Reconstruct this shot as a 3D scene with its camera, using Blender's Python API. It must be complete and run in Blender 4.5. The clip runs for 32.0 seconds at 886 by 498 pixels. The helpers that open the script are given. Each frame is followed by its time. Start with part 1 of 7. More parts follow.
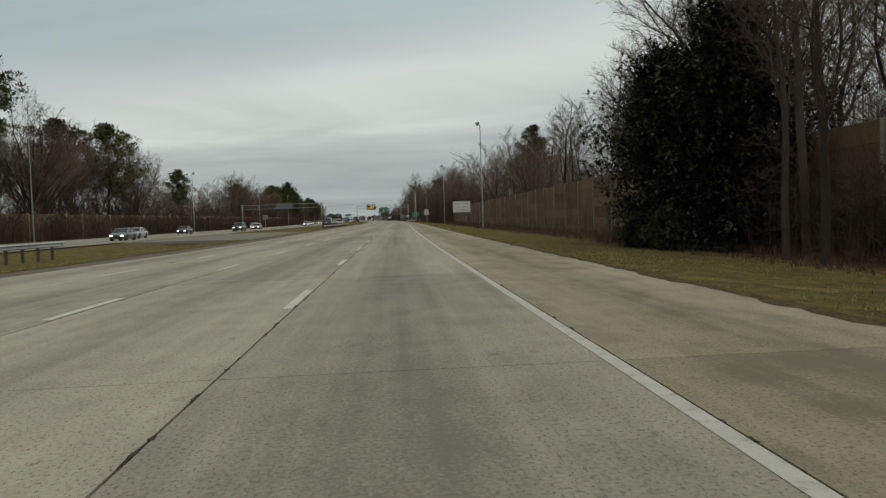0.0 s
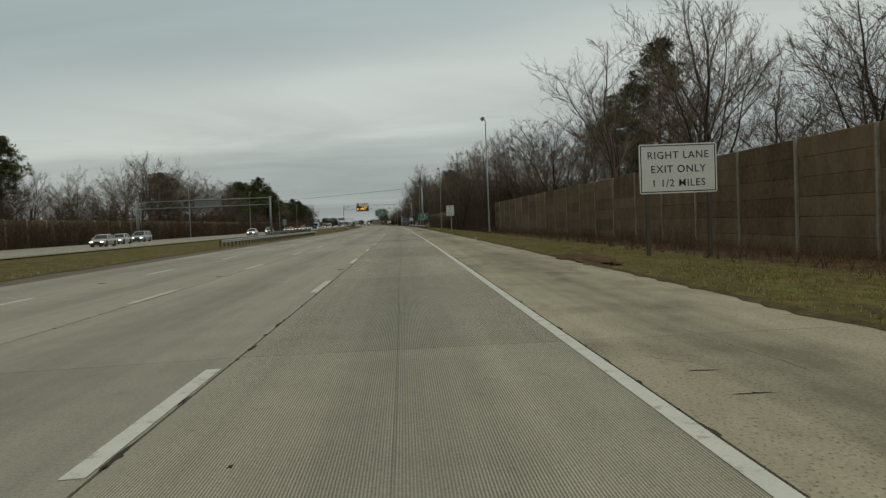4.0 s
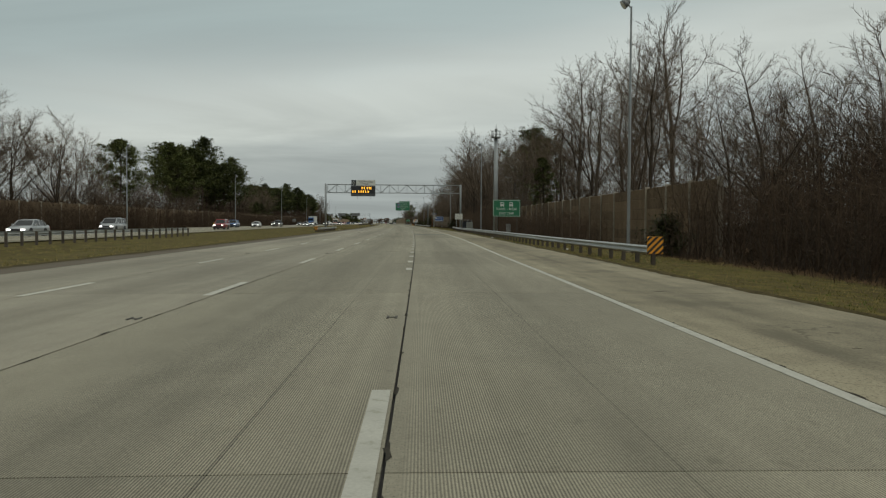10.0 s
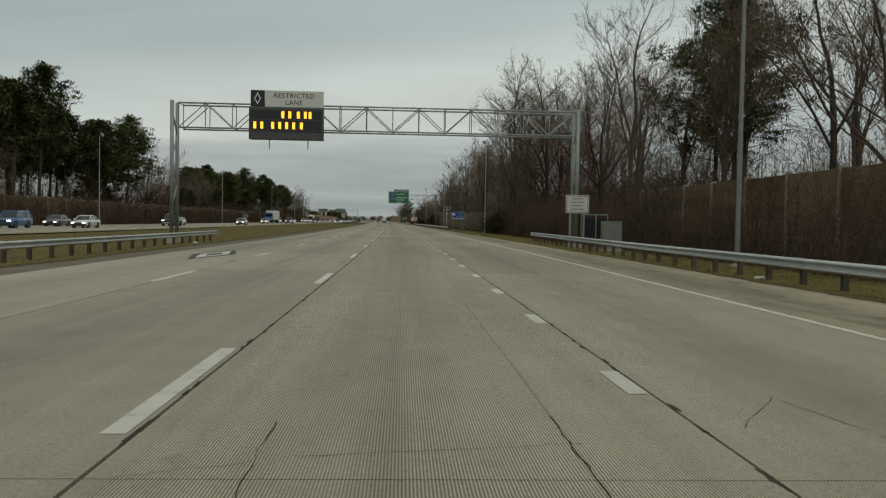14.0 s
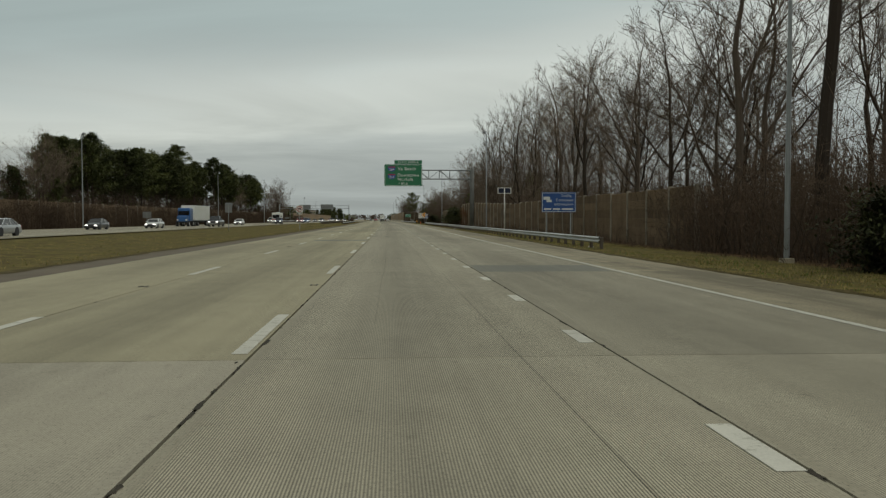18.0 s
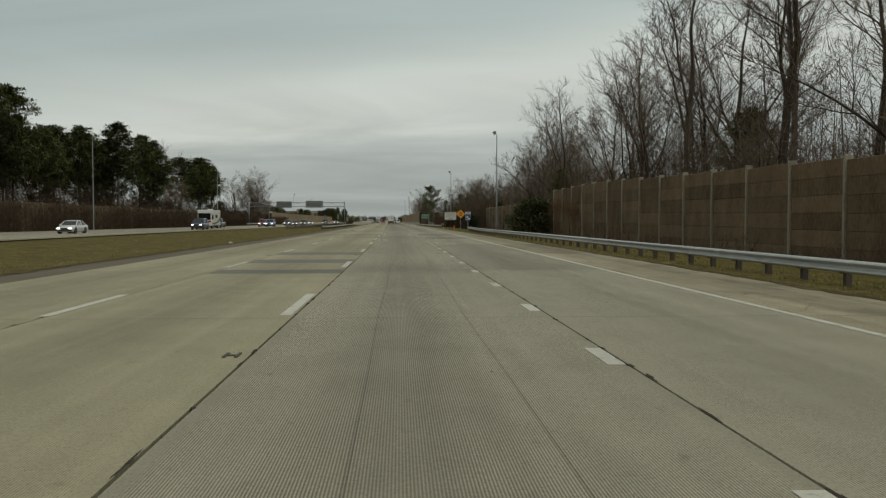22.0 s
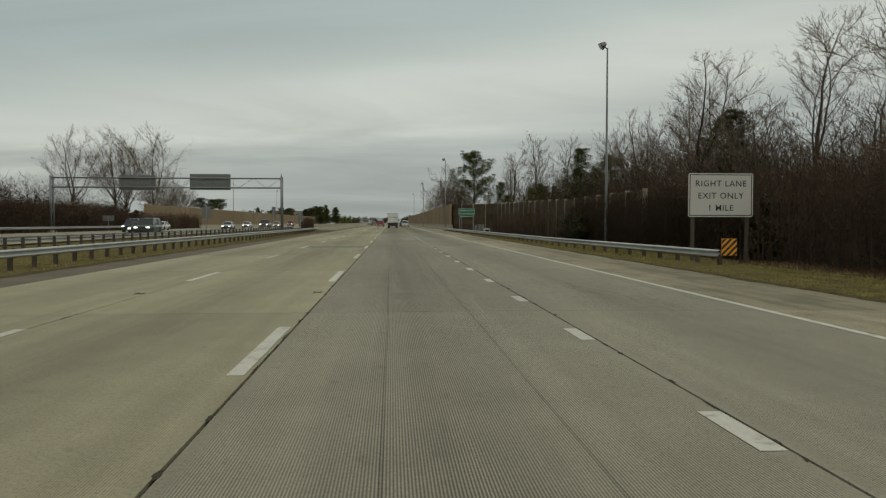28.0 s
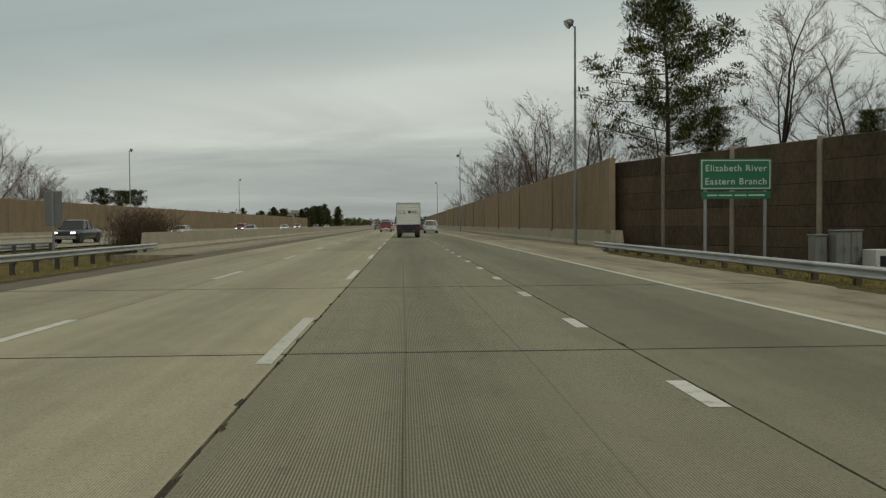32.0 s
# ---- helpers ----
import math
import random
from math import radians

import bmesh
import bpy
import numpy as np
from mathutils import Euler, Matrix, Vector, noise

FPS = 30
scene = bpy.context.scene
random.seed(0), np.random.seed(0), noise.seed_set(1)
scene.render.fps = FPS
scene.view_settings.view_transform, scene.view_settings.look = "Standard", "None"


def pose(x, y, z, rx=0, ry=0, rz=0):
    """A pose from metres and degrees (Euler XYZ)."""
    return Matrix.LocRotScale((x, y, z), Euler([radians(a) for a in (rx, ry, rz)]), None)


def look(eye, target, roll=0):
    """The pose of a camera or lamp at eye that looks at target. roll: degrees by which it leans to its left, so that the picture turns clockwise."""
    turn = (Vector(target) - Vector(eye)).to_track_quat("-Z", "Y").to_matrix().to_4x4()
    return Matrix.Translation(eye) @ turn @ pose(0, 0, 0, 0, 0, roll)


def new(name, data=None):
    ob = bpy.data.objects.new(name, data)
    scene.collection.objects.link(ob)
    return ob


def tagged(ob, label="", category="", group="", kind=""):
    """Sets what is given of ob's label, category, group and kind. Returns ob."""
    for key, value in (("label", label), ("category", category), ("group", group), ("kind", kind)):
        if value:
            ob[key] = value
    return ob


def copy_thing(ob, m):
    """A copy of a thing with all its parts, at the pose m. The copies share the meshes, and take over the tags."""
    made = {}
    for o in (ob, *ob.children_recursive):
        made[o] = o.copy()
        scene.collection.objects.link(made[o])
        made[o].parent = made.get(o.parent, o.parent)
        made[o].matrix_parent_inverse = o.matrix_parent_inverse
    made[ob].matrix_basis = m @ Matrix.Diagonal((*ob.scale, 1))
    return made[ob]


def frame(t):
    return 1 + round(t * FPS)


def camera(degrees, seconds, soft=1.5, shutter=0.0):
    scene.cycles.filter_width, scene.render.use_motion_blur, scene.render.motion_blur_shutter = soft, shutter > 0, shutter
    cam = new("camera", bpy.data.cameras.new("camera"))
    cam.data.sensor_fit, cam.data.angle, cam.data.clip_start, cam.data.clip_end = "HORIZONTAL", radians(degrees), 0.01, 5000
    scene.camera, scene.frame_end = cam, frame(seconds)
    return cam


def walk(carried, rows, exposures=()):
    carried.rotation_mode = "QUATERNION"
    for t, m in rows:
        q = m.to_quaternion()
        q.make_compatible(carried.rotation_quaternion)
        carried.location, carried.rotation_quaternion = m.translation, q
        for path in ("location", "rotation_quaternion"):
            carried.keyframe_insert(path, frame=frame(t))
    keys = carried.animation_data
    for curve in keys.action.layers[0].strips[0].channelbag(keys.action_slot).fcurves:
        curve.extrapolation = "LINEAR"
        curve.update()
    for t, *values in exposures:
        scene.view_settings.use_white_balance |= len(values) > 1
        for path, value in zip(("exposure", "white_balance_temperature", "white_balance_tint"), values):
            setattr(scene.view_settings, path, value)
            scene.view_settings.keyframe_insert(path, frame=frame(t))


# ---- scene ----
cam = camera(57.1, 32.0, soft=1.3)
PATH = [
    (0.0, pose(0.00, -0.00, 1.35, 87.76, 2.06, -4.17)),
    (0.5, pose(0.18, 13.26, 1.35, 87.54, 2.26, -4.39)),
    (1.0, pose(0.36, 26.51, 1.35, 87.68, 2.29, -4.28)),
    (1.5, pose(0.58, 39.75, 1.35, 87.64, 2.24, -4.10)),
    (2.0, pose(0.78, 52.98, 1.35, 87.35, 2.17, -3.97)),
    (2.5, pose(1.06, 66.18, 1.35, 87.80, 1.98, -4.14)),
    (3.0, pose(1.36, 79.35, 1.35, 87.89, 2.10, -4.14)),
    (3.5, pose(1.69, 92.49, 1.35, 87.97, 2.22, -4.13)),
    (4.0, pose(2.01, 105.64, 1.35, 88.05, 2.33, -4.13)),
    (4.5, pose(2.30, 118.79, 1.35, 88.13, 2.36, -4.13)),
    (5.0, pose(2.55, 131.98, 1.35, 87.93, 2.07, -4.03)),
    (5.5, pose(2.78, 145.20, 1.35, 88.03, 1.68, -3.96)),
    (6.0, pose(2.99, 158.45, 1.35, 87.94, 1.14, -4.22)),
    (6.5, pose(3.19, 171.76, 1.35, 88.02, 1.07, -4.15)),
    (7.0, pose(3.37, 185.10, 1.35, 88.03, 0.88, -3.85)),
    (7.5, pose(3.51, 198.46, 1.35, 88.09, 0.96, -3.54)),
    (8.0, pose(3.58, 211.84, 1.35, 88.18, 0.62, -3.26)),
    (8.5, pose(3.60, 225.21, 1.35, 88.00, 0.35, -2.98)),
    (9.0, pose(3.58, 238.58, 1.35, 87.94, 0.30, -2.71)),
    (9.5, pose(3.47, 251.96, 1.35, 88.45, -0.11, -2.44)),
    (10.0, pose(3.30, 265.34, 1.35, 88.17, -0.34, -2.24)),
    (10.5, pose(3.10, 278.74, 1.35, 88.28, -0.44, -2.06)),
    (11.0, pose(2.86, 292.17, 1.35, 88.16, -0.31, -1.96)),
    (11.5, pose(2.61, 305.64, 1.35, 88.16, -0.70, -1.99)),
    (12.0, pose(2.36, 319.12, 1.35, 88.23, -0.87, -2.04)),
    (12.5, pose(2.13, 332.61, 1.35, 88.00, -0.79, -2.26)),
    (13.0, pose(1.94, 346.10, 1.35, 88.02, -0.84, -2.42)),
    (13.5, pose(1.78, 359.56, 1.35, 88.38, -0.99, -2.55)),
    (14.0, pose(1.65, 372.99, 1.35, 88.09, -0.94, -2.66)),
    (14.5, pose(1.53, 386.39, 1.35, 88.03, -0.88, -2.56)),
    (15.0, pose(1.40, 399.80, 1.35, 88.06, -0.64, -2.53)),
    (15.5, pose(1.24, 413.18, 1.35, 88.09, -0.51, -2.51)),
    (16.0, pose(1.06, 426.53, 1.35, 88.13, -0.40, -2.48)),
    (16.5, pose(0.87, 439.84, 1.35, 88.16, -0.32, -2.45)),
    (17.0, pose(0.65, 453.09, 1.35, 88.17, -0.21, -2.45)),
    (17.5, pose(0.44, 466.30, 1.35, 88.04, 0.02, -2.40)),
    (18.0, pose(0.23, 479.47, 1.35, 87.89, 0.05, -2.56)),
    (18.5, pose(0.05, 492.63, 1.35, 88.20, 0.08, -2.49)),
    (19.0, pose(-0.15, 505.80, 1.35, 88.16, 0.13, -2.55)),
    (19.5, pose(-0.35, 519.02, 1.35, 87.96, 0.34, -2.57)),
    (20.0, pose(-0.60, 532.27, 1.35, 87.95, 0.53, -2.38)),
    (20.5, pose(-0.88, 545.55, 1.35, 87.98, 0.45, -2.07)),
    (21.0, pose(-1.19, 558.88, 1.35, 88.20, 0.39, -1.92)),
    (21.5, pose(-1.53, 572.24, 1.35, 88.35, 0.23, -1.86)),
    (22.0, pose(-1.92, 585.66, 1.35, 88.03, 0.02, -1.79)),
    (22.5, pose(-2.30, 599.11, 1.35, 88.08, -0.03, -1.71)),
    (23.0, pose(-2.68, 612.57, 1.35, 88.13, 0.04, -1.78)),
    (23.5, pose(-3.04, 626.05, 1.35, 88.10, -0.07, -1.68)),
    (24.0, pose(-3.43, 639.56, 1.35, 88.13, -0.17, -1.62)),
    (24.5, pose(-3.86, 653.10, 1.35, 88.06, -0.31, -1.41)),
    (25.0, pose(-4.35, 666.71, 1.35, 88.16, -0.42, -1.37)),
    (25.5, pose(-4.85, 680.35, 1.35, 88.35, -0.56, -1.47)),
    (26.0, pose(-5.32, 694.01, 1.35, 88.25, -0.51, -1.50)),
    (26.5, pose(-5.77, 707.66, 1.35, 88.15, -0.45, -1.53)),
    (27.0, pose(-6.18, 721.30, 1.35, 88.05, -0.36, -1.57)),
    (27.5, pose(-6.59, 734.91, 1.35, 87.95, -0.27, -1.60)),
    (28.0, pose(-6.99, 748.49, 1.35, 88.14, -0.12, -1.59)),
    (28.5, pose(-7.40, 762.00, 1.35, 88.19, -0.16, -1.43)),
    (29.0, pose(-7.81, 775.51, 1.35, 87.87, -0.02, -1.49)),
    (29.5, pose(-8.24, 789.02, 1.35, 88.00, -0.07, -1.30)),
    (30.0, pose(-8.72, 802.55, 1.35, 88.07, 0.12, -1.18)),
    (30.5, pose(-9.25, 816.11, 1.35, 87.88, 0.33, -0.86)),
    (31.0, pose(-9.80, 829.72, 1.35, 88.11, 0.37, -0.82)),
    (31.5, pose(-10.35, 843.39, 1.35, 88.51, 0.36, -0.77)),
    (32.0, pose(-10.89, 857.08, 1.35, 88.24, 0.42, -0.66)),
]
walk(cam, PATH, ((0.0, 0.15, 6260, 12), (2.0, 0.11, 6220, 11), (5.0, 0.0, 6300, 10), (14.0, 0.05, 6300, 10), (18.0, 0.05, 6380, 10), (32.0, 0.04, 6480, 10)))
# ---- world, sun, exposure ----
scene.view_settings.exposure = 0.0
world = bpy.data.worlds.new("overcast_sky")
scene.world = world
world.use_nodes = True


SKY_X, SKY_Y = 0.35, 0.55


def build_sky():
    nt = world.node_tree
    nt.nodes.clear()
    out = nt.nodes.new("ShaderNodeOutputWorld")
    bg = nt.nodes.new("ShaderNodeBackground")
    sky = nt.nodes.new("ShaderNodeTexSky")
    sky.sky_type = 'NISHITA'
    sky.sun_disc = False
    sky.sun_elevation = radians(38)
    sky.sun_rotation = radians(160)
    sky.dust_density = 4.0
    dim = nt.nodes.new("ShaderNodeMix")
    dim.data_type = 'RGBA'
    dim.blend_type = 'MULTIPLY'
    dim.inputs[0].default_value = 1.0
    dim.inputs[7].default_value = (0.1, 0.1, 0.1, 1)
    tc = nt.nodes.new("ShaderNodeTexCoord")
    sep = nt.nodes.new("ShaderNodeSeparateXYZ")
    nt.links.new(tc.outputs["Generated"], sep.inputs[0])
    # cloud sheet: project the view ray on a flat layer, so that far clouds draw out into streaks
    def calc(op, a, c=0.0, c2=0.0):
        n = nt.nodes.new("ShaderNodeMath")
        n.operation = op
        for i, v in enumerate((a, c, c2)):
            if isinstance(v, (int, float)):
                n.inputs[i].default_value = v
            else:
                nt.links.new(v, n.inputs[i])
        return n.outputs[0]

    X, Y, Z = sep.outputs[0], sep.outputs[1], sep.outputs[2]
    flat = calc('MAXIMUM', calc('ADD', Z, 0.09), 0.05)
    comb = nt.nodes.new("ShaderNodeCombineXYZ")
    nt.links.new(calc('DIVIDE', X, flat), comb.inputs[0])
    nt.links.new(calc('DIVIDE', Y, flat), comb.inputs[1])

    def clouds(loc, scale, detail, rough, dist):
        mp = nt.nodes.new("ShaderNodeMapping")
        mp.inputs["Location"].default_value = loc
        mp.inputs["Rotation"].default_value = (0, 0, radians(12))
        mp.inputs["Scale"].default_value = scale
        nt.links.new(comb.outputs[0], mp.inputs[0])
        nz = nt.nodes.new("ShaderNodeTexNoise")
        nz.inputs["Scale"].default_value = 1.0
        nz.inputs["Detail"].default_value = detail
        nz.inputs["Roughness"].default_value = rough
        nz.inputs["Distortion"].default_value = dist
        nt.links.new(mp.outputs[0], nz.inputs[0])
        return nz.outputs["Fac"]

    wide = clouds((SKY_X, SKY_Y, 0), (0.20, 0.34, 1), 4.0, 0.5, 0.5)
    fine = clouds((SKY_X + 5, SKY_Y + 2, 0), (0.42, 0.62, 1), 7.0, 0.56, 0.7)
    # a thinner, brighter break lies low over the road; thick blue-grey cloud above it, paler cloud overhead
    tilt = calc('MULTIPLY_ADD', X, -0.11, Z)
    wave = calc('MULTIPLY_ADD', calc('SUBTRACT', wide, 0.5), 0.20, tilt)
    wave = calc('MULTIPLY_ADD', calc('SUBTRACT', fine, 0.5), 0.08, wave)
    ramp = nt.nodes.new("ShaderNodeValToRGB")
    ramp.color_ramp.interpolation = 'B_SPLINE'
    e = ramp.color_ramp.elements
    steps = ((0.0, (0.352, 0.383, 0.360)), (0.05, (0.366, 0.397, 0.374)), (0.095, (0.421, 0.451, 0.417)), (0.135, (0.578, 0.605, 0.541)),
             (0.175, (0.614, 0.645, 0.584)), (0.215, (0.458, 0.514, 0.481)), (0.27, (0.376, 0.446, 0.421)), (0.38, (0.421, 0.483, 0.451)),
             (0.55, (0.485, 0.514, 0.464)), (1.0, (0.513, 0.532, 0.473)))
    e[0].position, e[0].color = steps[0][0], (*steps[0][1], 1)
    e[1].position, e[1].color = steps[-1][0], (*steps[-1][1], 1)
    for p_, c_ in steps[1:-1]:
        q_ = e.new(p_)
        q_.color = (*c_, 1)
    nt.links.new(wave, ramp.inputs[0])
    shade = calc('MULTIPLY_ADD', calc('SUBTRACT', fine, 0.5), 0.6, 1.0)
    shade = calc('MULTIPLY_ADD', calc('MINIMUM', X, 0.0), 0.22, shade)
    puff = nt.nodes.new("ShaderNodeMix")
    puff.data_type = 'RGBA'
    puff.blend_type = 'MULTIPLY'
    puff.inputs[0].default_value = 1.0
    nt.links.new(ramp.outputs[0], puff.inputs[6])
    nt.links.new(shade, puff.inputs[7])
    mix = nt.nodes.new("ShaderNodeMix")
    mix.data_type = 'RGBA'
    mix.inputs[0].default_value = 0.94
    nt.links.new(sky.outputs[0], dim.inputs[6])
    nt.links.new(dim.outputs[2], mix.inputs[6])
    nt.links.new(puff.outputs[2], mix.inputs[7])
    nt.links.new(mix.outputs[2], bg.inputs[0])
    bg.inputs[1].default_value = 1.0
    nt.links.new(bg.outputs[0], out.inputs[0])


build_sky()
sun_data = bpy.data.lights.new("sun", 'SUN')
sun_data.energy = 0.72
sun_data.angle = radians(25)
sun_data.color = (1.0, 0.96, 0.86)
sun = new("sun", sun_data)
sun.matrix_world = look((0, 0, 100), (-30, 60, 0))


# ---- materials ----
def material(name, col, rough=0.8, metal=0.0, noise_scale=6.0, vary=0.18, bump=0.25, fine=60.0, spec=0.5,
             tint=None, rand=0.0, stretch=(1, 1, 1), coord="Object", island=0.0):
    """A surface with variation at two scales, fine relief and, where asked, a shade of its own for each object."""
    m = bpy.data.materials.new(name)
    m.use_nodes = True
    nt = m.node_tree
    b = nt.nodes["Principled BSDF"]
    b.inputs["Roughness"].default_value = rough
    b.inputs["Metallic"].default_value = metal
    b.inputs["Specular IOR Level"].default_value = spec
    tc = nt.nodes.new("ShaderNodeTexCoord")
    mp = nt.nodes.new("ShaderNodeMapping")
    mp.inputs["Scale"].default_value = stretch
    if coord == "World":
        geo = nt.nodes.new("ShaderNodeNewGeometry")
        nt.links.new(geo.outputs["Position"], mp.inputs[0])
    else:
        nt.links.new(tc.outputs[coord], mp.inputs[0])
    n1 = nt.nodes.new("ShaderNodeTexNoise")
    n1.inputs["Scale"].default_value = noise_scale
    n1.inputs["Detail"].default_value = 5
    n2 = nt.nodes.new("ShaderNodeTexNoise")
    n2.inputs["Scale"].default_value = fine
    n2.inputs["Detail"].default_value = 3
    for n in (n1, n2):
        nt.links.new(mp.outputs[0], n.inputs[0])
    add = nt.nodes.new("ShaderNodeMath")
    add.operation = 'ADD'
    nt.links.new(n1.outputs["Fac"], add.inputs[0])
    nt.links.new(n2.outputs["Fac"], add.inputs[1])
    half = nt.nodes.new("ShaderNodeMath")
    half.operation = 'MULTIPLY'
    half.inputs[1].default_value = 0.5
    nt.links.new(add.outputs[0], half.inputs[0])
    fac = half.outputs[0]
    if rand:
        oi = nt.nodes.new("ShaderNodeObjectInfo")
        ma = nt.nodes.new("ShaderNodeMath")
        ma.operation = 'MULTIPLY_ADD'
        ma.inputs[1].default_value = rand
        nt.links.new(oi.outputs["Random"], ma.inputs[0])
        nt.links.new(fac, ma.inputs[2])
        mb = nt.nodes.new("ShaderNodeMath")
        mb.operation = 'SUBTRACT'
        mb.inputs[1].default_value = rand / 2
        nt.links.new(ma.outputs[0], mb.inputs[0])
        fac = mb.outputs[0]
    if island:
        gi = nt.nodes.new("ShaderNodeNewGeometry")
        mi = nt.nodes.new("ShaderNodeMath")
        mi.operation = 'MULTIPLY_ADD'
        mi.inputs[1].default_value = island
        nt.links.new(gi.outputs["Random Per Island"], mi.inputs[0])
        nt.links.new(fac, mi.inputs[2])
        mj = nt.nodes.new("ShaderNodeMath")
        mj.operation = 'SUBTRACT'
        mj.inputs[1].default_value = island / 2
        nt.links.new(mi.outputs[0], mj.inputs[0])
        fac = mj.outputs[0]
    ramp = nt.nodes.new("ShaderNodeValToRGB")
    e = ramp.color_ramp.elements
    lo = [max(0, c * (1 - vary)) for c in col]
    hi = [min(1, c * (1 + vary)) for c in (tint or col)]
    e[0].position, e[0].color = 0.3, (*lo, 1)
    e[1].position, e[1].color = 0.7, (*hi, 1)
    nt.links.new(fac, ramp.inputs[0])
    nt.links.new(ramp.outputs[0], b.inputs["Base Color"])
    if bump:
        bp = nt.nodes.new("ShaderNodeBump")
        bp.inputs["Strength"].default_value = bump
        bp.inputs["Distance"].default_value = 0.01
        nt.links.new(half.outputs[0], bp.inputs["Height"])
        nt.links.new(bp.outputs[0], b.inputs["Normal"])
    return m


def plain(name, col, rough=0.5, metal=0.0, emit=0.0, spec=0.5):
    m = bpy.data.materials.new(name)
    m.use_nodes = True
    b = m.node_tree.nodes["Principled BSDF"]
    b.inputs["Base Color"].default_value = (*col, 1)
    b.inputs["Roughness"].default_value = rough
    b.inputs["Metallic"].default_value = metal
    b.inputs["Specular IOR Level"].default_value = spec
    if emit:
        b.inputs["Emission Color"].default_value = (*col, 1)
        b.inputs["Emission Strength"].default_value = emit
    return m


def turf_material(name, green, straw, brown):
    """Thin winter turf: green and straw patches, with bare brown litter between them."""
    m = material(name, green, 0.95, noise_scale=0.9, vary=0.35, fine=16, tint=straw, spec=0.05, bump=0.9, coord="World")
    nt = m.node_tree
    b = nt.nodes["Principled BSDF"]
    old = b.inputs["Base Color"].links[0].from_socket
    geo = nt.nodes.new("ShaderNodeNewGeometry")
    nz = nt.nodes.new("ShaderNodeTexNoise")
    nz.inputs["Scale"].default_value = 1.7
    nz.inputs["Detail"].default_value = 8.0
    nz.inputs["Roughness"].default_value = 0.72
    nt.links.new(geo.outputs["Position"], nz.inputs[0])
    rg = nt.nodes.new("ShaderNodeMapRange")
    rg.inputs["From Min"].default_value = 0.45
    rg.inputs["From Max"].default_value = 0.62
    nt.links.new(nz.outputs["Fac"], rg.inputs["Value"])
    mx = nt.nodes.new("ShaderNodeMix")
    mx.data_type = 'RGBA'
    nt.links.new(rg.outputs[0], mx.inputs[0])
    nt.links.new(old, mx.inputs[6])
    mx.inputs[7].default_value = (*brown, 1)
    nt.links.new(mx.outputs[2], b.inputs["Base Color"])
    return m


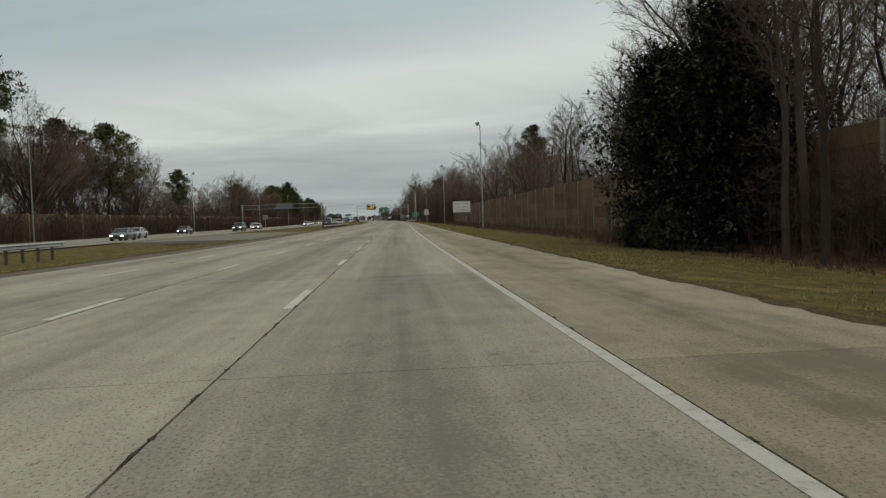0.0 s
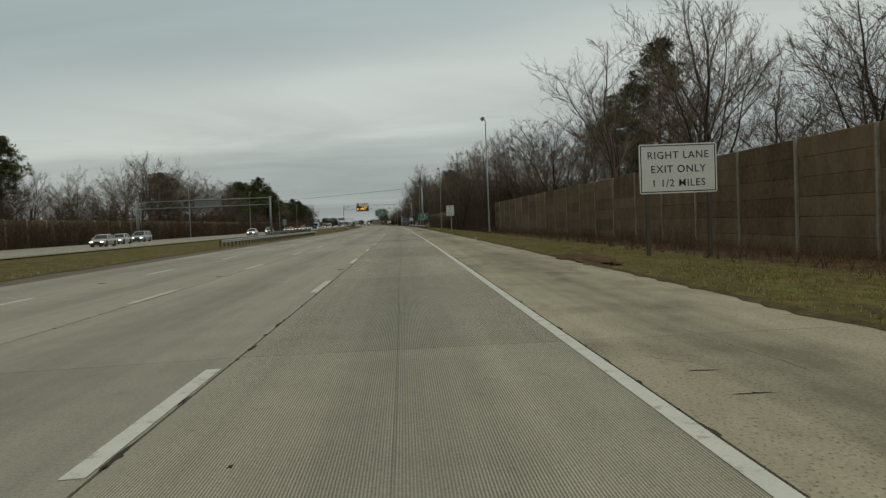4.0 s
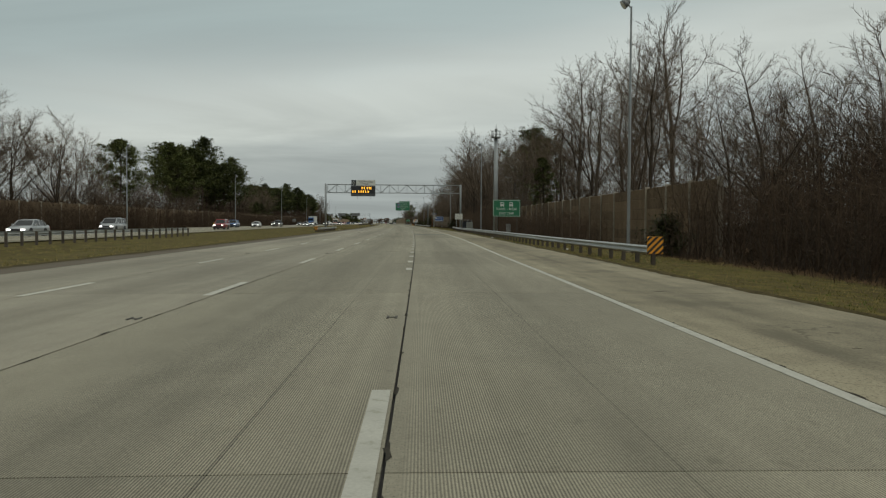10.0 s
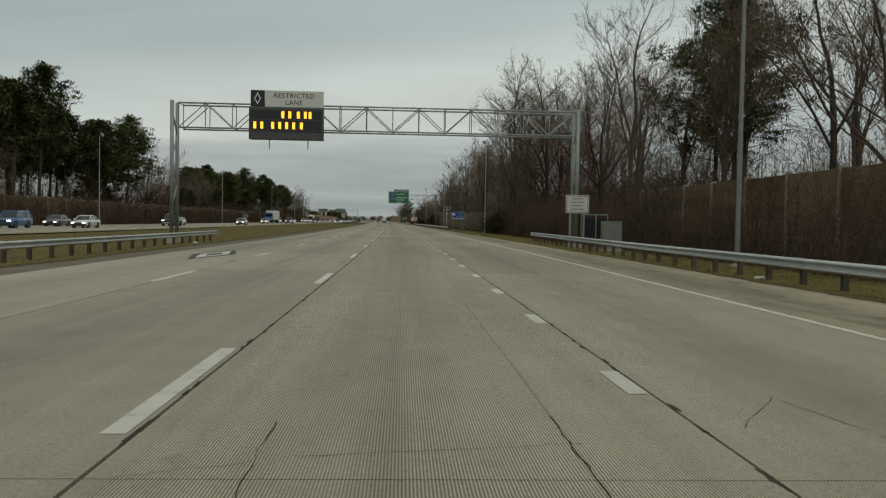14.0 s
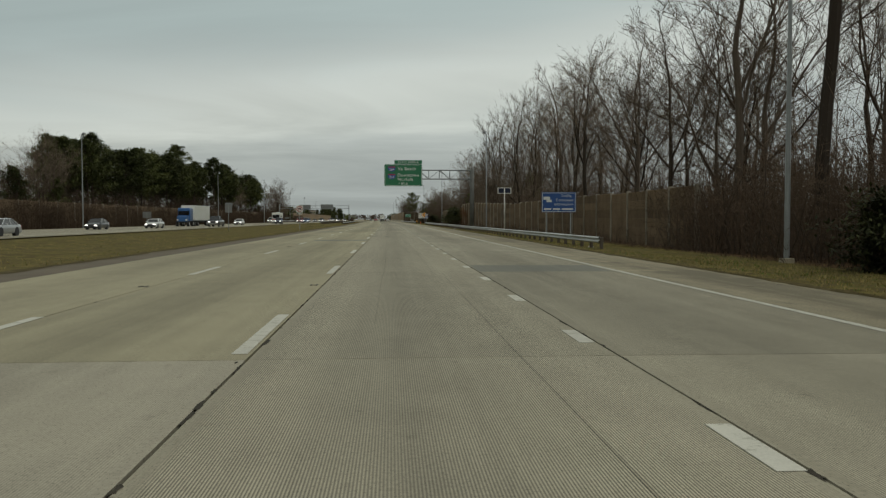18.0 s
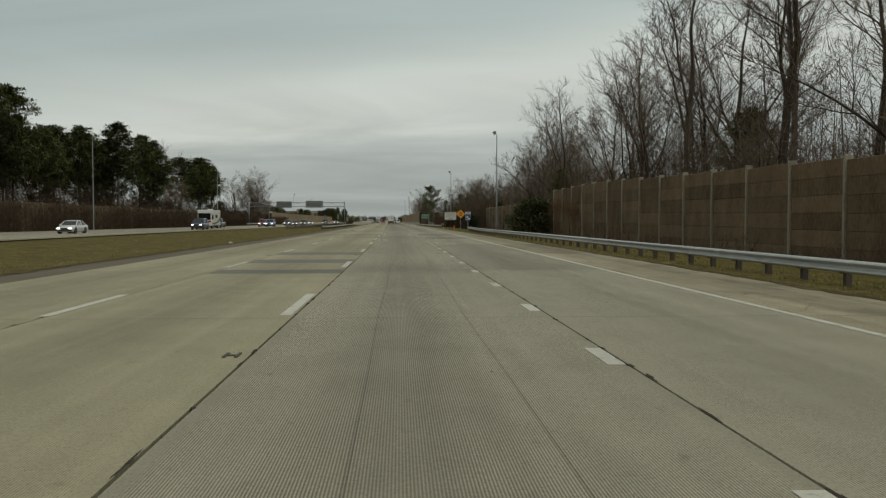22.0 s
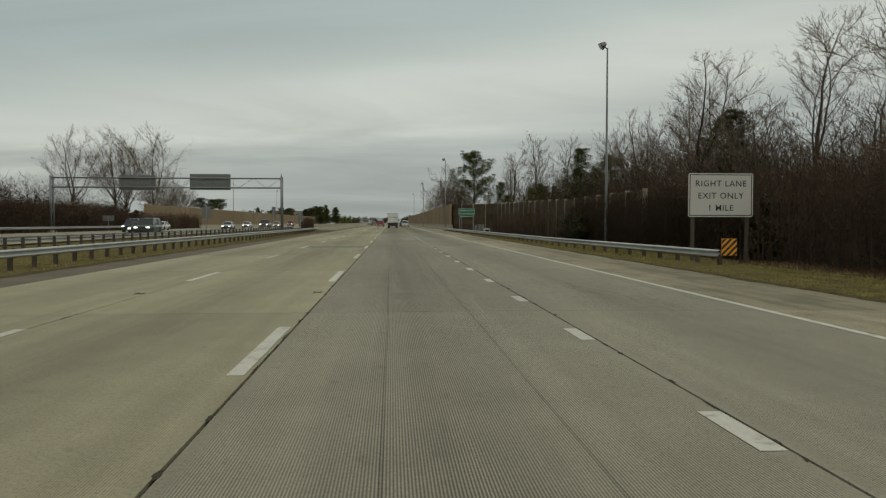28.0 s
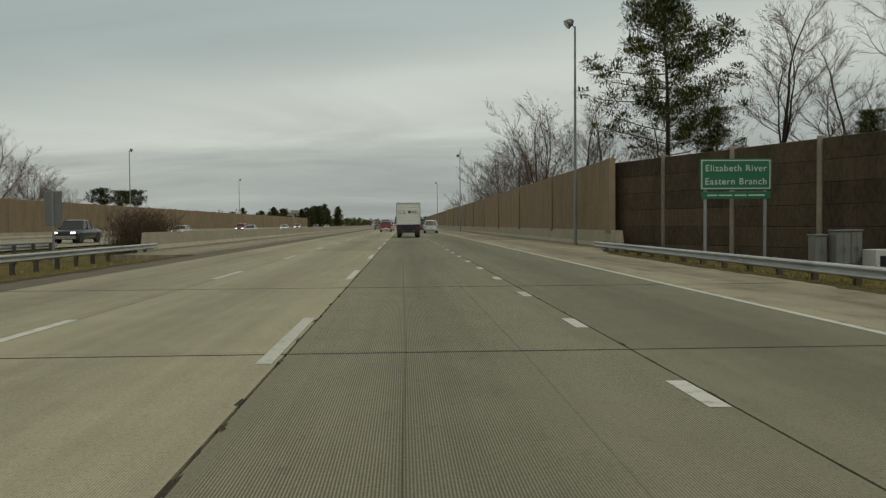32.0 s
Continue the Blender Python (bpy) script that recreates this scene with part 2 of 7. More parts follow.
def road_material(name, col, groove, dark, stain=0.0):
    """Concrete with lengthwise saw-cut grooves, worn wheel tracks, stains and a shade of its own for each slab.
    The UV map holds metres across and along the road."""
    m = bpy.data.materials.new(name)
    m.use_nodes = True
    nt = m.node_tree
    L = nt.links.new
    b = nt.nodes["Principled BSDF"]
    b.inputs["Roughness"].default_value = 0.82
    b.inputs["Specular IOR Level"].default_value = 0.3
    uv = nt.nodes.new("ShaderNodeUVMap")
    uv.uv_map = "road"
    sep = nt.nodes.new("ShaderNodeSeparateXYZ")
    L(uv.outputs[0], sep.inputs[0])

    def math(op, a, c=None, c2=None):
        n = nt.nodes.new("ShaderNodeMath")
        n.operation = op
        for i, v in enumerate((a, c, c2)):
            if v is None:
                continue
            if isinstance(v, (int, float)):
                n.inputs[i].default_value = v
            else:
                L(v, n.inputs[i])
        return n.outputs[0]

    def tex(scale, detail, stretch):
        mp = nt.nodes.new("ShaderNodeMapping")
        mp.inputs["Scale"].default_value = stretch
        L(uv.outputs[0], mp.inputs[0])
        n = nt.nodes.new("ShaderNodeTexNoise")
        n.inputs["Scale"].default_value = scale
        n.inputs["Detail"].default_value = detail
        L(mp.outputs[0], n.inputs[0])
        return n.outputs["Fac"]
    broad = tex(0.35, 5, (1, 0.25, 1))
    streak = tex(2.2, 4, (1.6, 0.03, 1))
    grain = tex(26, 4, (1, 1, 1))
    patchy = tex(1.6, 6, (1, 0.7, 1))
    oi = nt.nodes.new("ShaderNodeObjectInfo")
    # oil-darkened middle of each lane
    lane = math('FRACT', math('DIVIDE', math('ADD', sep.outputs[0], 14.64), 3.6))
    off = math('ABSOLUTE', math('SUBTRACT', lane, 0.5))
    track = math('SUBTRACT', 1.0, math('SMOOTH_MIN', 1.0, math('MULTIPLY', off, 3.4), 0.3))
    val = math('ADD', math('MULTIPLY', broad, 0.26), math('MULTIPLY', streak, 0.26))
    val = math('ADD', val, math('MULTIPLY', grain, 0.30))
    val = math('ADD', val, math('MULTIPLY', patchy, 0.20))
    val = math('ADD', val, math('MULTIPLY', math('SUBTRACT', oi.outputs["Random"], 0.5), 0.12))
    pit = tex(75 if groove else 46, 3, (1, 0.45, 1))
    pit = math('MULTIPLY', math('MAXIMUM', math('SUBTRACT', 0.43, pit), 0.0), 2.0 if groove else 2.6)
    blot = math('MULTIPLY', math('MAXIMUM', math('SUBTRACT', 0.37, tex(5, 5, (1, 0.6, 1))), 0.0), 0.9)
    val = math('SUBTRACT', math('SUBTRACT', val, pit), blot)
    val = math('SUBTRACT', val, math('MULTIPLY', track, 0.12))
    if stain:
        spill = math('MAXIMUM', math('SUBTRACT', 0.50, tex(1.1, 7, (1.1, 0.5, 1))), 0.0)
        drag = math('MAXIMUM', math('SUBTRACT', 0.40, tex(1.5, 5, (1.4, 0.06, 1))), 0.0)
        val = math('SUBTRACT', val, math('MULTIPLY', math('ADD', spill, drag), stain))
        bend = math('MULTIPLY', tex(0.9, 4, (1, 1, 1)), 0.45)
        warp = nt.nodes.new("ShaderNodeVectorMath")
        L(uv.outputs[0], warp.inputs[0])
        L(bend, warp.inputs[1])
        vor = nt.nodes.new("ShaderNodeTexVoronoi")
        vor.feature = 'DISTANCE_TO_EDGE'
        vor.inputs["Scale"].default_value = 0.22
        L(warp.outputs[0], vor.inputs["Vector"])
        hair = math('MULTIPLY', math('MAXIMUM', math('SUBTRACT', 0.0018, vor.outputs["Distance"]), 0.0), 180.0)
        val = math('SUBTRACT', val, math('MULTIPLY', hair, math('GREATER_THAN', tex(0.3, 2, (1, 0.5, 1)), 0.54 if stain > 0.5 else 0.72)))
    ramp = nt.nodes.new("ShaderNodeValToRGB")
    e = ramp.color_ramp.elements
    e[0].position, e[0].color = 0.30, (*[c * dark for c in col], 1)
    e[1].position, e[1].color = 0.68, (*[min(1, c * 1.16) for c in col], 1)
    L(val, ramp.inputs[0])
    tone = ramp.outputs[0]
    if groove:
        # saw cuts darkened in the colour: dirt, and groove shade the bump doesn't show
        cut = math('SINE', math('MULTIPLY', sep.outputs[0], 2 * math_pi / 0.0195))
        worn = tex(0.5, 3, (1.5, 0.12, 1))
        # the saw stays clear of the joints
        rim = math('ABSOLUTE', sep.outputs[0])
        for c_ in (3.645, 7.15, -3.615):
            rim = math('MINIMUM', rim, math('ABSOLUTE', math('ADD', sep.outputs[0], c_)))
        clear = math('MULTIPLY', math('MINIMUM', math('MAXIMUM', math('SUBTRACT', rim, 0.09), 0.0), 0.08), 12.5)
        cut = math('MULTIPLY', math('MULTIPLY', math('MULTIPLY', cut, worn), 1.0 * groove), clear)
        # seams left between passes of the saw
        drift = math('MULTIPLY', math('SUBTRACT', tex(0.05, 2, (0.01, 1, 1)), 0.5), 0.2)
        for c_, y0_, y1_ in ((-2.43, 490, 2000), (-1.2, 500, 2000), (-0.95, 250, 500), (1.65, 100, 290)):
            gap_ = math('ABSOLUTE', math('SUBTRACT', math('ADD', sep.outputs[0], drift), c_))
            here = math('MULTIPLY', math('GREATER_THAN', sep.outputs[1], y0_), math('LESS_THAN', sep.outputs[1], y1_))
            seam = math('MULTIPLY', math('LESS_THAN', gap_, 0.012), here)
            cut = math('SUBTRACT', cut, math('MULTIPLY', seam, math('MULTIPLY', worn, 0.5)))
        lit = nt.nodes.new("ShaderNodeVectorMath")
        lit.operation = 'SCALE'
        L(tone, lit.inputs[0])
        L(math('ADD', cut, 1.0), lit.inputs[3])
        tone = lit.outputs[0]
    L(tone, b.inputs["Base Color"])
    hgt = math('MULTIPLY', grain, 0.6)
    if groove:
        saw = math('SINE', math('MULTIPLY', sep.outputs[0], 2 * math_pi / 0.0195))
        fade = tex(0.5, 3, (1.5, 0.12, 1))
        hgt = math('ADD', hgt, math('MULTIPLY', saw, math('MULTIPLY', fade, groove)))
    bp = nt.nodes.new("ShaderNodeBump")
    bp.inputs["Strength"].default_value = 0.35
    bp.inputs["Distance"].default_value = 0.006
    L(hgt, bp.inputs["Height"])
    L(bp.outputs[0], b.inputs["Normal"])
    return m


def worn_paint(name, col, under):
    """Road paint rubbed through to the concrete in flakes."""
    m = material(name, col, 0.7, noise_scale=2.5, vary=0.14, fine=45, rand=0.3, coord="World")
    nt = m.node_tree
    b = nt.nodes["Principled BSDF"]
    old = b.inputs["Base Color"].links[0].from_socket
    geo = nt.nodes.new("ShaderNodeNewGeometry")
    nz = nt.nodes.new("ShaderNodeTexNoise")
    nz.inputs["Scale"].default_value = 5.0
    nz.inputs["Detail"].default_value = 9.0
    nz.inputs["Roughness"].default_value = 0.7
    nt.links.new(geo.outputs["Position"], nz.inputs[0])
    rg = nt.nodes.new("ShaderNodeMapRange")
    rg.inputs["From Min"].default_value = 0.36
    rg.inputs["From Max"].default_value = 0.45
    nt.links.new(nz.outputs["Fac"], rg.inputs["Value"])
    mx = nt.nodes.new("ShaderNodeMix")
    mx.data_type = 'RGBA'
    mx.inputs[6].default_value = (*under, 1)
    nt.links.new(rg.outputs[0], mx.inputs[0])
    nt.links.new(old, mx.inputs[7])
    nt.links.new(mx.outputs[2], b.inputs["Base Color"])
    return m


math_pi = math.pi
M = {
    "concrete_left": road_material("worn_dull_concrete", (0.352, 0.322, 0.246), 0.25, 0.60),
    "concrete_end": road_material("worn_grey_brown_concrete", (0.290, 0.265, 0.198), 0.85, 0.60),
    "concrete": road_material("worn_grooved_concrete", (0.330, 0.302, 0.224), 0.85, 0.60),
    "concrete_old": road_material("worn_tan_concrete", (0.350, 0.316, 0.208), 0.3, 0.60),
    "shoulder": road_material("stained_shoulder_concrete", (0.385, 0.338, 0.228), 0.0, 0.42, 0.7),
    "concrete_smooth": road_material("worn_speckled_concrete", (0.41, 0.376, 0.290), 0.0, 0.42, 0.15),
    "patch": road_material("dark_repair_concrete", (0.185, 0.182, 0.15), 0.3, 0.8),
    "bridge_deck": road_material("bridge_deck_concrete", (0.225, 0.21, 0.140), 0.75, 0.60),
    "spall": material("dark_broken_concrete", (0.055, 0.049, 0.038), 0.95, noise_scale=6, vary=0.4, fine=40, spec=0.1, coord="World"),
    "far_wall": material("beige_render", (0.33, 0.29, 0.23), 0.9, noise_scale=0.2, vary=0.15, fine=2, spec=0.2),
    "far_roof": material("dark_roof_felt", (0.09, 0.08, 0.075), 0.9, noise_scale=0.3, vary=0.2, fine=3, spec=0.2),
    "plug": material("worn_dark_asphalt", (0.066, 0.061, 0.052), 0.9, spec=0.2, noise_scale=1.5, vary=0.35, fine=50),
    "joint": material("dark_joint_filler", (0.035, 0.033, 0.03), 0.9, noise_scale=3),
    "crossover": material("grey_crossover_asphalt", (0.20, 0.183, 0.142), 0.9, spec=0.2, noise_scale=0.5, vary=0.2, fine=40),
    "asphalt": material("aged_asphalt", (0.14, 0.117, 0.085), 0.9, spec=0.2, noise_scale=0.6, vary=0.25, fine=50),
    "paint": worn_paint("worn_white_road_paint", (0.53, 0.515, 0.44), (0.36, 0.345, 0.27)),
    "black_tape": material("black_contrast_marking", (0.04, 0.04, 0.04), 0.8),
    "grass": turf_material("winter_grass_soil", (0.070, 0.080, 0.018), (0.165, 0.128, 0.046), (0.078, 0.058, 0.03)),
    "edge_soil": material("verge_edge_soil", (0.06, 0.05, 0.026), 0.95, spec=0.05, noise_scale=2.5, vary=0.45, fine=18, tint=(0.10, 0.08, 0.038), bump=0.8, coord="World"),
    "litter": material("leaf_litter_soil", (0.062, 0.044, 0.026), 0.95, spec=0.05, noise_scale=0.5, vary=0.4, fine=7, tint=(0.115, 0.07, 0.036), bump=0.8),
    "blade": material("dry_grass_blades", (0.15, 0.175, 0.035), 0.9, noise_scale=0.45, vary=0.5, fine=5, tint=(0.27, 0.21, 0.09), bump=0, spec=0.1, island=0.4),
    "weed": material("green_weed", (0.09, 0.16, 0.025), 0.8, spec=0.2, noise_scale=0.5, vary=0.4, fine=3, bump=0),
    "galv": material("weathered_galvanised_steel", (0.27, 0.283, 0.28), 0.55, 0.4, noise_scale=2.0, vary=0.2, fine=40, bump=0.1, rand=0.2),
    "rail_steel": material("bright_galvanised_rail", (0.46, 0.47, 0.455), 0.5, 0.3, noise_scale=2.0, vary=0.2, fine=40, bump=0.1, rand=0.2),
    "marker_iron": material("worn_marker_iron", (0.085, 0.078, 0.066), 0.8, 0.2, noise_scale=9, vary=0.4, fine=60),
    "galv_dark": material("dull_grey_steel", (0.21, 0.22, 0.22), 0.6, 0.5, noise_scale=3.0, vary=0.2, fine=40, bump=0.1),
    "post": material("dark_timber_post", (0.075, 0.062, 0.047), 0.9, noise_scale=5, vary=0.3, rand=0.3, stretch=(1, 1, 0.2)),
    "wall_panel": material("brown_precast_panel", (0.156, 0.110, 0.067), 0.92, noise_scale=0.9, vary=0.42, fine=9, bump=0.7, rand=0.22, stretch=(1, 1, 0.45), spec=0.15, coord="World"),
    # the same panel in a darker brown, for noise_wall_5
    "wall_panel_dark": material("dark_brown_precast_panel", (0.098, 0.073, 0.049), 0.92, noise_scale=0.9, vary=0.42, fine=9, bump=0.7, rand=0.2, stretch=(1, 1, 0.45), spec=0.15, coord="World"),
    "wall_post": material("pale_concrete_post", (0.29, 0.255, 0.195), 0.9, noise_scale=1.5, vary=0.3, fine=12, rand=0.2, spec=0.2, stretch=(1, 1, 0.4), coord="World"),
    "tan_panel": material("tan_precast_panel", (0.27, 0.198, 0.124), 0.9, noise_scale=0.8, vary=0.26, fine=10, bump=0.5, rand=0.14, spec=0.2, stretch=(1, 1, 0.5), coord="World"),
    "tan_post": material("tan_precast_post", (0.252, 0.186, 0.118), 0.9, noise_scale=1.5, vary=0.18, fine=20, rand=0.1),
    "parapet": material("grey_cast_parapet", (0.36, 0.315, 0.23), 0.9, noise_scale=0.9, vary=0.2, fine=20),
    "bark": material("grey_brown_bark", (0.076, 0.060, 0.046), 0.95, spec=0.15, noise_scale=3, vary=0.4, fine=20, bump=0.8, rand=0.5, stretch=(1, 1, 0.3)),
    "twig": material("fine_bare_twigs", (0.135, 0.104, 0.075), 0.95, spec=0.1, noise_scale=0.6, vary=0.3, fine=4, bump=0, rand=0.4),
    "brush": material("brown_winter_brush", (0.086, 0.061, 0.042), 0.95, spec=0.1, noise_scale=0.3, vary=0.4, fine=3, bump=0, rand=0.5),
    "leaf_fall": material("rusty_fallen_leaves", (0.17, 0.105, 0.055), 0.95, noise_scale=0.6, vary=0.4, fine=4, bump=0, island=0.4, spec=0.1),
    "vine": material("rusty_vine", (0.16, 0.085, 0.04), 0.95, noise_scale=0.6, vary=0.3, fine=4, bump=0),
    "needle": material("dark_pine_needles", (0.052, 0.064, 0.020), 0.85, spec=0.2, noise_scale=0.5, vary=0.45, fine=4, bump=0, rand=0.3, tint=(0.085, 0.094, 0.030), island=0.35),
    "leaf": material("glossy_evergreen_leaves", (0.034, 0.038, 0.014), 0.65, spec=0.2, noise_scale=0.5, vary=0.5, fine=8, bump=0, rand=0.2, tint=(0.056, 0.060, 0.020), island=0.3),
    "sign_green": material("green_sign_sheeting", (0.014, 0.135, 0.06), 0.45, noise_scale=1.5, vary=0.1, fine=30, bump=0),
    "sign_blue": material("blue_sign_sheeting", (0.018, 0.065, 0.215), 0.45, noise_scale=1.5, vary=0.1, fine=30, bump=0),
    "sign_white": material("white_sign_sheeting", (0.56, 0.56, 0.51), 0.5, noise_scale=1.0, vary=0.08, fine=30, bump=0),
    "sign_orange": material("amber_sign_sheeting", (0.75, 0.32, 0.02), 0.5, noise_scale=1.5, vary=0.1, fine=30, bump=0),
    "sign_back": material("bare_aluminium_sign_back", (0.20, 0.205, 0.20), 0.5, 0.5, noise_scale=1.5, vary=0.15, fine=30, bump=0),
    "column_steel": material("stained_grey_steel", (0.105, 0.108, 0.10), 0.7, 0.2, noise_scale=1.2, vary=0.35, fine=18, bump=0.2),
    "ink": plain("black_ink", (0.02, 0.02, 0.02), 0.6),
    "white_ink": material("weathered_white_lettering", (0.56, 0.58, 0.55), 0.5, noise_scale=4, vary=0.12, fine=30, bump=0),
    "red_ink": plain("red_ink", (0.30, 0.02, 0.02), 0.5),
    "navy_ink": plain("navy_ink", (0.02, 0.06, 0.25), 0.5),
    "amber_led": plain("amber_led", (1.0, 0.45, 0.03), 0.5, emit=1.6),
    "board": material("black_display_face", (0.015, 0.015, 0.017), 0.4, noise_scale=3, bump=0),
    "housing": material("dark_grey_housing", (0.06, 0.062, 0.065), 0.5, noise_scale=2, bump=0),
    "cabinet": material("grey_painted_cabinet", (0.22, 0.225, 0.205), 0.5, 0.2, noise_scale=2, vary=0.1, bump=0.05),
    "glass": plain("dark_tinted_glass", (0.012, 0.014, 0.016), 0.08, spec=0.8),
    "tyre": material("black_tyre_rubber", (0.02, 0.02, 0.02), 0.85, noise_scale=8),
    "rim": plain("silver_alloy_rim", (0.45, 0.45, 0.46), 0.35, 0.8),
    "trim": plain("black_plastic_trim", (0.025, 0.025, 0.027), 0.6),
    "tail": plain("red_tail_lens", (0.35, 0.012, 0.012), 0.25),
    "lamp_lit": plain("lit_headlamp", (1.0, 0.97, 0.88), 0.2, emit=2.2),
    "lamp_clear": plain("clear_lamp_lens", (0.75, 0.75, 0.72), 0.15),
    "chrome": plain("bright_chrome", (0.6, 0.6, 0.6), 0.2, 1.0),
    "plate": plain("pale_plate", (0.55, 0.55, 0.52), 0.5),
    "navy": plain("navy_blue_paint", (0.012, 0.013, 0.019), 0.4),
    "trailer": material("white_box_body_paint", (0.62, 0.62, 0.58), 0.5, noise_scale=0.6, vary=0.1, fine=14, bump=0.02),
    "cone": plain("orange_cone_plastic", (0.75, 0.14, 0.02), 0.5),
    "cable": plain("black_cable", (0.03, 0.03, 0.03), 0.7),
    "solar": plain("dark_solar_cells", (0.03, 0.035, 0.06), 0.2),
}


# ---- mesh helpers ----
def link_bm(name, bm, mat, parent=None, label="", smooth=False):
    me = bpy.data.meshes.new(name)
    bm.to_mesh(me)
    bm.free()
    if smooth:
        me.polygons.foreach_set("use_smooth", [True] * len(me.polygons))
    me.materials.append(mat)
    ob = new(name, me)
    if parent:
        ob.parent = parent
    if label:
        ob["label"] = label
    return ob


def part(name, bm, mat, parent, label="", smooth=False):
    return link_bm(name, bm, mat, parent, label, smooth)


def share(name, me, parent, m, label=""):
    """One more object on a mesh that is already there."""
    ob = new(name, me)
    ob.parent = parent
    ob.matrix_local = m
    if label:
        ob["label"] = label
    return ob


def empty(name, m=None, **tags):
    ob = new(name)
    ob.empty_display_size = 0.2
    if m is not None:
        ob.matrix_world = m
    tagged(ob, **tags)
    return ob


def box(bm, x0, x1, y0, y1, z0, z1, bev=0.0):
    vs = [bm.verts.new(p) for p in ((x0, y0, z0), (x1, y0, z0), (x1, y1, z0), (x0, y1, z0),
                                    (x0, y0, z1), (x1, y0, z1), (x1, y1, z1), (x0, y1, z1))]
    fs = [bm.faces.new([vs[i] for i in f]) for f in
          ((3, 2, 1, 0), (4, 5, 6, 7), (0, 1, 5, 4), (1, 2, 6, 5), (2, 3, 7, 6), (3, 0, 4, 7))]
    if bev:
        bmesh.ops.bevel(bm, geom=list({e for f in fs for e in f.edges}), offset=bev, segments=2, affect='EDGES', profile=0.5)
    return vs


def boxed(*a, bev=0.0):
    bm = bmesh.new()
    box(bm, *a, bev=bev)
    return bm


def tube(bm, a, b, r0, r1, n=8, cap=True):
    a, b = Vector(a), Vector(b)
    d = (b - a).normalized()
    s = d.cross(Vector((0, 0, 1)) if abs(d.z) < 0.9 else Vector((1, 0, 0))).normalized()
    t = d.cross(s)
    ra = [bm.verts.new(a + (s * math.cos(2 * math.pi * i / n) + t * math.sin(2 * math.pi * i / n)) * r0) for i in range(n)]
    rb = [bm.verts.new(b + (s * math.cos(2 * math.pi * i / n) + t * math.sin(2 * math.pi * i / n)) * r1) for i in range(n)]
    for i in range(n):
        bm.faces.new((ra[i], ra[(i + 1) % n], rb[(i + 1) % n], rb[i]))
    if cap:
        bm.faces.new(ra[::-1])
        bm.faces.new(rb)


def tubed(a, b, r0, r1=None, n=10):
    bm = bmesh.new()
    tube(bm, a, b, r0, r0 if r1 is None else r1, n)
    return bm


def raw(name, verts, faces, mat, parent=None, label="", smooth=False):
    me = bpy.data.meshes.new(name)
    me.from_pydata(verts, [], faces)
    if smooth:
        me.polygons.foreach_set("use_smooth", [True] * len(me.polygons))
    me.materials.append(mat)
    ob = new(name, me)
    if parent:
        ob.parent = parent
    if label:
        ob["label"] = label
    return ob


def text_mesh(name, words, size, mat, parent, x, y, z, label="", align='CENTER', spread=1.0):
    """Letters as a thin mesh that faces -y, standing on the line z."""
    cu = bpy.data.curves.new(name, 'FONT')
    cu.body = words
    cu.size = size
    cu.align_x = align
    cu.extrude = 0.003
    cu.offset = size * 0.004
    cu.space_character = spread
    cu.resolution_u = 3
    tmp = bpy.data.objects.new(name, cu)
    scene.collection.objects.link(tmp)
    me = bpy.data.meshes.new_from_object(tmp.evaluated_get(bpy.context.evaluated_depsgraph_get()))
    bpy.data.objects.remove(tmp)
    bpy.data.curves.remove(cu)
    me.materials.clear()
    me.materials.append(mat)
    ob = new(name, me)
    ob.parent = parent
    ob.matrix_local = pose(x, y, z, 90, 0, 0)
    if label:
        ob["label"] = label
    return ob


# ---- the road's line ----
BEND = ((-50, 0.17), (60, 1.89), (120, 2.42), (180, 1.65), (240, 1.57), (300, 0.78), (360, -0.02), (420, -1.10),
        (500, -2.07), (600, -2.27), (700, -3.42), (950, -3.77))
GRID = np.arange(-400, 3001, 2.0)
SLOPE = np.interp(GRID, [k for k, _ in BEND], [s for _, s in BEND]) / 100
LINE = np.concatenate([[0], np.cumsum((SLOPE[1:] + SLOPE[:-1]))])
LINE += -1.589 - np.interp(0, GRID, LINE)


def rx(y):
    """x of the joint between the third and the fourth lane."""
    return float(np.interp(y, GRID, LINE))


FALL = ((-60, 0.002), (20, 0.004), (45, 0.016), (75, 0.022), (110, 0.016), (160, 0.009), (220, 0.010), (285, 0.007), (330, 0.004), (370, -0.001), (400, -0.001),
        (460, 0.004), (530, 0.004), (600, 0.001), (680, 0.005), (760, 0.008), (785, 0.006), (840, 0.0))


def fall(u, y):
    """The drop of the surface towards the median, gone again where the median's grass begins."""
    if u >= 0:
        return 0.0
    return float(np.interp(y, [k for k, _ in FALL], [s for _, s in FALL])) * min(-u, 10.8) * max(0.0, min(1.0, (16.0 + u) / 5.2))


def on(u, y, z=0.0, turn=0.0):
    """A pose u metres to the right of that joint, its y axis along the road."""
    a = math.degrees(math.atan(float(np.interp(y, GRID, SLOPE))))
    return pose(rx(y) + u, y, z - fall(u, y), 0, 0, -a + turn)


def P(u, y, z=0.0):
    return (rx(y) + u, y, z - fall(u, y))


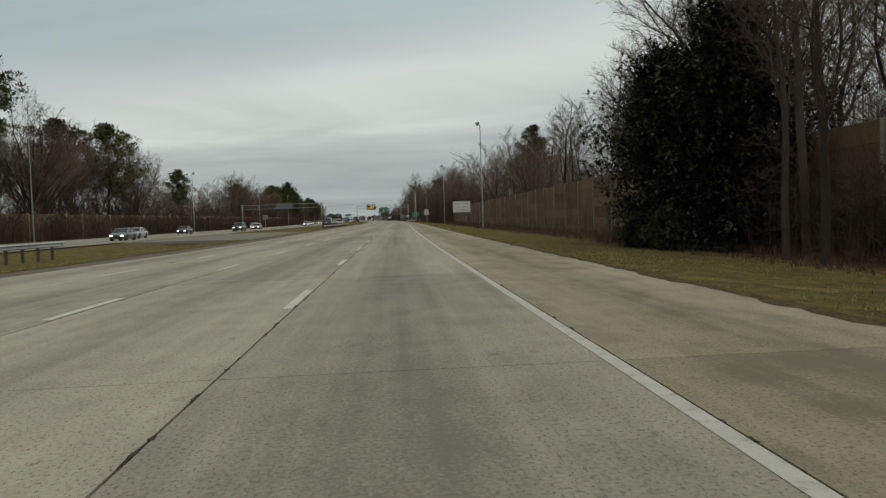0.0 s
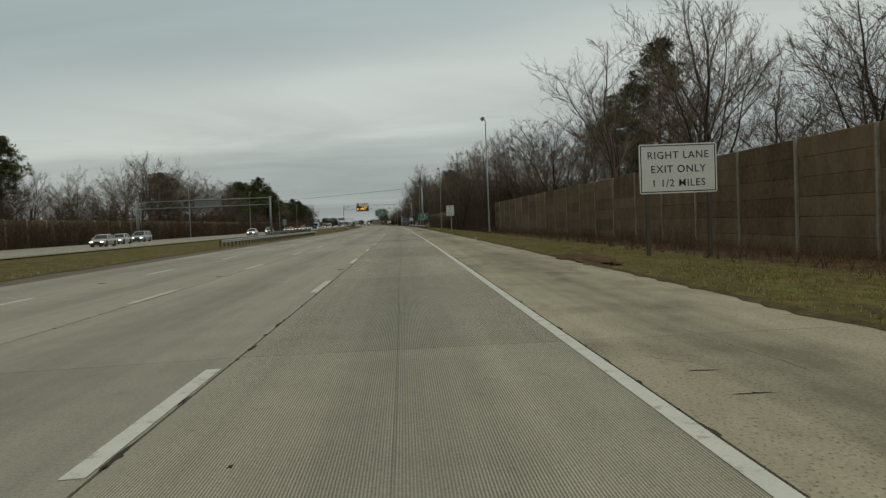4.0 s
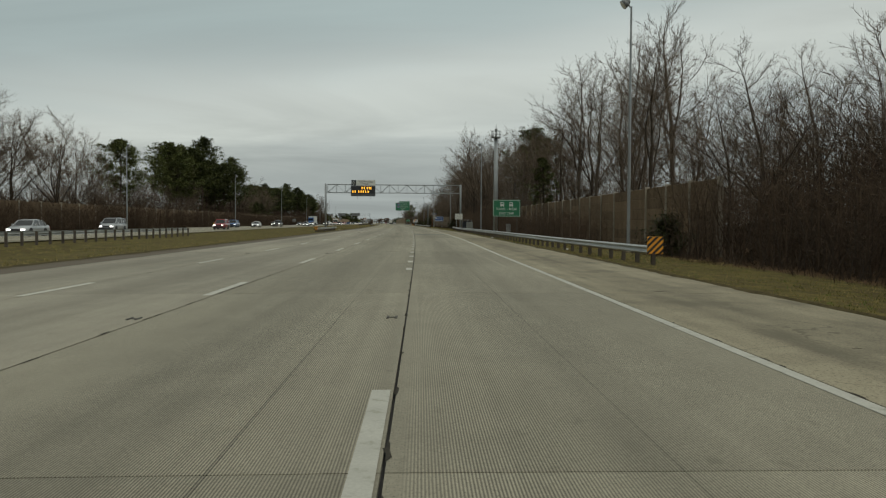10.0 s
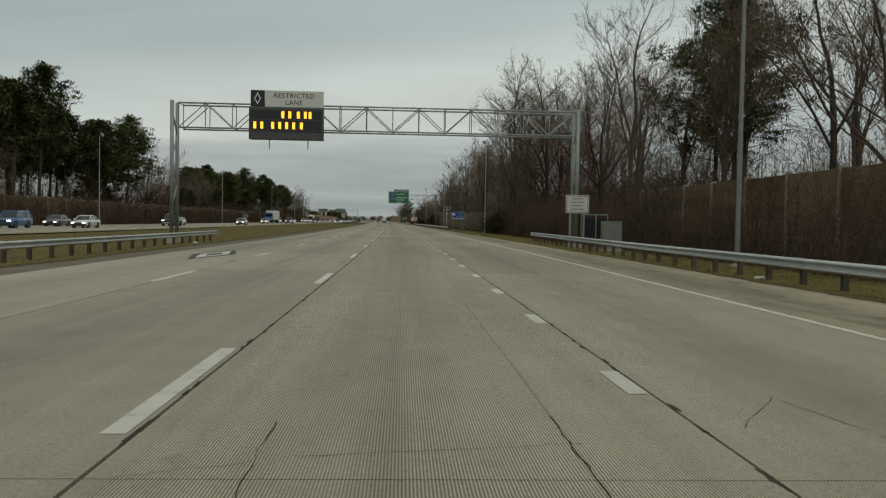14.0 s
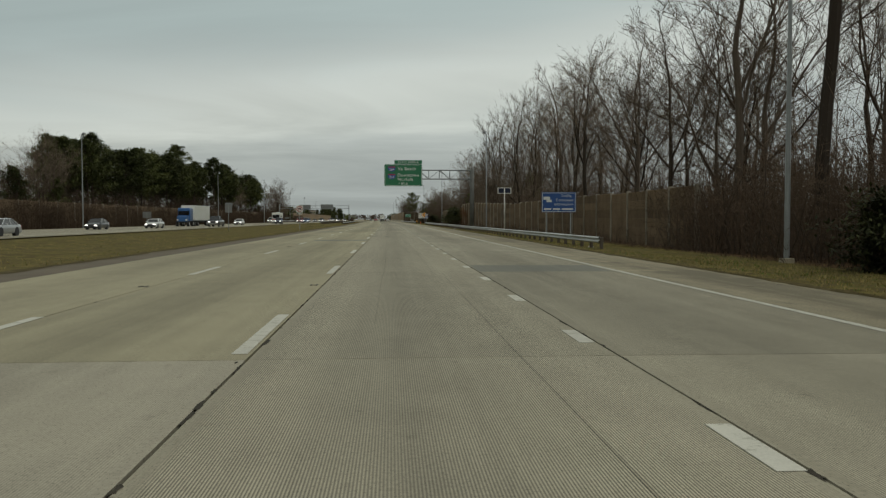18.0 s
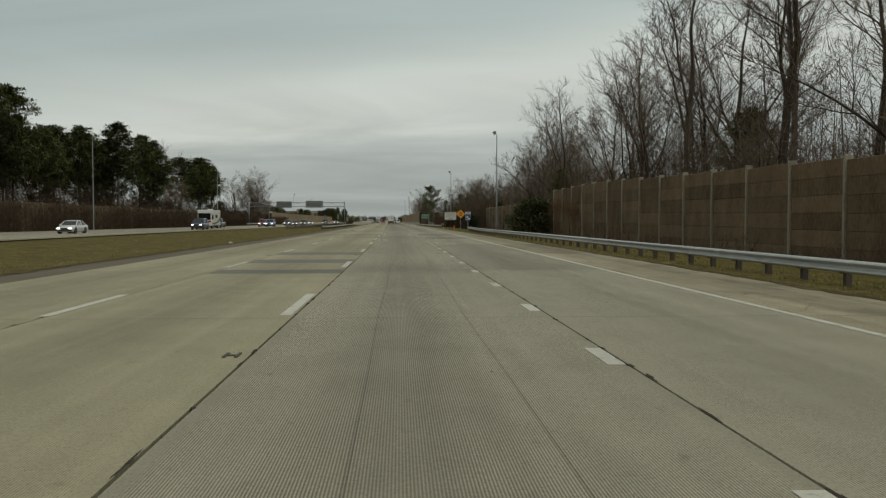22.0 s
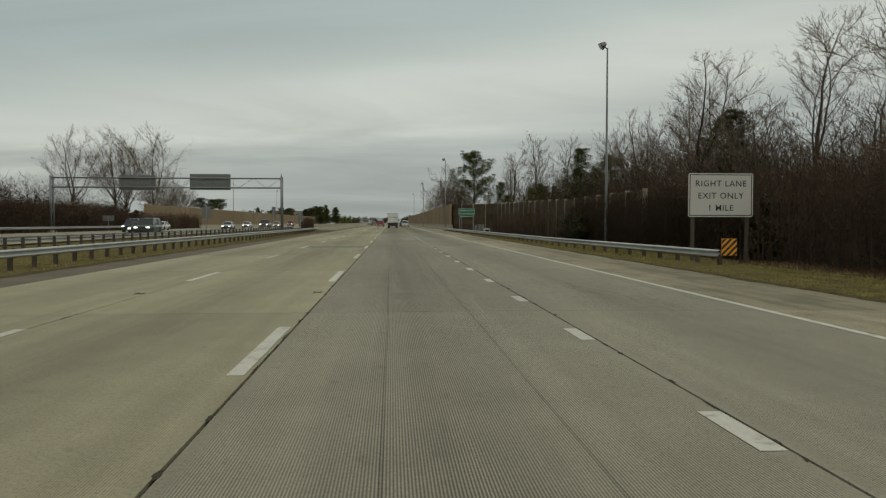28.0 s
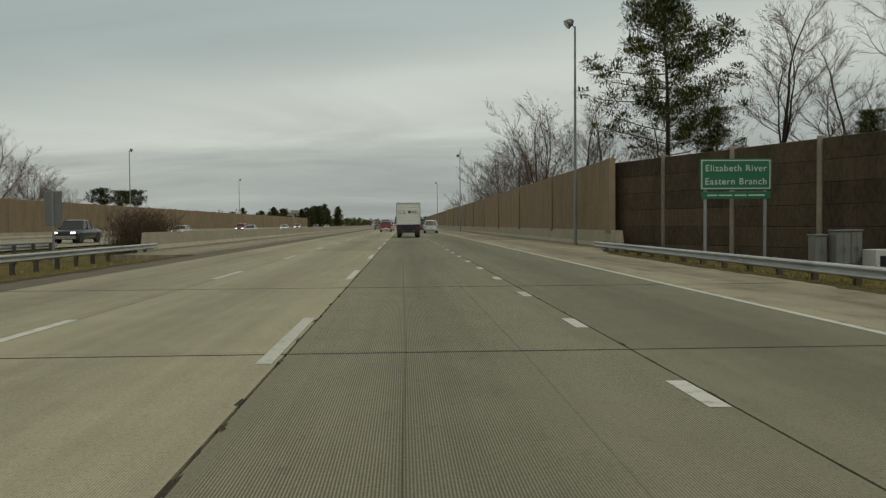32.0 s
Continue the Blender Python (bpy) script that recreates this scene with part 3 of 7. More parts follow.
def strip(name, edges, ys, mat, parent=None, kind="", label="", thick=0.0, uv=False, caps=False):
    """A sheet along the road. edges(y) gives the (u, z) pairs of its cross-section, from left to right."""
    verts, faces, uvs = [], [], []
    n = len(edges(ys[0]))
    for y in ys:
        for u, z in edges(y):
            verts.append(P(u, y, z))
            uvs.append((u, y))
    for i in range(len(ys) - 1):
        for k in range(n - 1):
            a = i * n + k
            faces.append((a, a + 1, a + n + 1, a + n))
    if thick:
        m = len(verts)
        verts += [(x, y, z - thick) for x, y, z in verts]
        uvs += uvs
        for i in range(len(ys) - 1):
            a, b = i * n, i * n + n - 1
            faces.append((a, a + n, a + n + m, a + m))
            faces.append((b, b + m, b + n + m, b + n))
        e = (len(ys) - 1) * n
        for k in range(n - 1):
            faces.append((k, k + m, k + 1 + m, k + 1))
            faces.append((e + k, e + k + 1, e + k + 1 + m, e + k + m))
    if caps:
        faces += [tuple(reversed(range(n))), tuple(range((len(ys) - 1) * n, len(ys) * n))]
    me = bpy.data.meshes.new(name)
    me.from_pydata(verts, [], faces)
    if uv:
        lay = me.uv_layers.new(name="road")
        idx = np.empty(len(me.loops), dtype=np.int32)
        me.loops.foreach_get("vertex_index", idx)
        lay.data.foreach_set("uv", np.array(uvs, dtype=np.float32)[idx].ravel())
    me.materials.append(mat)
    ob = new(name, me)
    if parent:
        ob.parent = parent
    if label or kind:
        tagged(ob, label=label, kind=kind)
    return ob
# ---- ground ----
def opp(y):
    """u of the near edge of the opposite carriageway."""
    return float(np.interp(y, [-400, 330, 430, 700, 800, 3000], [-25.5, -25.5, -29.5, -29.5, -25.0, -25.0]))


def ground_section(y):
    o = opp(y)
    return [(-1800, -1.2), (-300, -0.8), (-120, -0.6), (-80, -0.5), (-60, -0.35), (-53, -0.25), (o - 22.5, -0.1), (o - 11, -0.12),
            (o, -0.1), (o * 0.6 - 4.8, -0.36), (-16, -0.3), (-12.4, -0.08), (-10.9, -0.09), (-5, -0.12), (3, -0.12), (6.0, -0.09),
            (6.9, -0.04), (8.2, -0.10), (10.5, -0.26), (13.5, -0.42), (16, -0.5), (19, -0.55), (26, -0.5), (45, -0.4),
            (90, -0.6), (300, -0.8), (1800, -1.2)]


GY = list(range(-400, -40, 40)) + list(range(-40, 1100, 8)) + list(range(1100, 3001, 60))
ground = strip("ground", ground_section, GY, M["grass"], kind="structure", label="yellow-green winter grass verge and woodland floor")
ground.data.materials.append(M["litter"])
nsec = len(ground_section(0)) - 1
for i, f in enumerate(ground.data.polygons):
    k = i % nsec
    if k <= 4 or k >= 19:
        f.material_index = 1
noise.seed_set(4)
for v in ground.data.vertices:
    u = v.co.x - rx(v.co.y)
    if 7.2 < u < 80 or -24 < u < -13:
        if u < 0 and 74 < v.co.y < 139:
            v.co.z -= 0.12
        else:
            v.co.z += 0.10 * noise.noise((v.co.x * 0.21, v.co.y * 0.13, 0.0))

# ---- carriageways ----
road = empty("road", kind="structure", label="pale worn concrete motorway slabs with dark joints", category="road")
YALL = list(range(-60, 1000, 10)) + list(range(1000, 3001, 50))


def right_edge(y):
    return float(np.interp(y, [380, 480, 840, 856, 893, 901], [6.85, 6.0, 6.0, 6.5, 6.5, 8.2]))


strip("joint_bed", lambda y: [(-10.86, -0.035), (0.0, -0.035), (right_edge(y) + 0.03, -0.035)], YALL, M["joint"], road, label="dark joint filler between slabs")
KNOWN = [-42, 7.2, 19.4, 31.9, 44.3, 126.0, 138.1, 150.4, 162.7, 232.8, 245.4, 257.7, 269.7, 326.4, 338.9, 350.3, 377.2, 394.6, 474.7, 487.4,
         526.1, 538.0, 550.1, 563.4, 619.5, 632.3, 644.2, 659.8, 738.9, 783.0, 809.8, 852.7]
JOINTS = [KNOWN[0]]
for a, b in zip(KNOWN, KNOWN[1:]):
    n = max(1, round((b - a) / 12.3))
    JOINTS += [a + (b - a) * (i + 1) / n for i in range(n)]
STRIPS = ((-10.8, -7.16), (-7.14, -3.66), (-3.63, -0.012), (0.012, 3.60), (3.63, 6.85))


def edge_u(y):
    """u of the right edge line, which drifts as the outer lane widens and narrows."""
    return float(np.interp(y, [250, 300, 330, 400, 470, 530, 600, 680, 760, 800], [3.53, 3.62, 3.9, 3.88, 3.74, 3.53, 3.53, 3.57, 3.4, 3.33]))


def slab(u0, u1, y0, y1, mat):
    n = 7
    last, outer = u0 > 3, 0 < u0 < 3
    strip("slab", lambda y: [(edge_u(y) + 0.1 if last else u0, 0.0), (right_edge(y) if last else edge_u(y) + 0.07 if outer else u1, 0.0)],
          list(np.linspace(y0, y1, n)), mat, road, thick=0.03, uv=True)


for j in range(len(JOINTS) - 1):
    a, b = JOINTS[j], JOINTS[j + 1]
    for k, (u0, u1) in enumerate(STRIPS):
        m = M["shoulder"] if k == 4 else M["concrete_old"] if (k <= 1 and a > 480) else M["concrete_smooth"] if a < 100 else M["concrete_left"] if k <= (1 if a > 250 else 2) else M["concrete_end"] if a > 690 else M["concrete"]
        slab(u0, u1, a + 0.009, b - 0.009, m)
DECK = [852.68, 865.7, 874.6] + [875 + 24 * i for i in range(1, 16)]
for a, b in zip(DECK, DECK[1:]):
    for k, (u0, u1) in enumerate(STRIPS):
        slab(u0, 8.2 if k == 4 else u1, a + 0.006, b - 0.006, M["concrete_old"] if k <= 1 else M["shoulder"] if k == 4 else M["bridge_deck"])
strip("slab", lambda y: [(-10.8, 0.0), (0.0, 0.0), (right_edge(y), 0.0)], list(range(1235, 3001, 40)), M["bridge_deck"], road, uv=True)
strip("joint_plug", lambda y: [(-12.5, 0.004), (0.0, 0.004), (6.0, 0.004)], [853.55, 853.95, 854.35, 854.75], M["plug"], road, label="grey asphalt plug over the bridge joint", uv=True)
rr = random.Random(77)
for y0, w in ((853.6, 0.13), (854.15, 0.06), (854.7, 0.14)):
    bm = bmesh.new()
    us = np.linspace(-12.4, 5.9, 70)
    lo = [bm.verts.new((rx(y0) + u, y0 - w * rr.uniform(0.1, 1.0), P(u, y0)[2] + 0.0062)) for u in us]
    hi = [bm.verts.new((rx(y0) + u, y0 + w * rr.uniform(0.1, 1.0), P(u, y0)[2] + 0.0062)) for u in us]
    for k in range(len(us) - 1):
        bm.faces.new((lo[k], lo[k + 1], hi[k + 1], hi[k]))
    part("torn_edge", bm, M["joint"], road, "dark ragged tear along the asphalt plug")
for y in (865.7, 874.6):
    part("expansion_joint_seal", boxed(-12.5, 6.0, -0.02, 0.02, -0.03, 0.003), M["joint"], road, "black rubber bridge expansion joint").matrix_world = on(0, y)
REPAIRS = ((0.03, 3.42, 168.0, 170.8), (0.03, 3.42, 193.4, 195.8), (0.03, 3.46, 355.7, 362.4), (0.03, 3.46, 474.5, 478.3), (0.03, 3.46, 500.2, 503.1),
           (0.03, 3.46, 647.9, 652.2), (0.03, 3.46, 664.3, 667.9), (-7.1, -3.68, 531.2, 533.5), (-7.1, -3.68, 581.0, 583.3), (-7.1, -3.68, 606.8, 608.5),
           (-7.1, -3.68, 612.1, 614.5), (-7.1, -3.7, 654.3, 656.9), (-7.1, -3.68, 618.5, 621.2), (-7.1, -3.7, 668.9, 671.6), (-7.1, -3.7, 792.7, 795.5), (-10.7, -7.2, 255.0, 258.5), (-10.6, -7.2, 566.0, 569.0))
for u0, u1, y0, y1 in REPAIRS:
    strip("repair_patch", lambda y: [(u0, 0.002), (u1, 0.002)], list(np.linspace(y0, y1, 4)), M["patch"], road, label="darker concrete repair patch", uv=True)
left_shoulder = strip("left_shoulder", lambda y: [(-12.5, -0.03), (-10.82, -0.02)], YALL, M["asphalt"], kind="structure",
                      label="narrow dark asphalt shoulder beside the median")
strip("bridge_shoulder", lambda y: [(-16.3, -0.025), (-12.51, -0.02)], list(range(896, 1241, 8)), M["shoulder"], kind="structure",
      label="pale concrete bridge shoulder beside the median parapet", thick=0.3, uv=True)
crossover = strip("median_crossover", lambda y: [(opp(y) + 0.02, -0.03), (-18, -0.09), (-12.52, -0.04)], list(range(82, 131, 4)), M["crossover"],
                  kind="structure", thick=0.3, label="grey asphalt crossover through the grass median")
far_road = empty("opposite_road", kind="structure", label="opposite carriageway of pale concrete", category="road")
for i in range(-3, 31):
    a, b = i * 40.0, i * 40.0 + 39.98
    for k in range(4):
        strip("slab", lambda y: [(opp(y) - 2.6 - 3.6 * (k + 1) + 0.012, 0.0), (opp(y) - 2.6 - 3.6 * k - 0.012, 0.0)], list(np.linspace(a, b, 5)),
              M["concrete"], far_road, thick=0.03, uv=True)
for u0, u1 in ((0.0, -2.59), (-17.01, -20.4)):
    strip("shoulder", lambda y: [(opp(y) + u1, -0.004), (opp(y) + u0, -0.004)], YALL, M["shoulder"], far_road, uv=True)



def flakes(name, spots, mat, seed, label):
    """Thin broken patches in the surface: uneven many-sided chips of (u, y, half width, half length)."""
    rr = random.Random(seed)
    verts, faces = [], []
    for u, y, a, b in spots:
        k = len(verts)
        n = rr.randrange(9, 14)
        for i in range(n):
            w = 2 * math.pi * i / n
            q = rr.uniform(0.3, 1.3)
            verts.append(P(u + a * q * math.cos(w), y + b * q * math.sin(w), 0.0032))
        faces.append(tuple(range(k, k + n)))
    o = raw(name, verts, faces, M[mat], road, label)
    o["kind"] = "stuff"
    return o


rs = random.Random(77)
spots = []
for yj in JOINTS:
    for uj in (-7.15, -3.645, 0.0, edge_u(yj) + 0.085):
        if rs.random() < 0.35:
            spots.append((uj + rs.uniform(-0.1, 0.1), yj + rs.uniform(-0.3, 0.3), rs.uniform(0.015, 0.045), rs.uniform(0.03, 0.1)))
for uj, step in ((3.615, 0.8), (0.0, 1.0), (-3.645, 1.0), (-7.15, 2.5)):
    y = -10.0
    while y < 1000:
        y += rs.uniform(0.3, 2 * step)
        spots.append(((edge_u(y) + 0.085 if uj > 3 else uj) + rs.uniform(-0.02, 0.02), y, rs.uniform(0.012, 0.03), rs.uniform(0.05, 0.3)))
for _ in range(120):
    y = rs.uniform(0, 850)
    spots.append((rs.uniform(4.2, right_edge(y) - 0.3), y, rs.uniform(0.05, 0.16), rs.uniform(0.02, 0.07)))
for _ in range(90):
    spots.append((rs.uniform(-10, 3.3), rs.uniform(0, 900), rs.uniform(0.012, 0.035), rs.uniform(0.012, 0.04)))
flakes("spalls", spots, "spall", 5, "broken dark chips along the slab joints")
def cracks(lines):
    """Fine ragged cracks between pairs of (u, y) ends, and the odd branch."""
    rr = random.Random(91)
    verts, faces = [], []
    for u0, y0, u1, y1, w in lines:
        n = max(4, int(math.hypot(u1 - u0, y1 - y0) / 0.16))
        for i in range(n + 1):
            k = i / n
            u = u0 + (u1 - u0) * k + rr.gauss(0, 0.008)
            y = y0 + (y1 - y0) * k + rr.gauss(0, 0.008)
            h = w * rr.uniform(0.15, 0.75)
            dx, dy = (0.0, h) if abs(u1 - u0) > abs(y1 - y0) else (h, 0.0)
            verts += [P(u - dx, y - dy, 0.0036), P(u + dx, y + dy, 0.0036)]
            if i:
                j = len(verts)
                faces.append((j - 4, j - 3, j - 1, j - 2))
    o = raw("cracks", verts, faces, M["spall"], road, "fine dark cracks across the slabs")
    o["kind"] = "stuff"


CRACKS = [(-2.83, 378.4, -2.8, 376.6, 0.007), (-0.96, 378.6, -0.96, 376.8, 0.008), (0.9, 379.4, 1.3, 377.2, 0.007), (0.3, 378.3, 0.95, 379.3, 0.006),
          (-2.6, 377.6, -0.9, 377.9, 0.005), (-3.5, 377.2, -2.8, 377.5, 0.005), (1.2, 325.6, 1.45, 322.0, 0.006), (-5.6, 325.8, -3.7, 326.0, 0.008),
          (-2.0, 383.0, -3.4, 383.2, 0.006), (-2.6, 160.3, -0.4, 160.4, 0.006), (4.0, 152.6, 4.6, 152.2, 0.012), (4.2, 160.8, 5.8, 161.2, 0.010),
          (-3.3, 646.6, -2.2, 646.7, 0.006), (0.4, 646.3, -0.6, 646.4, 0.005), (4.3, 20.2, 6.2, 18.9, 0.010), (4.4, 27.5, 6.0, 28.4, 0.009)]
for _ in range(70):
    yc, uc, across = rs.uniform(5, 850), rs.choice((-9, -5.4, -1.8, 1.8, 5.0, 5.0)), rs.random() < 0.6
    du, dy = (rs.uniform(0.4, 1.2), rs.uniform(-0.2, 0.2)) if across else (rs.uniform(-0.1, 0.1), rs.uniform(0.5, 2.0))
    CRACKS.append((uc - du, yc - dy, uc + du, yc + dy, rs.uniform(0.004, 0.008)))
cracks(CRACKS)
edge = random.Random(78)
verts, faces = [], []
ye = np.arange(-20, 893, 0.45)
for i, y in enumerate(ye):
    w = 0.05 + 0.18 * noise.noise((y * 0.35, 0.0, 3.0)) + edge.uniform(-0.09, 0.09)
    e0 = right_edge(y)
    verts += [P(e0 - max(0.0, w), y, 0.004), P(e0 + 0.06, y, 0.035), P(e0 + 0.2 + edge.uniform(0, 0.15), y, -0.01), P(e0 + 0.6, y, -0.14)]
    if i:
        k = 4 * i
        faces += [(k - 4 + j, k - 3 + j, k + 1 + j, k + j) for j in range(3)]
tagged(raw("soil_edge", verts, faces, M["edge_soil"]), label="brown soil and leaf litter creeping over the shoulder's edge", category="soil", kind="structure")
verts, faces = [], []
for i, y in enumerate(np.arange(-20, 896, 0.6)):
    w = 0.12 + 0.25 * noise.noise((y * 0.3, 5.0, 3.0)) + edge.uniform(-0.08, 0.08)
    verts += [P(-12.75, y, -0.06), P(-12.45, y, 0.0), P(-12.3 + max(0.0, w), y, -0.018)]
    if i:
        k = 3 * i
        faces += [(k - 3 + j, k - 2 + j, k + 1 + j, k + j) for j in range(2)]
tagged(raw("median_soil_edge", verts, faces, M["edge_soil"]), label="brown soil creeping over the median shoulder", category="soil", kind="structure")

# ---- markings ----
marks = empty("lane_markings", kind="structure", label="worn white lane dashes and edge lines", category="road marking")


def far_end(k):
    return 16.3 + 12.17 * k if k < 28 else 357.1 + 12.185 * (k - 28)


def dash(u, y0, y1, w=0.12, mat="paint", z=0.006, name="dash"):
    return strip(name, lambda y: [(u - w / 2, z), (u + w / 2, z)], [y0, (y0 + y1) / 2, y1], M[mat], marks, thick=0.003)


for k in range(-3, 95):
    f = far_end(k)
    dash(-3.78, f - 3.4 - (0.5 if f > 770 else 0.0), f, 0.16)
    dash(-7.2, f - 3.4, f, 0.16)
    if f < 284:
        dash(-0.11, f - 3.4, f, 0.15)
for k in range(-49, 150):
    y = 510.9 + (4.572 if k > 0 else 4.536) * k
    dash(-0.11, y, y + 1.0, 0.17)
for y0 in range(-60, 1200, 60):
    strip("edge_line", lambda y: [(edge_u(y) - 0.07, 0.006), (edge_u(y) + 0.07, 0.006)], list(range(y0, y0 + 61, 10)), M["paint"], marks, thick=0.003)
    strip("edge_line", lambda y: [(opp(y) - 2.5, 0.004), (opp(y) - 2.36, 0.004)], list(range(y0, y0 + 61, 10)), M["paint"], marks, thick=0.003)
verts, faces = [], []
for k in range(-3, 95):
    for j in (1, 2, 3):
        f = far_end(k) + 4
        o = opp(f) - 2.6 - 3.6 * j
        i = len(verts)
        verts += [P(o + a, b, 0.006) for a, b in ((-0.065, f - 3.05), (0.065, f - 3.05), (0.065, f), (-0.065, f))]
        faces.append((i, i + 1, i + 2, i + 3))
raw("far_dashes", verts, faces, M["paint"], marks, "white lane dashes of the opposite road")["kind"] = "stuff"


def pavement_marker(u, y):
    """A cast-iron marker let into the slab: two rails with a reflector between them."""
    bm = bmesh.new()
    for s in (-1, 1):
        box(bm, s * 0.06 - 0.016, s * 0.06 + 0.016, -0.13, 0.13, 0.0, 0.012)
    box(bm, -0.045, 0.045, -0.03, 0.03, 0.0, 0.009)
    o = part("pavement_marker", bm, M["marker_iron"], marks, "rusty cast marker in the slab")
    o.matrix_world = on(u, y)


for k in range(-7, 27):
    yk = 203.8 + 24.38 * k
    for u in (-3.83, -7.3) + ((-0.2,) if yk < 284 else ()):
        pavement_marker(u, yk)


def diamond(y0, y1):
    c = (y0 + y1) / 2
    d = empty("lane_diamond", on(-8.9, c, 0.003), label="white diamond lane symbol edged in black", category="road marking", group="lane diamonds", kind="structure")
    hl, hw = (y1 - y0) / 2, 0.42
    bm = bmesh.new()
    ring = [(0, -hl - 0.9), (hw * 1.2 + 0.22, -0.35), (hw * 1.2 + 0.22, 0.35), (0, hl + 0.9), (-hw * 1.2 - 0.22, 0.35), (-hw * 1.2 - 0.22, -0.35)]
    f_ = bm.faces.new([bm.verts.new((x, y, 0.003)) for x, y in ring])
    top = bmesh.ops.extrude_face_region(bm, geom=[f_])
    for v in [g for g in top["geom"] if isinstance(g, bmesh.types.BMVert)]:
        v.co.z = 0.0
    part("black_field", bm, M["black_tape"], d, "black contrast field")
    verts, faces = [], []
    for s, z in ((1.0, 0.007), (0.5, 0.007)):
        verts += [(0, -hl * s, z), (hw * s * 1.2, 0, z), (0, hl * s, z), (-hw * s * 1.2, 0, z)]
    faces = [(i, (i + 1) % 4, (i + 1) % 4 + 4, i + 4) for i in range(4)]
    raw("white_outline", verts, faces, M["paint"], d, "white painted diamond outline")


for y0, y1 in ((97.6, 103.4), (400.6, 406.6), (703.2, 709.8)):
    diamond(y0, y1)


# ---- noise walls ----
def wall(name, u, y0, y1, step, base, top, rows, panel_mat, post_mat, label, post_w=0.28, face=1):
    """Posts with stacked precast panels between them; top is a height, or pairs of (y, height)."""
    w = empty(name, kind="structure", label=label, category="wall")
    n = max(1, round((y1 - y0) / step))
    step = (y1 - y0) / n
    hs = [top if isinstance(top, (int, float)) else float(np.interp(y0 + step * (i + 0.5), [a for a, _ in top], [b for _, b in top])) for i in range(n)]
    cache = {}
    for i in range(n + 1):
        y = y0 + step * i
        h = max(hs[min(i, n - 1)], hs[max(i - 1, 0)]) + 0.08
        hk = round(h, 1)
        uu = u(y) if callable(u) else u
        if ("p", hk) not in cache:
            bm = boxed(-0.17, 0.17, -post_w / 2, post_w / 2, base - 0.1, hk, bev=0.015)
            o = part("post", bm, M[post_mat], w, "pale concrete wall post")
            cache["p", hk] = o.data
            o.matrix_world = on(uu, y)
        else:
            share("post", cache["p", hk], w, on(uu, y))
        if i == n:
            break
        ph = round(hs[i], 1)
        rh = (ph - base) / rows
        un = u(y + step) if callable(u) else u
        uc, slant = (uu + un) / 2, math.atan((un - uu) / step)
        slope_m = Matrix.Rotation(-slant, 4, 'Z') @ Matrix.Diagonal((1, 1 / math.cos(slant), 1, 1))
        for r in range(rows):
            key = (round(rh, 3),)
            m = on(uc, y + step / 2, base + rh * r) @ slope_m
            if key not in cache:
                bm = boxed(-0.075, 0.075, -step / 2 + post_w / 2 + 0.004, step / 2 - post_w / 2 - 0.004, 0.0, rh - 0.002, bev=0.03)
                o = part("panel", bm, M[panel_mat], w)
                cache[key] = o.data
                o.matrix_world = m
            else:
                share("panel", cache[key], w, m)
    return w


BROWN = "dark brown precast panel noise wall with pale posts"
wall("noise_wall_1", 18.5, -44, 245, 5.9, -0.7, 4.15, 6, "wall_panel", "wall_post", BROWN, 0.16)
wall("noise_wall_2", 17.3, 311, 437, 4.8, -0.6, 4.0, 6, "wall_panel", "wall_post", BROWN, 0.16)
wall("noise_wall_3", 16.5, 528.5, 681, 4.75, -0.6, ((530, 3.4), (600, 3.6), (640, 4.4), (660, 4.9)), 6, "wall_panel", "wall_post", BROWN, 0.16)
wall("noise_wall_4", 17.5, 685, 756, 4.8, -0.6, 4.05, 6, "wall_panel", "wall_post", BROWN, 0.16)
wall("noise_wall_5", lambda y: float(np.interp(y, [820, 884.75, 902], [15.6, 15.6, 8.95])), 806, 902, 4.38, -0.6, ((830, 3.7), (890, 4.6)), 6, "wall_panel_dark", "wall_post", BROWN, 0.16)
wall("noise_wall_6", -55.0, -60, 892, 7.0, -0.5, 4.1, 1, "wall_panel", "wall_post", "dark brown noise wall beyond the opposite road", 0.2)
TAN = "tan precast panel wall with pilasters on the bridge"
wall("bridge_wall_right", 8.75, 901, 1240, 16.6, 0.9, 4.75, 1, "tan_panel", "tan_post", TAN, 0.9)
wall("bridge_wall_left", -47.5, 900, 1240, 16.6, 0.5, 4.6, 1, "tan_panel", "tan_post", TAN, 0.9)


def parapet(name, u, y0, y1, h, w=0.45):
    ys = list(np.linspace(y0, y1, max(3, int((y1 - y0) / 10))))
    sec = [(-w, -0.1), (-w, 0.08), (-w * 0.55, 0.3), (-w * 0.4, h), (w * 0.4, h), (w * 0.55, 0.3), (w, 0.08), (w, -0.1)]
    return strip(name, lambda y: [(u + a, b) for a, b in sec], ys, M["parapet"], kind="structure", label="cast concrete bridge parapet", caps=True)


parapet("parapet_right", 8.85, 899.5, 1240, 0.95)
parapet("parapet_median", -16.6, 902, 1240, 1.0)
parapet("parapet_far", -47.4, 899, 1240, 0.7)


# ---- guard rails ----
def w_section():
    """Outline of a W-beam seen along the road; the front faces -x."""
    f = [(0.0, 0.142), (-0.02, 0.138), (-0.072, 0.112), (-0.085, 0.085), (-0.072, 0.058), (-0.012, 0.022), (-0.004, 0.0), (-0.012, -0.022), (-0.072, -0.058),
         (-0.085, -0.085), (-0.072, -0.112), (-0.02, -0.138), (0.0, -0.142)]
    return f


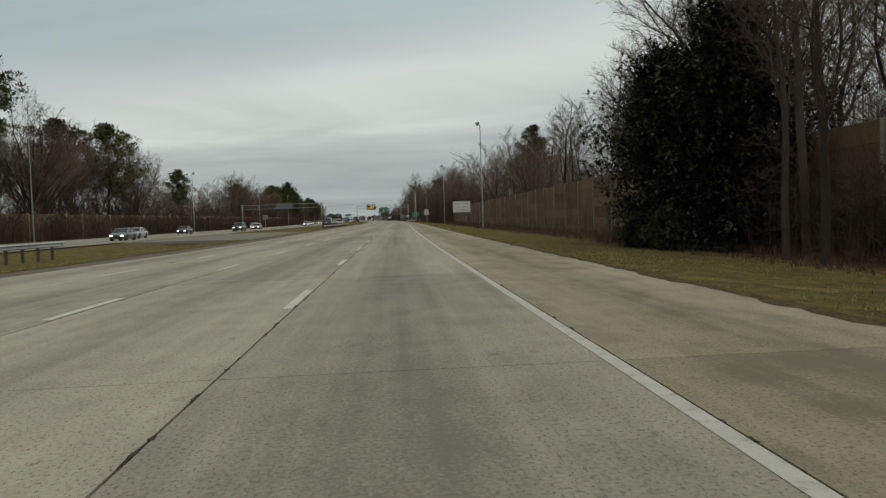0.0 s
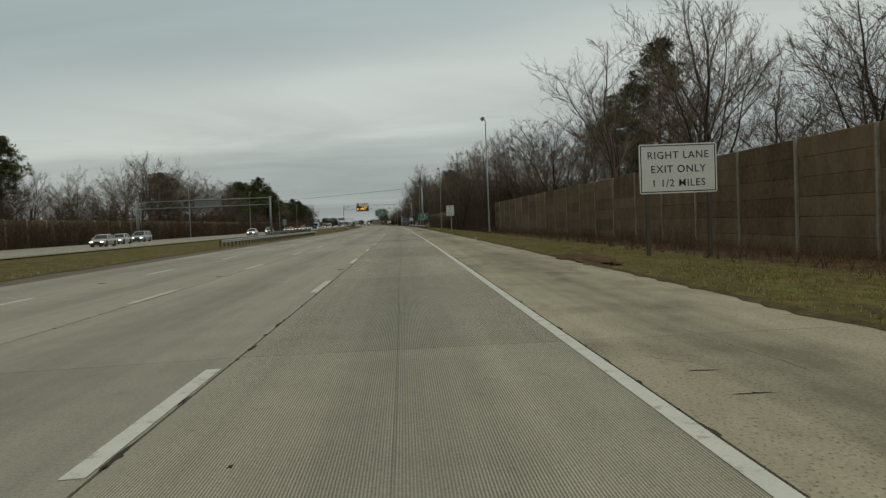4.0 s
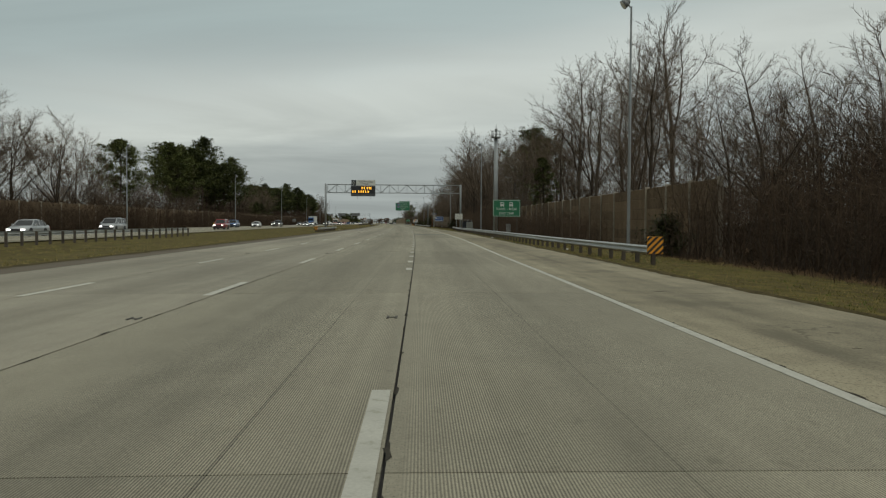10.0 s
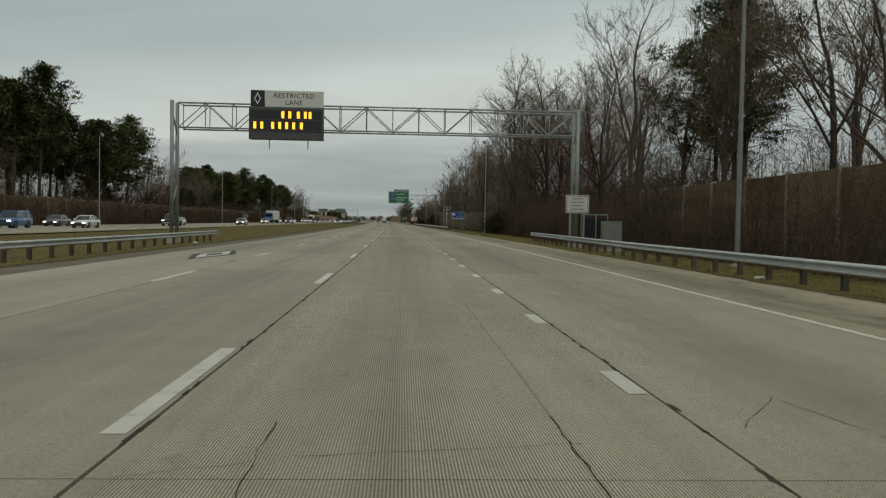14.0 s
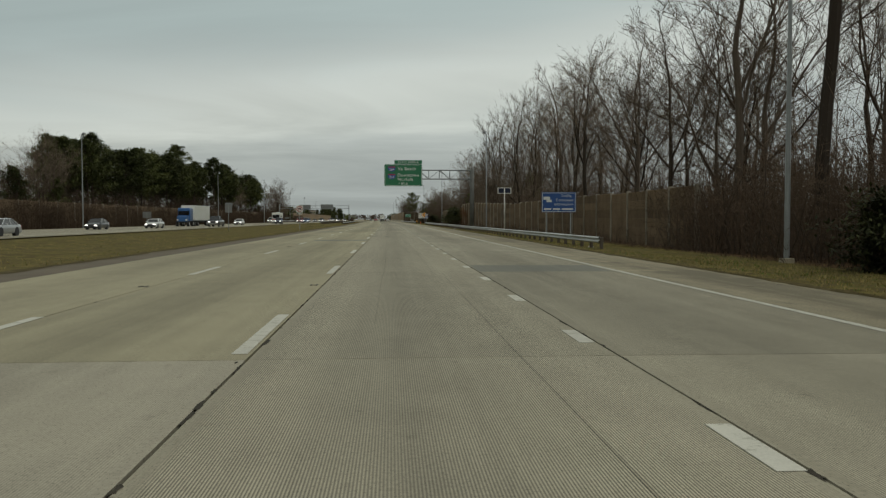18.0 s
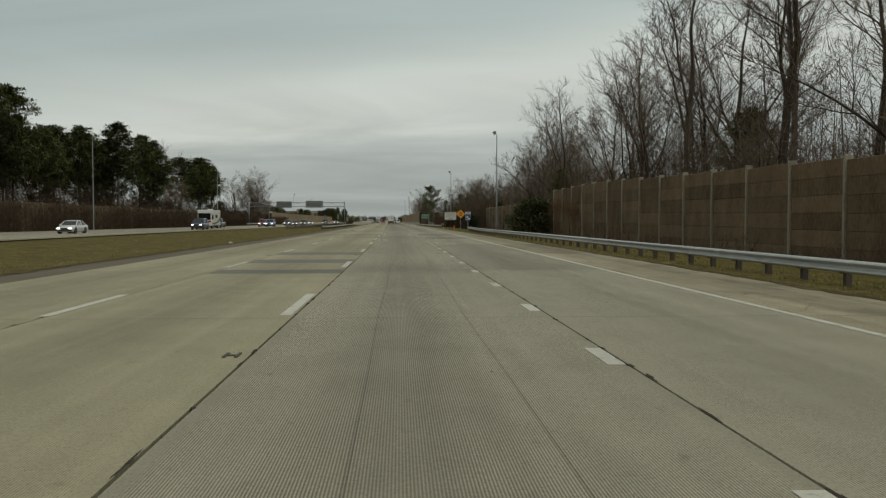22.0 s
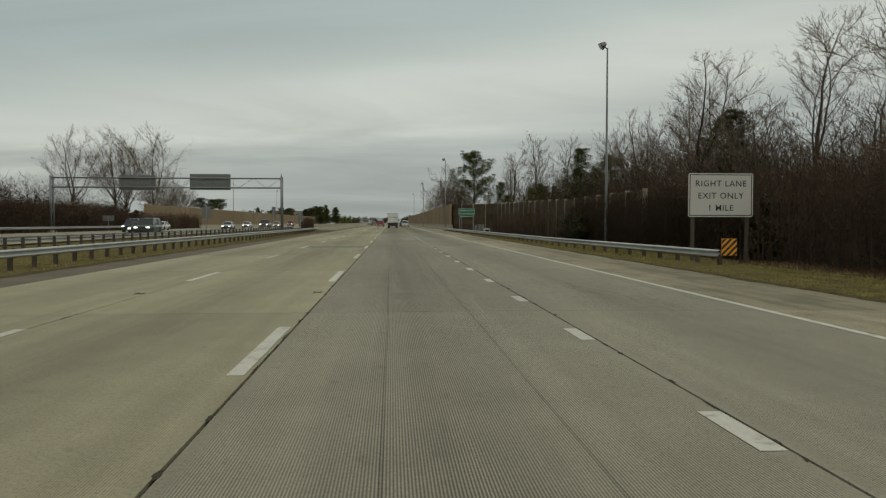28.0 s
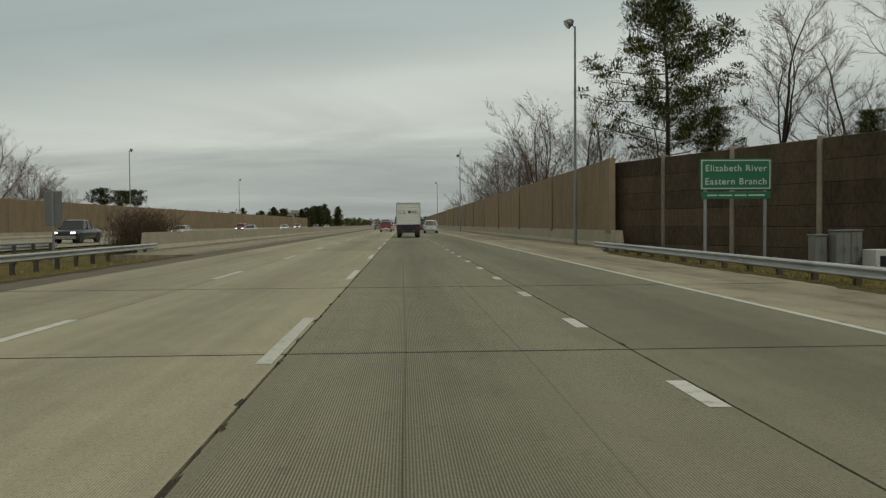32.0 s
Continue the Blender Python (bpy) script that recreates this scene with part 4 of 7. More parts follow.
def guard_rail(line, y0, y1, label, side=1, group="guard rails", zc=0.56):
    """line(y) gives u. side 1: the beam's front faces left."""
    g = empty("guard_rail", label=label, category="guard rail", group=group)
    ys = list(np.arange(y0, y1, 3.81)) + [y1]
    for a, b in zip(ys, ys[1:]):
        verts, faces = [], []
        sec = w_section()
        for y in (a - 0.02, b + 0.02):
            verts += [P(line(y) + side * x, y, zc + z) for x, z in sec]
            verts += [P(line(y) + side * (x + 0.006), y, zc + z) for x, z in sec]
        n = len(sec)
        for i in range(n - 1):
            faces.append((i, i + 1, 2 * n + i + 1, 2 * n + i))
            faces.append((n + i + 1, n + i, 3 * n + i, 3 * n + i + 1))
        faces += [(0, 2 * n, 3 * n, n), (n - 1, 2 * n - 1, 4 * n - 1, 3 * n - 1)]
        raw("beam", verts, faces, M["rail_steel"], g, "galvanised W-profile beam", smooth=False)
    post_me = block_me = None
    for y in np.arange(y0 + 0.4, y1, 1.905):
        m = on(line(y) + side * 0.19, y, zc - 0.71)
        if post_me is None:
            bm = boxed(-0.075, 0.075, -0.06, 0.06, -0.4, 0.82, bev=0.008)
            o = part("post", bm, M["post"], g, "dark weathered timber rail post")
            post_me = o.data
            o.matrix_world = m
            if abs(line(y)) > 20:
                continue
            bm = boxed(-0.17, -0.085, -0.06, 0.06, 0.54, 0.88, bev=0.006)
            o = part("blockout", bm, M["post"], g, "timber spacer block")
            block_me = o.data
            o.matrix_world = m if side > 0 else m @ Matrix.Rotation(math.pi, 4, 'Z')
        else:
            share("post", post_me, g, m)
            if abs(line(y)) > 20:
                continue
            share("blockout", block_me, g, m if side > 0 else m @ Matrix.Rotation(math.pi, 4, 'Z'))
    return g


def end_board(parent, u, y, z=0.62):
    m = on(u, y)
    o = part("striped_end_board", boxed(-0.28, 0.28, -0.02, 0.02, z - 0.3, z + 0.3, bev=0.01), M["sign_orange"], parent, "yellow and black striped end board")
    o.matrix_world = m
    for k in range(-3, 4):
        c = k * 0.22
        bm = bmesh.new()
        vs = [bm.verts.new((x, -0.024, z + zz)) for x, zz in ((-0.28, c - 0.28 - 0.055), (0.28, c + 0.28 - 0.055), (0.28, c + 0.28 + 0.055), (-0.28, c - 0.28 + 0.055))]
        bm.faces.new(vs)
        for sgn in (-1, 1):
            cut = bmesh.ops.bisect_plane(bm, geom=bm.verts[:] + bm.edges[:] + bm.faces[:], plane_co=(0, 0, z + sgn * 0.295), plane_no=(0, 0, sgn), clear_outer=True)
        if not bm.faces:
            bm.free()
            continue
        s = part("stripe", bm, M["ink"], o)
        s.matrix_world = m


RAIL = "galvanised steel guard rail on timber posts beside the shoulder"
r1 = guard_rail(lambda y: float(np.interp(y, [290, 310, 405, 441], [8.4, 7.9, 7.9, 9.2])), 293.5, 441.2, RAIL, zc=0.45)
end_board(r1, 8.35, 293.2)
guard_rail(lambda y: float(np.interp(y, [516, 535, 680, 704], [7.5, 7.4, 7.5, 8.5])), 517, 704.2, RAIL, zc=0.37)
r3 = guard_rail(lambda y: float(np.interp(y, [777, 800, 870, 899], [9.4, 8.2, 7.4, 7.6])), 777.4, 899.5, RAIL, zc=0.25)
end_board(r3, 9.55, 777.0, 0.5)
MED = "galvanised steel guard rail in the grass median"
guard_rail(lambda y: -18.5, -6, 50.8, MED, -1, "median rails")
guard_rail(lambda y: -15.3, 184, 275, MED, -1, "median rails", zc=0.30)
guard_rail(lambda y: -21.6, 249, 303, MED, 1, "median rails")
guard_rail(lambda y: -23.9, 275, 352, MED, 1, "median rails")
lm = guard_rail(lambda y: -15.2, 395, 433, MED, -1, "median rails", zc=0.32)
end_board(lm, -15.3, 394.6, 0.4)
guard_rail(lambda y: float(np.interp(y, [741, 760, 860, 902], [-15.8, -15.2, -15.3, -16.0])), 742, 902, MED, -1, "median rails", zc=0.28)
guard_rail(lambda y: float(np.interp(y, [741, 800, 902], [-23.2, -21.8, -20.5])), 744, 900, MED, 1, "median rails", zc=0.42)
guard_rail(lambda y: opp(y) - 21.5, 838, 898, "pale guard rail beyond the opposite road", -1, "median rails")


# ---- street lamps ----
def street_lamp():
    L = empty("street_lamp", label="tall grey steel street lamp with a drum head", category="street lamp", group="street lamps")
    bm = bmesh.new()
    tube(bm, (0, 0, -0.6), (0, 0, 14.7), 0.115, 0.06, 12, cap=False)
    part("pole", bm, M["galv"], L, smooth=True)
    part("base_plate", boxed(-0.22, 0.22, -0.22, 0.22, -0.55, -0.2, bev=0.02), M["parapet"], L, "concrete pole footing")
    part("bracket", tubed((0, 0, 14.6), (-0.35, 0, 14.95), 0.045, 0.04, 8), M["galv"], L)
    bm = bmesh.new()
    tube(bm, (-0.25, 0, 14.98), (-0.52, 0, 14.78), 0.22, 0.30, 14)
    tube(bm, (-0.12, 0, 15.07), (-0.25, 0, 14.98), 0.10, 0.22, 14)
    part("head", bm, M["galv_dark"], L, "round floodlight head", smooth=True)
    part("lens", tubed((-0.52, 0, 14.78), (-0.55, 0, 14.76), 0.27, 0.25, 14), M["lamp_clear"], L, "clear lens")
    return L


lamp = street_lamp()
RIGHT_LAMPS = ((14.1, 119.8), (13.8, 215), (13.2, 315.3), (11.9, 406), (13.3, 510.8), (13.0, 607), (13.6, 711), (14.1, 810.8), (8.2, 907.3), (7.9, 1004), (7.9, 1101))
LEFT_LAMPS = (24, 121.5, 214, 318, 413.5, 511, 612, 720, 816.5, 916, 1003, 1100)
lamp.matrix_world = on(*RIGHT_LAMPS[0])
for u, y in RIGHT_LAMPS[1:]:
    copy_thing(lamp, on(u, y, -1.3 if y > 900 else 0.0))
for y in LEFT_LAMPS:
    copy_thing(lamp, on(-51, y, 0.0, 180))
# ---- gantries and signs ----
def truss(parent, x0, x1, z0, z1, depth, step, r=0.055, mat="galv"):
    """A box truss along x: four chords, and lattice bars as parts."""
    for y in (-depth / 2, depth / 2):
        for z in (z0, z1):
            part("chord", tubed((x0, y, z), (x1, y, z), r, r, 10), M[mat], parent, smooth=True)
    n = max(1, round((x1 - x0) / step))
    s = (x1 - x0) / n
    up = dg = None
    for i in range(n + 1):
        for y in (-depth / 2, depth / 2):
            m = Matrix.Translation((x0 + s * i, y, 0))
            if up is None:
                o = part("upright_bar", tubed((0, 0, z0), (0, 0, z1), r * 0.6, r * 0.6, 6), M[mat], parent)
                up = o.data
                o.matrix_local = m
            else:
                share("upright_bar", up, parent, m)
            if i < n:
                if dg is None:
                    o = part("diagonal_bar", tubed((0, 0, z0), (s, 0, z1), r * 0.6, r * 0.6, 6), M[mat], parent)
                    dg = o.data
                    o.matrix_local = m
                elif i % 2:
                    share("diagonal_bar", dg, parent, m @ Matrix.Translation((s, 0, 0)) @ Matrix.Diagonal((-1, 1, 1, 1)))
                else:
                    share("diagonal_bar", dg, parent, m)
        part("cross_bar", tubed((x0 + s * i, -depth / 2, z1), (x0 + s * i, depth / 2, z1), r * 0.5, r * 0.5, 6), M[mat], parent)


def twin_post(parent, x, depth, z0, z1, r=0.13, mat="galv"):
    for y in (-depth / 2, depth / 2):
        part("post", tubed((x, y, z0), (x, y, z1), r, r, 12), M[mat], parent, smooth=True)
        part("footing", boxed(x - 0.35, x + 0.35, y - 0.35, y + 0.35, z0 - 0.3, z0 + 0.3, bev=0.03), M["parapet"], parent, "concrete footing")
    k = int((z1 - z0) / 1.6)
    for i in range(k):
        a, b = z0 + 0.6 + 1.6 * i, z0 + 0.6 + 1.6 * (i + 1)
        part("brace", tubed((x, -depth / 2 if i % 2 else depth / 2, a), (x, depth / 2 if i % 2 else -depth / 2, b), 0.05, 0.05, 6), M[mat], parent)


# message-sign gantry over the carriageway
g1 = empty("message_sign_gantry", on(0, 428), label="grey steel lattice gantry over the motorway", category="gantry")
truss(g1, -16.5, 9.7, 7.25, 8.85, 1.3, 1.75)
twin_post(g1, -16.9, 1.3, -0.2, 9.0)
twin_post(g1, 9.9, 1.3, -0.3, 9.0)
vms = empty("message_sign", on(-9.45, 427.0), label="dark electronic message sign with amber letters below a white panel", category="message sign")
part("housing", boxed(-2.4, 2.4, -0.35, 0.3, 6.55, 8.62, bev=0.03), M["housing"], vms)
part("display", boxed(-2.3, 2.3, -0.37, -0.352, 7.05, 8.5), M["board"], vms, "black display face")
part("lane_panel", boxed(-1.38, 2.4, -0.33, -0.2, 8.65, 9.72, bev=0.02), M["sign_white"], vms, "white restricted lane panel")
dp = part("diamond_panel", boxed(-2.3, -1.4, -0.33, -0.2, 8.65, 9.72, bev=0.02), M["board"], vms, "black panel with a white diamond")
raw("diamond", [(x, -0.336, 9.18 + z) for x, z in ((0, -.4), (.22, 0), (0, .4), (-.22, 0))] + [(x, -0.336, 9.18 + z) for x, z in ((0, -.26), (.14, 0), (0, .26), (-.14, 0))],
    [(i, (i + 1) % 4, (i + 1) % 4 + 4, i + 4) for i in range(4)], M["white_ink"], dp).matrix_local = pose(-1.85, 0, 0)
text_mesh("lettering", "RESTRICTED", 0.44, M["ink"], vms, 0.5, -0.335, 9.25, "black lettering", spread=1.1)
text_mesh("lettering", "LANE", 0.44, M["ink"], vms, 0.5, -0.335, 8.8, "black lettering", spread=1.1)
for z, cells in ((7.93, (0.3, 0.75, 1.3, 1.75, 2.05)), (7.23, (-1.5, -1.05, -0.35, 0.1, 0.55, 1.0, 1.5))):
    for x in cells:
        part("writing", boxed(x - 0.6, x - 0.42, -0.378, -0.372, z, z + 0.44), M["amber_led"], vms, "amber glowing character")
for z in (7.12, 7.82, 8.46):
    part("row_divider", boxed(-2.28, 2.28, -0.376, -0.371, z - 0.02, z + 0.02), M["housing"], vms)
for x in (-1.1, 1.4):
    part("hanger", tubed((x, -0.1, 5.95), (x, -0.1, 6.6), 0.035, 0.035, 6), M["galv"], vms)
    part("bracket", boxed(x - 0.06, x + 0.06, 0.1, 1.0, 7.2, 8.9), M["galv_dark"], vms)

# back-facing gantries of the opposite road
def back_gantry(y, ua, ub, z0, z1, panels, lbl):
    g = empty("overhead_sign_gantry", on(0, y), label=lbl, category="gantry", group="opposite road gantries")
    for z in (z0, z1):
        for dy in (-0.35, 0.35):
            part("chord", tubed((ua, dy, z), (ub, dy, z), 0.09, 0.09, 10), M["galv_dark"], g, smooth=True)
    n = round((ub - ua) / 2.0)
    for i in range(n):
        a, b = ua + (ub - ua) * i / n, ua + (ub - ua) * (i + 1) / n
        part("diagonal_bar", tubed((a, -0.35, z0 if i % 2 else z1), (b, -0.35, z1 if i % 2 else z0), 0.03, 0.03, 6), M["galv_dark"], g)
    twin_post(g, ua, 0.9, -0.2, z1 + 0.25, 0.15, "galv_dark")
    twin_post(g, ub, 0.9, -0.3, z1 + 0.25, 0.15, "galv_dark")
    for a, b, c, d in panels:
        s = part("sign_back", boxed(a, b, 0.4, 0.48, c, d, bev=0.02), M["sign_back"], g, "bare aluminium back of a road sign")
        for k in range(3):
            x = a + (b - a) * (k + 0.5) / 3
            p = part("stiffener", boxed(x - 0.05, x + 0.05, 0.34, 0.4, c + 0.1, d - 0.1), M["galv_dark"], s)
        for k in range(4):
            z = c + (d - c) * (k + 0.5) / 4
            part("rib", boxed(a + 0.05, b - 0.05, 0.375, 0.4, z - 0.03, z + 0.03), M["galv_dark"], s)
    return g


back_gantry(265, -48.2, -22.9, 6.0, 7.3, ((-37.4, -32.3, 5.9, 7.6),), "grey steel gantry over the opposite road")
back_gantry(868, -50.6, -18.2, 6.3, 7.65, ((-41.4, -36.2, 5.9, 8.1), (-31.4, -25.6, 6.0, 8.3)), "grey steel gantry over the opposite road with two sign backs")


def road_sign(name, u, y, w, z0, z1, mat, label, posts=(0.3, 0.7), ink="ink", lines=(), post="galv", cat="road sign", border=True, r=0.05, turn=0):
    """A flat panel on posts, facing the traffic, with a border and lines of (words, size, x, z)."""
    s = empty(name, on(u, y, 0, turn), label=label, category=cat, group="roadside signs")
    h = z1 - z0
    pb = bmesh.new()
    box(pb, -w / 2, w / 2, -0.012, 0.012, z0, z1)
    bmesh.ops.bevel(pb, geom=[e for e in pb.edges if abs(e.verts[0].co.y - e.verts[1].co.y) > 0.01], offset=min(0.09, h * 0.06), segments=4, affect='EDGES', profile=0.5)
    p = part("panel", pb, M[mat], s)
    if border:
        b, t = 0.05, 0.035
        for a in ((-w / 2 + b, w / 2 - b, z1 - b - t, z1 - b), (-w / 2 + b, w / 2 - b, z0 + b, z0 + b + t),
                  (-w / 2 + b, -w / 2 + b + t, z0 + b + t, z1 - b - t), (w / 2 - b - t, w / 2 - b, z0 + b + t, z1 - b - t)):
            part("border", boxed(a[0], a[1], -0.016, -0.0125, a[2], a[3]), M[ink], p)
    for k in posts:
        x = (k - 0.5) * w
        if post == "post":
            part("post", boxed(x - 0.07, x + 0.07, 0.02, 0.16, -0.7, z1 - 0.15, bev=0.01), M["post"], s, "timber sign post")
        else:
            part("post", boxed(x - r, x + r, 0.02, 0.02 + 2 * r, -0.7, z1 - 0.1, bev=0.008), M[post], s, "steel sign post")
    for k in (0.3, 0.7):
        part("rail", boxed(-w / 2 + 0.1, w / 2 - 0.1, 0.013, 0.045, z0 + h * k - 0.03, z0 + h * k + 0.03), M["galv_dark"], s)
    for words, size, x, z in lines:
        text_mesh("lettering", words, size, M[ink], p, x, -0.016, z0 + z, spread=1.12)
    return s, p


def bars(parent, x0, x1, z0, z1, mat, y=-0.016):
    part("writing", boxed(x0, x1, y - 0.004, y, z0, z1), M[mat], parent)


road_sign("exit_only_sign", 12.15, 135.5, 2.95, 2.05, 3.9, "sign_white", "white sign with black lettering on two timber posts", (0.1, 0.9),
          lines=(("RIGHT LANE", 0.38, 0, 1.3), ("EXIT ONLY", 0.38, 0, 0.78), ("1 1/2 MILES", 0.38, 0, 0.26)), post="post")
s, p = road_sign("speed_limit_sign", 9.5, 229, 1.2, 2.16, 3.7, "sign_white", "white speed limit sign on one steel post", (0.6,),
                 lines=(("SPEED", 0.30, 0, 1.2), ("LIMIT", 0.30, 0, 0.86), ("55", 0.72, 0, 0.17)))
s, p = road_sign("park_ride_sign", 10.35, 356.7, 3.1, 2.1, 4.0, "sign_green", "green park and ride sign with white lettering", (0.12, 0.88), "white_ink",
                 lines=(("PARK - RIDE", 0.38, 0, 0.74), ("EXIT 284B", 0.34, 0, 0.26)), post="post")
for x in (-0.5, 0.5):
    sym = part("vehicle_symbol", boxed(x - 0.2, x + 0.2, -0.02, -0.013, 3.32, 3.72), M["white_ink"], p)
    part("symbol_window", boxed(x - 0.14, x + 0.14, -0.024, -0.02, 3.5, 3.64), M["sign_green"], sym)
    for d in (-0.13, 0.13):
        part("symbol_wheel", boxed(x + d - 0.05, x + d + 0.05, -0.02, -0.013, 3.24, 3.315), M["white_ink"], sym)
s, p = road_sign("emergency_sign", 9.33, 424.6, 1.5, 2.05, 3.2, "sign_white", "white notice panel with black lettering at the gantry foot", (0.2, 0.8))
for k in range(4):
    bars(p, -0.45 + 0.12 * (k % 2), 0.45 - 0.12 * (k % 2), 2.27 + 0.22 * k, 2.33 + 0.22 * k, "sign_back")
s, p = road_sign("commuter_sign", 11.85, 547, 2.9, 1.9, 3.58, "sign_blue", "blue traffic information sign with white lettering", (0.15, 0.85), "white_ink",
                 lines=(("Traffic", 0.30, 0.62, 1.28), ("Commuter", 0.30, 0.48, 0.93), ("Information", 0.30, 0.42, 0.58)))
for x0, x1 in ((-1.25, -0.65), (-0.5, 0.1), (0.25, 1.2)):
    bars(p, x0, x1, 2.1, 2.24, "white_ink")
part("tow_truck_symbol", boxed(-1.3, -0.75, -0.02, -0.013, 2.95, 3.2), M["white_ink"], p)
part("tow_truck_symbol", boxed(-1.05, -0.6, -0.02, -0.013, 2.75, 2.95), M["white_ink"], p)
s, p = road_sign("exit_mile_sign", 11.95, 783.7, 2.88, 1.62, 3.52, "sign_white", "white exit sign with black lettering on two timber posts", (0.08, 0.92),
                 lines=(("RIGHT LANE", 0.37, 0, 1.33), ("EXIT ONLY", 0.37, 0, 0.80), ("1 MILE", 0.37, 0, 0.27)), post="post")
s, p = road_sign("river_sign", 10.65, 889, 2.86, 2.6, 3.83, "sign_green", "green river name sign with white lettering", (0.08, 0.92), "white_ink",
                 lines=(("Elizabeth River", 0.36, 0, 0.74), ("Eastern Branch", 0.36, 0, 0.22)))
s2 = part("lower_panel", boxed(-1.38, 1.38, -0.012, 0.012, 2.25, 2.54, bev=0.01), M["sign_green"], s, "small green panel below")
for x0, x1 in ((-1.15, -0.75), (-0.68, -0.15), (-0.05, 0.42), (0.5, 1.15)):
    bars(s2, x0, x1, 2.37, 2.42, "white_ink")
s, p = road_sign("evacuation_sign", 9.23, 711.7, 0.85, 1.5, 2.35, "sign_blue", "blue route sign below a white panel on one post", (0.5,), "white_ink")
part("header_panel", boxed(-0.42, 0.42, -0.012, 0.012, 2.4, 2.78, bev=0.01), M["sign_white"], s, "white panel with blue writing")
bars(p, -0.3, 0.3, 2.52, 2.57, "navy_ink")
bars(p, -0.3, 0.3, 2.62, 2.67, "navy_ink")
bm = bmesh.new()
tube(bm, (-0.1, -0.02, 1.95), (-0.1, -0.013, 1.95), 0.16, 0.16, 16)
part("storm_symbol", bm, M["white_ink"], p)
bars(p, -0.05, 0.3, 1.62, 1.78, "white_ink")
# turned diamond warning sign
dw = empty("warning_sign", on(9.77, 730.9), label="amber diamond warning sign with black writing on one post", category="road sign", group="roadside signs")
bm = bmesh.new()
box(bm, -0.56, 0.56, -0.012, 0.012, -0.56, 0.56)
bmesh.ops.bevel(bm, geom=[e for e in bm.edges if abs(e.verts[0].co.y - e.verts[1].co.y) > 0.01], offset=0.06, segments=3, affect='EDGES', profile=0.5)
pn = part("panel", bm, M["sign_orange"], dw)
pn.matrix_local = Matrix.Translation((0, 0, 2.6)) @ Matrix.Rotation(math.radians(45), 4, 'Y')
for k, wd in enumerate((0.22, 0.42, 0.26)):
    part("writing", boxed(-wd, wd, -0.018, -0.014, 2.82 - 0.27 * k, 2.94 - 0.27 * k), M["ink"], dw, "black bars of writing")
part("post", boxed(-0.04, 0.04, 0.02, 0.1, -0.7, 3.2, bev=0.008), M["galv"], dw)
# no-lorries sign on the median
nt_ = empty("no_trucks_sign", on(-15.4, 600.3), label="white no-lorries sign with a red ring above a small plate", category="road sign", group="roadside signs")
pn = part("panel", boxed(-0.5, 0.5, -0.012, 0.012, 2.35, 3.35, bev=0.01), M["sign_white"], nt_)
bm = bmesh.new()
for i in range(24):
    a, b = 2 * math.pi * i / 24, 2 * math.pi * (i + 1) / 24
    vs = [bm.verts.new((r * math.cos(q), -0.018, 2.86 + r * math.sin(q))) for r, q in ((0.43, a), (0.43, b), (0.35, b), (0.35, a))]
    bm.faces.new(vs)
part("ring", bm, M["red_ink"], pn, "red prohibition ring")
part("truck_symbol", boxed(-0.22, 0.2, -0.018, -0.013, 2.8, 2.98), M["ink"], pn)
part("truck_symbol", boxed(0.1, 0.24, -0.018, -0.013, 2.72, 2.88), M["ink"], pn)
o = part("slash", boxed(-0.40, 0.40, -0.022, -0.018, -0.035, 0.035), M["red_ink"], pn)
o.matrix_local = Matrix.Translation((0, 0, 2.86)) @ Matrix.Rotation(math.radians(-45), 4, 'Y')
part("plate", boxed(-0.42, 0.42, -0.012, 0.012, 2.02, 2.28, bev=0.01), M["sign_white"], nt_, "small white plate with black bars")
part("diamond_field", boxed(-0.40, -0.2, -0.018, -0.0125, 2.04, 2.26), M["ink"], nt_, "black square before the word")
text_mesh("lettering", "LANE", 0.22, M["ink"], nt_, 0.12, -0.016, 2.08, "black lettering")
part("post", boxed(-0.04, 0.04, 0.02, 0.1, -0.7, 3.3, bev=0.008), M["galv"], nt_)

# big cantilever sign
g2 = empty("cantilever_gantry", on(0, 604.5), label="grey steel cantilever arm and column beside the road", category="gantry")
truss(g2, -2.6, 10.3, 7.48, 8.83, 0.9, 1.55, 0.06, "galv_dark")
part("column", tubed((10.5, 0, -0.4), (10.5, 0, 9.1), 0.36, 0.31, 16), M["column_steel"], g2, "tapered round steel column", smooth=True)
part("footing", boxed(9.9, 11.1, -0.6, 0.6, -0.9, 0.1, bev=0.04), M["parapet"], g2, "concrete footing")
bs = empty("guide_sign", on(0, 603.8, 0.26), label="large green overhead guide sign with white lettering", category="road sign")
bm = bmesh.new()
box(bm, -2.95, 2.8, -0.03, 0.03, 6.1, 9.42)
bmesh.ops.bevel(bm, geom=[e for e in bm.edges if abs(e.verts[0].co.y - e.verts[1].co.y) > 0.03], offset=0.25, segments=5, affect='EDGES', profile=0.5)
p = part("panel", bm, M["sign_green"], bs)
for a in ((-2.7, 2.55, 9.3, 9.35), (-2.7, 2.55, 6.17, 6.22), (-2.88, -2.83, 6.4, 9.12), (2.68, 2.73, 6.4, 9.12)):
    part("border", boxed(a[0], a[1], -0.04, -0.031, a[2], a[3]), M["white_ink"], p)
text_mesh("lettering", "Va Beach", 0.68, M["white_ink"], p, -0.9, -0.036, 8.5, align='LEFT', spread=1.1)
text_mesh("lettering", "Downtown", 0.68, M["white_ink"], p, -0.95, -0.036, 7.55, align='LEFT', spread=1.05)
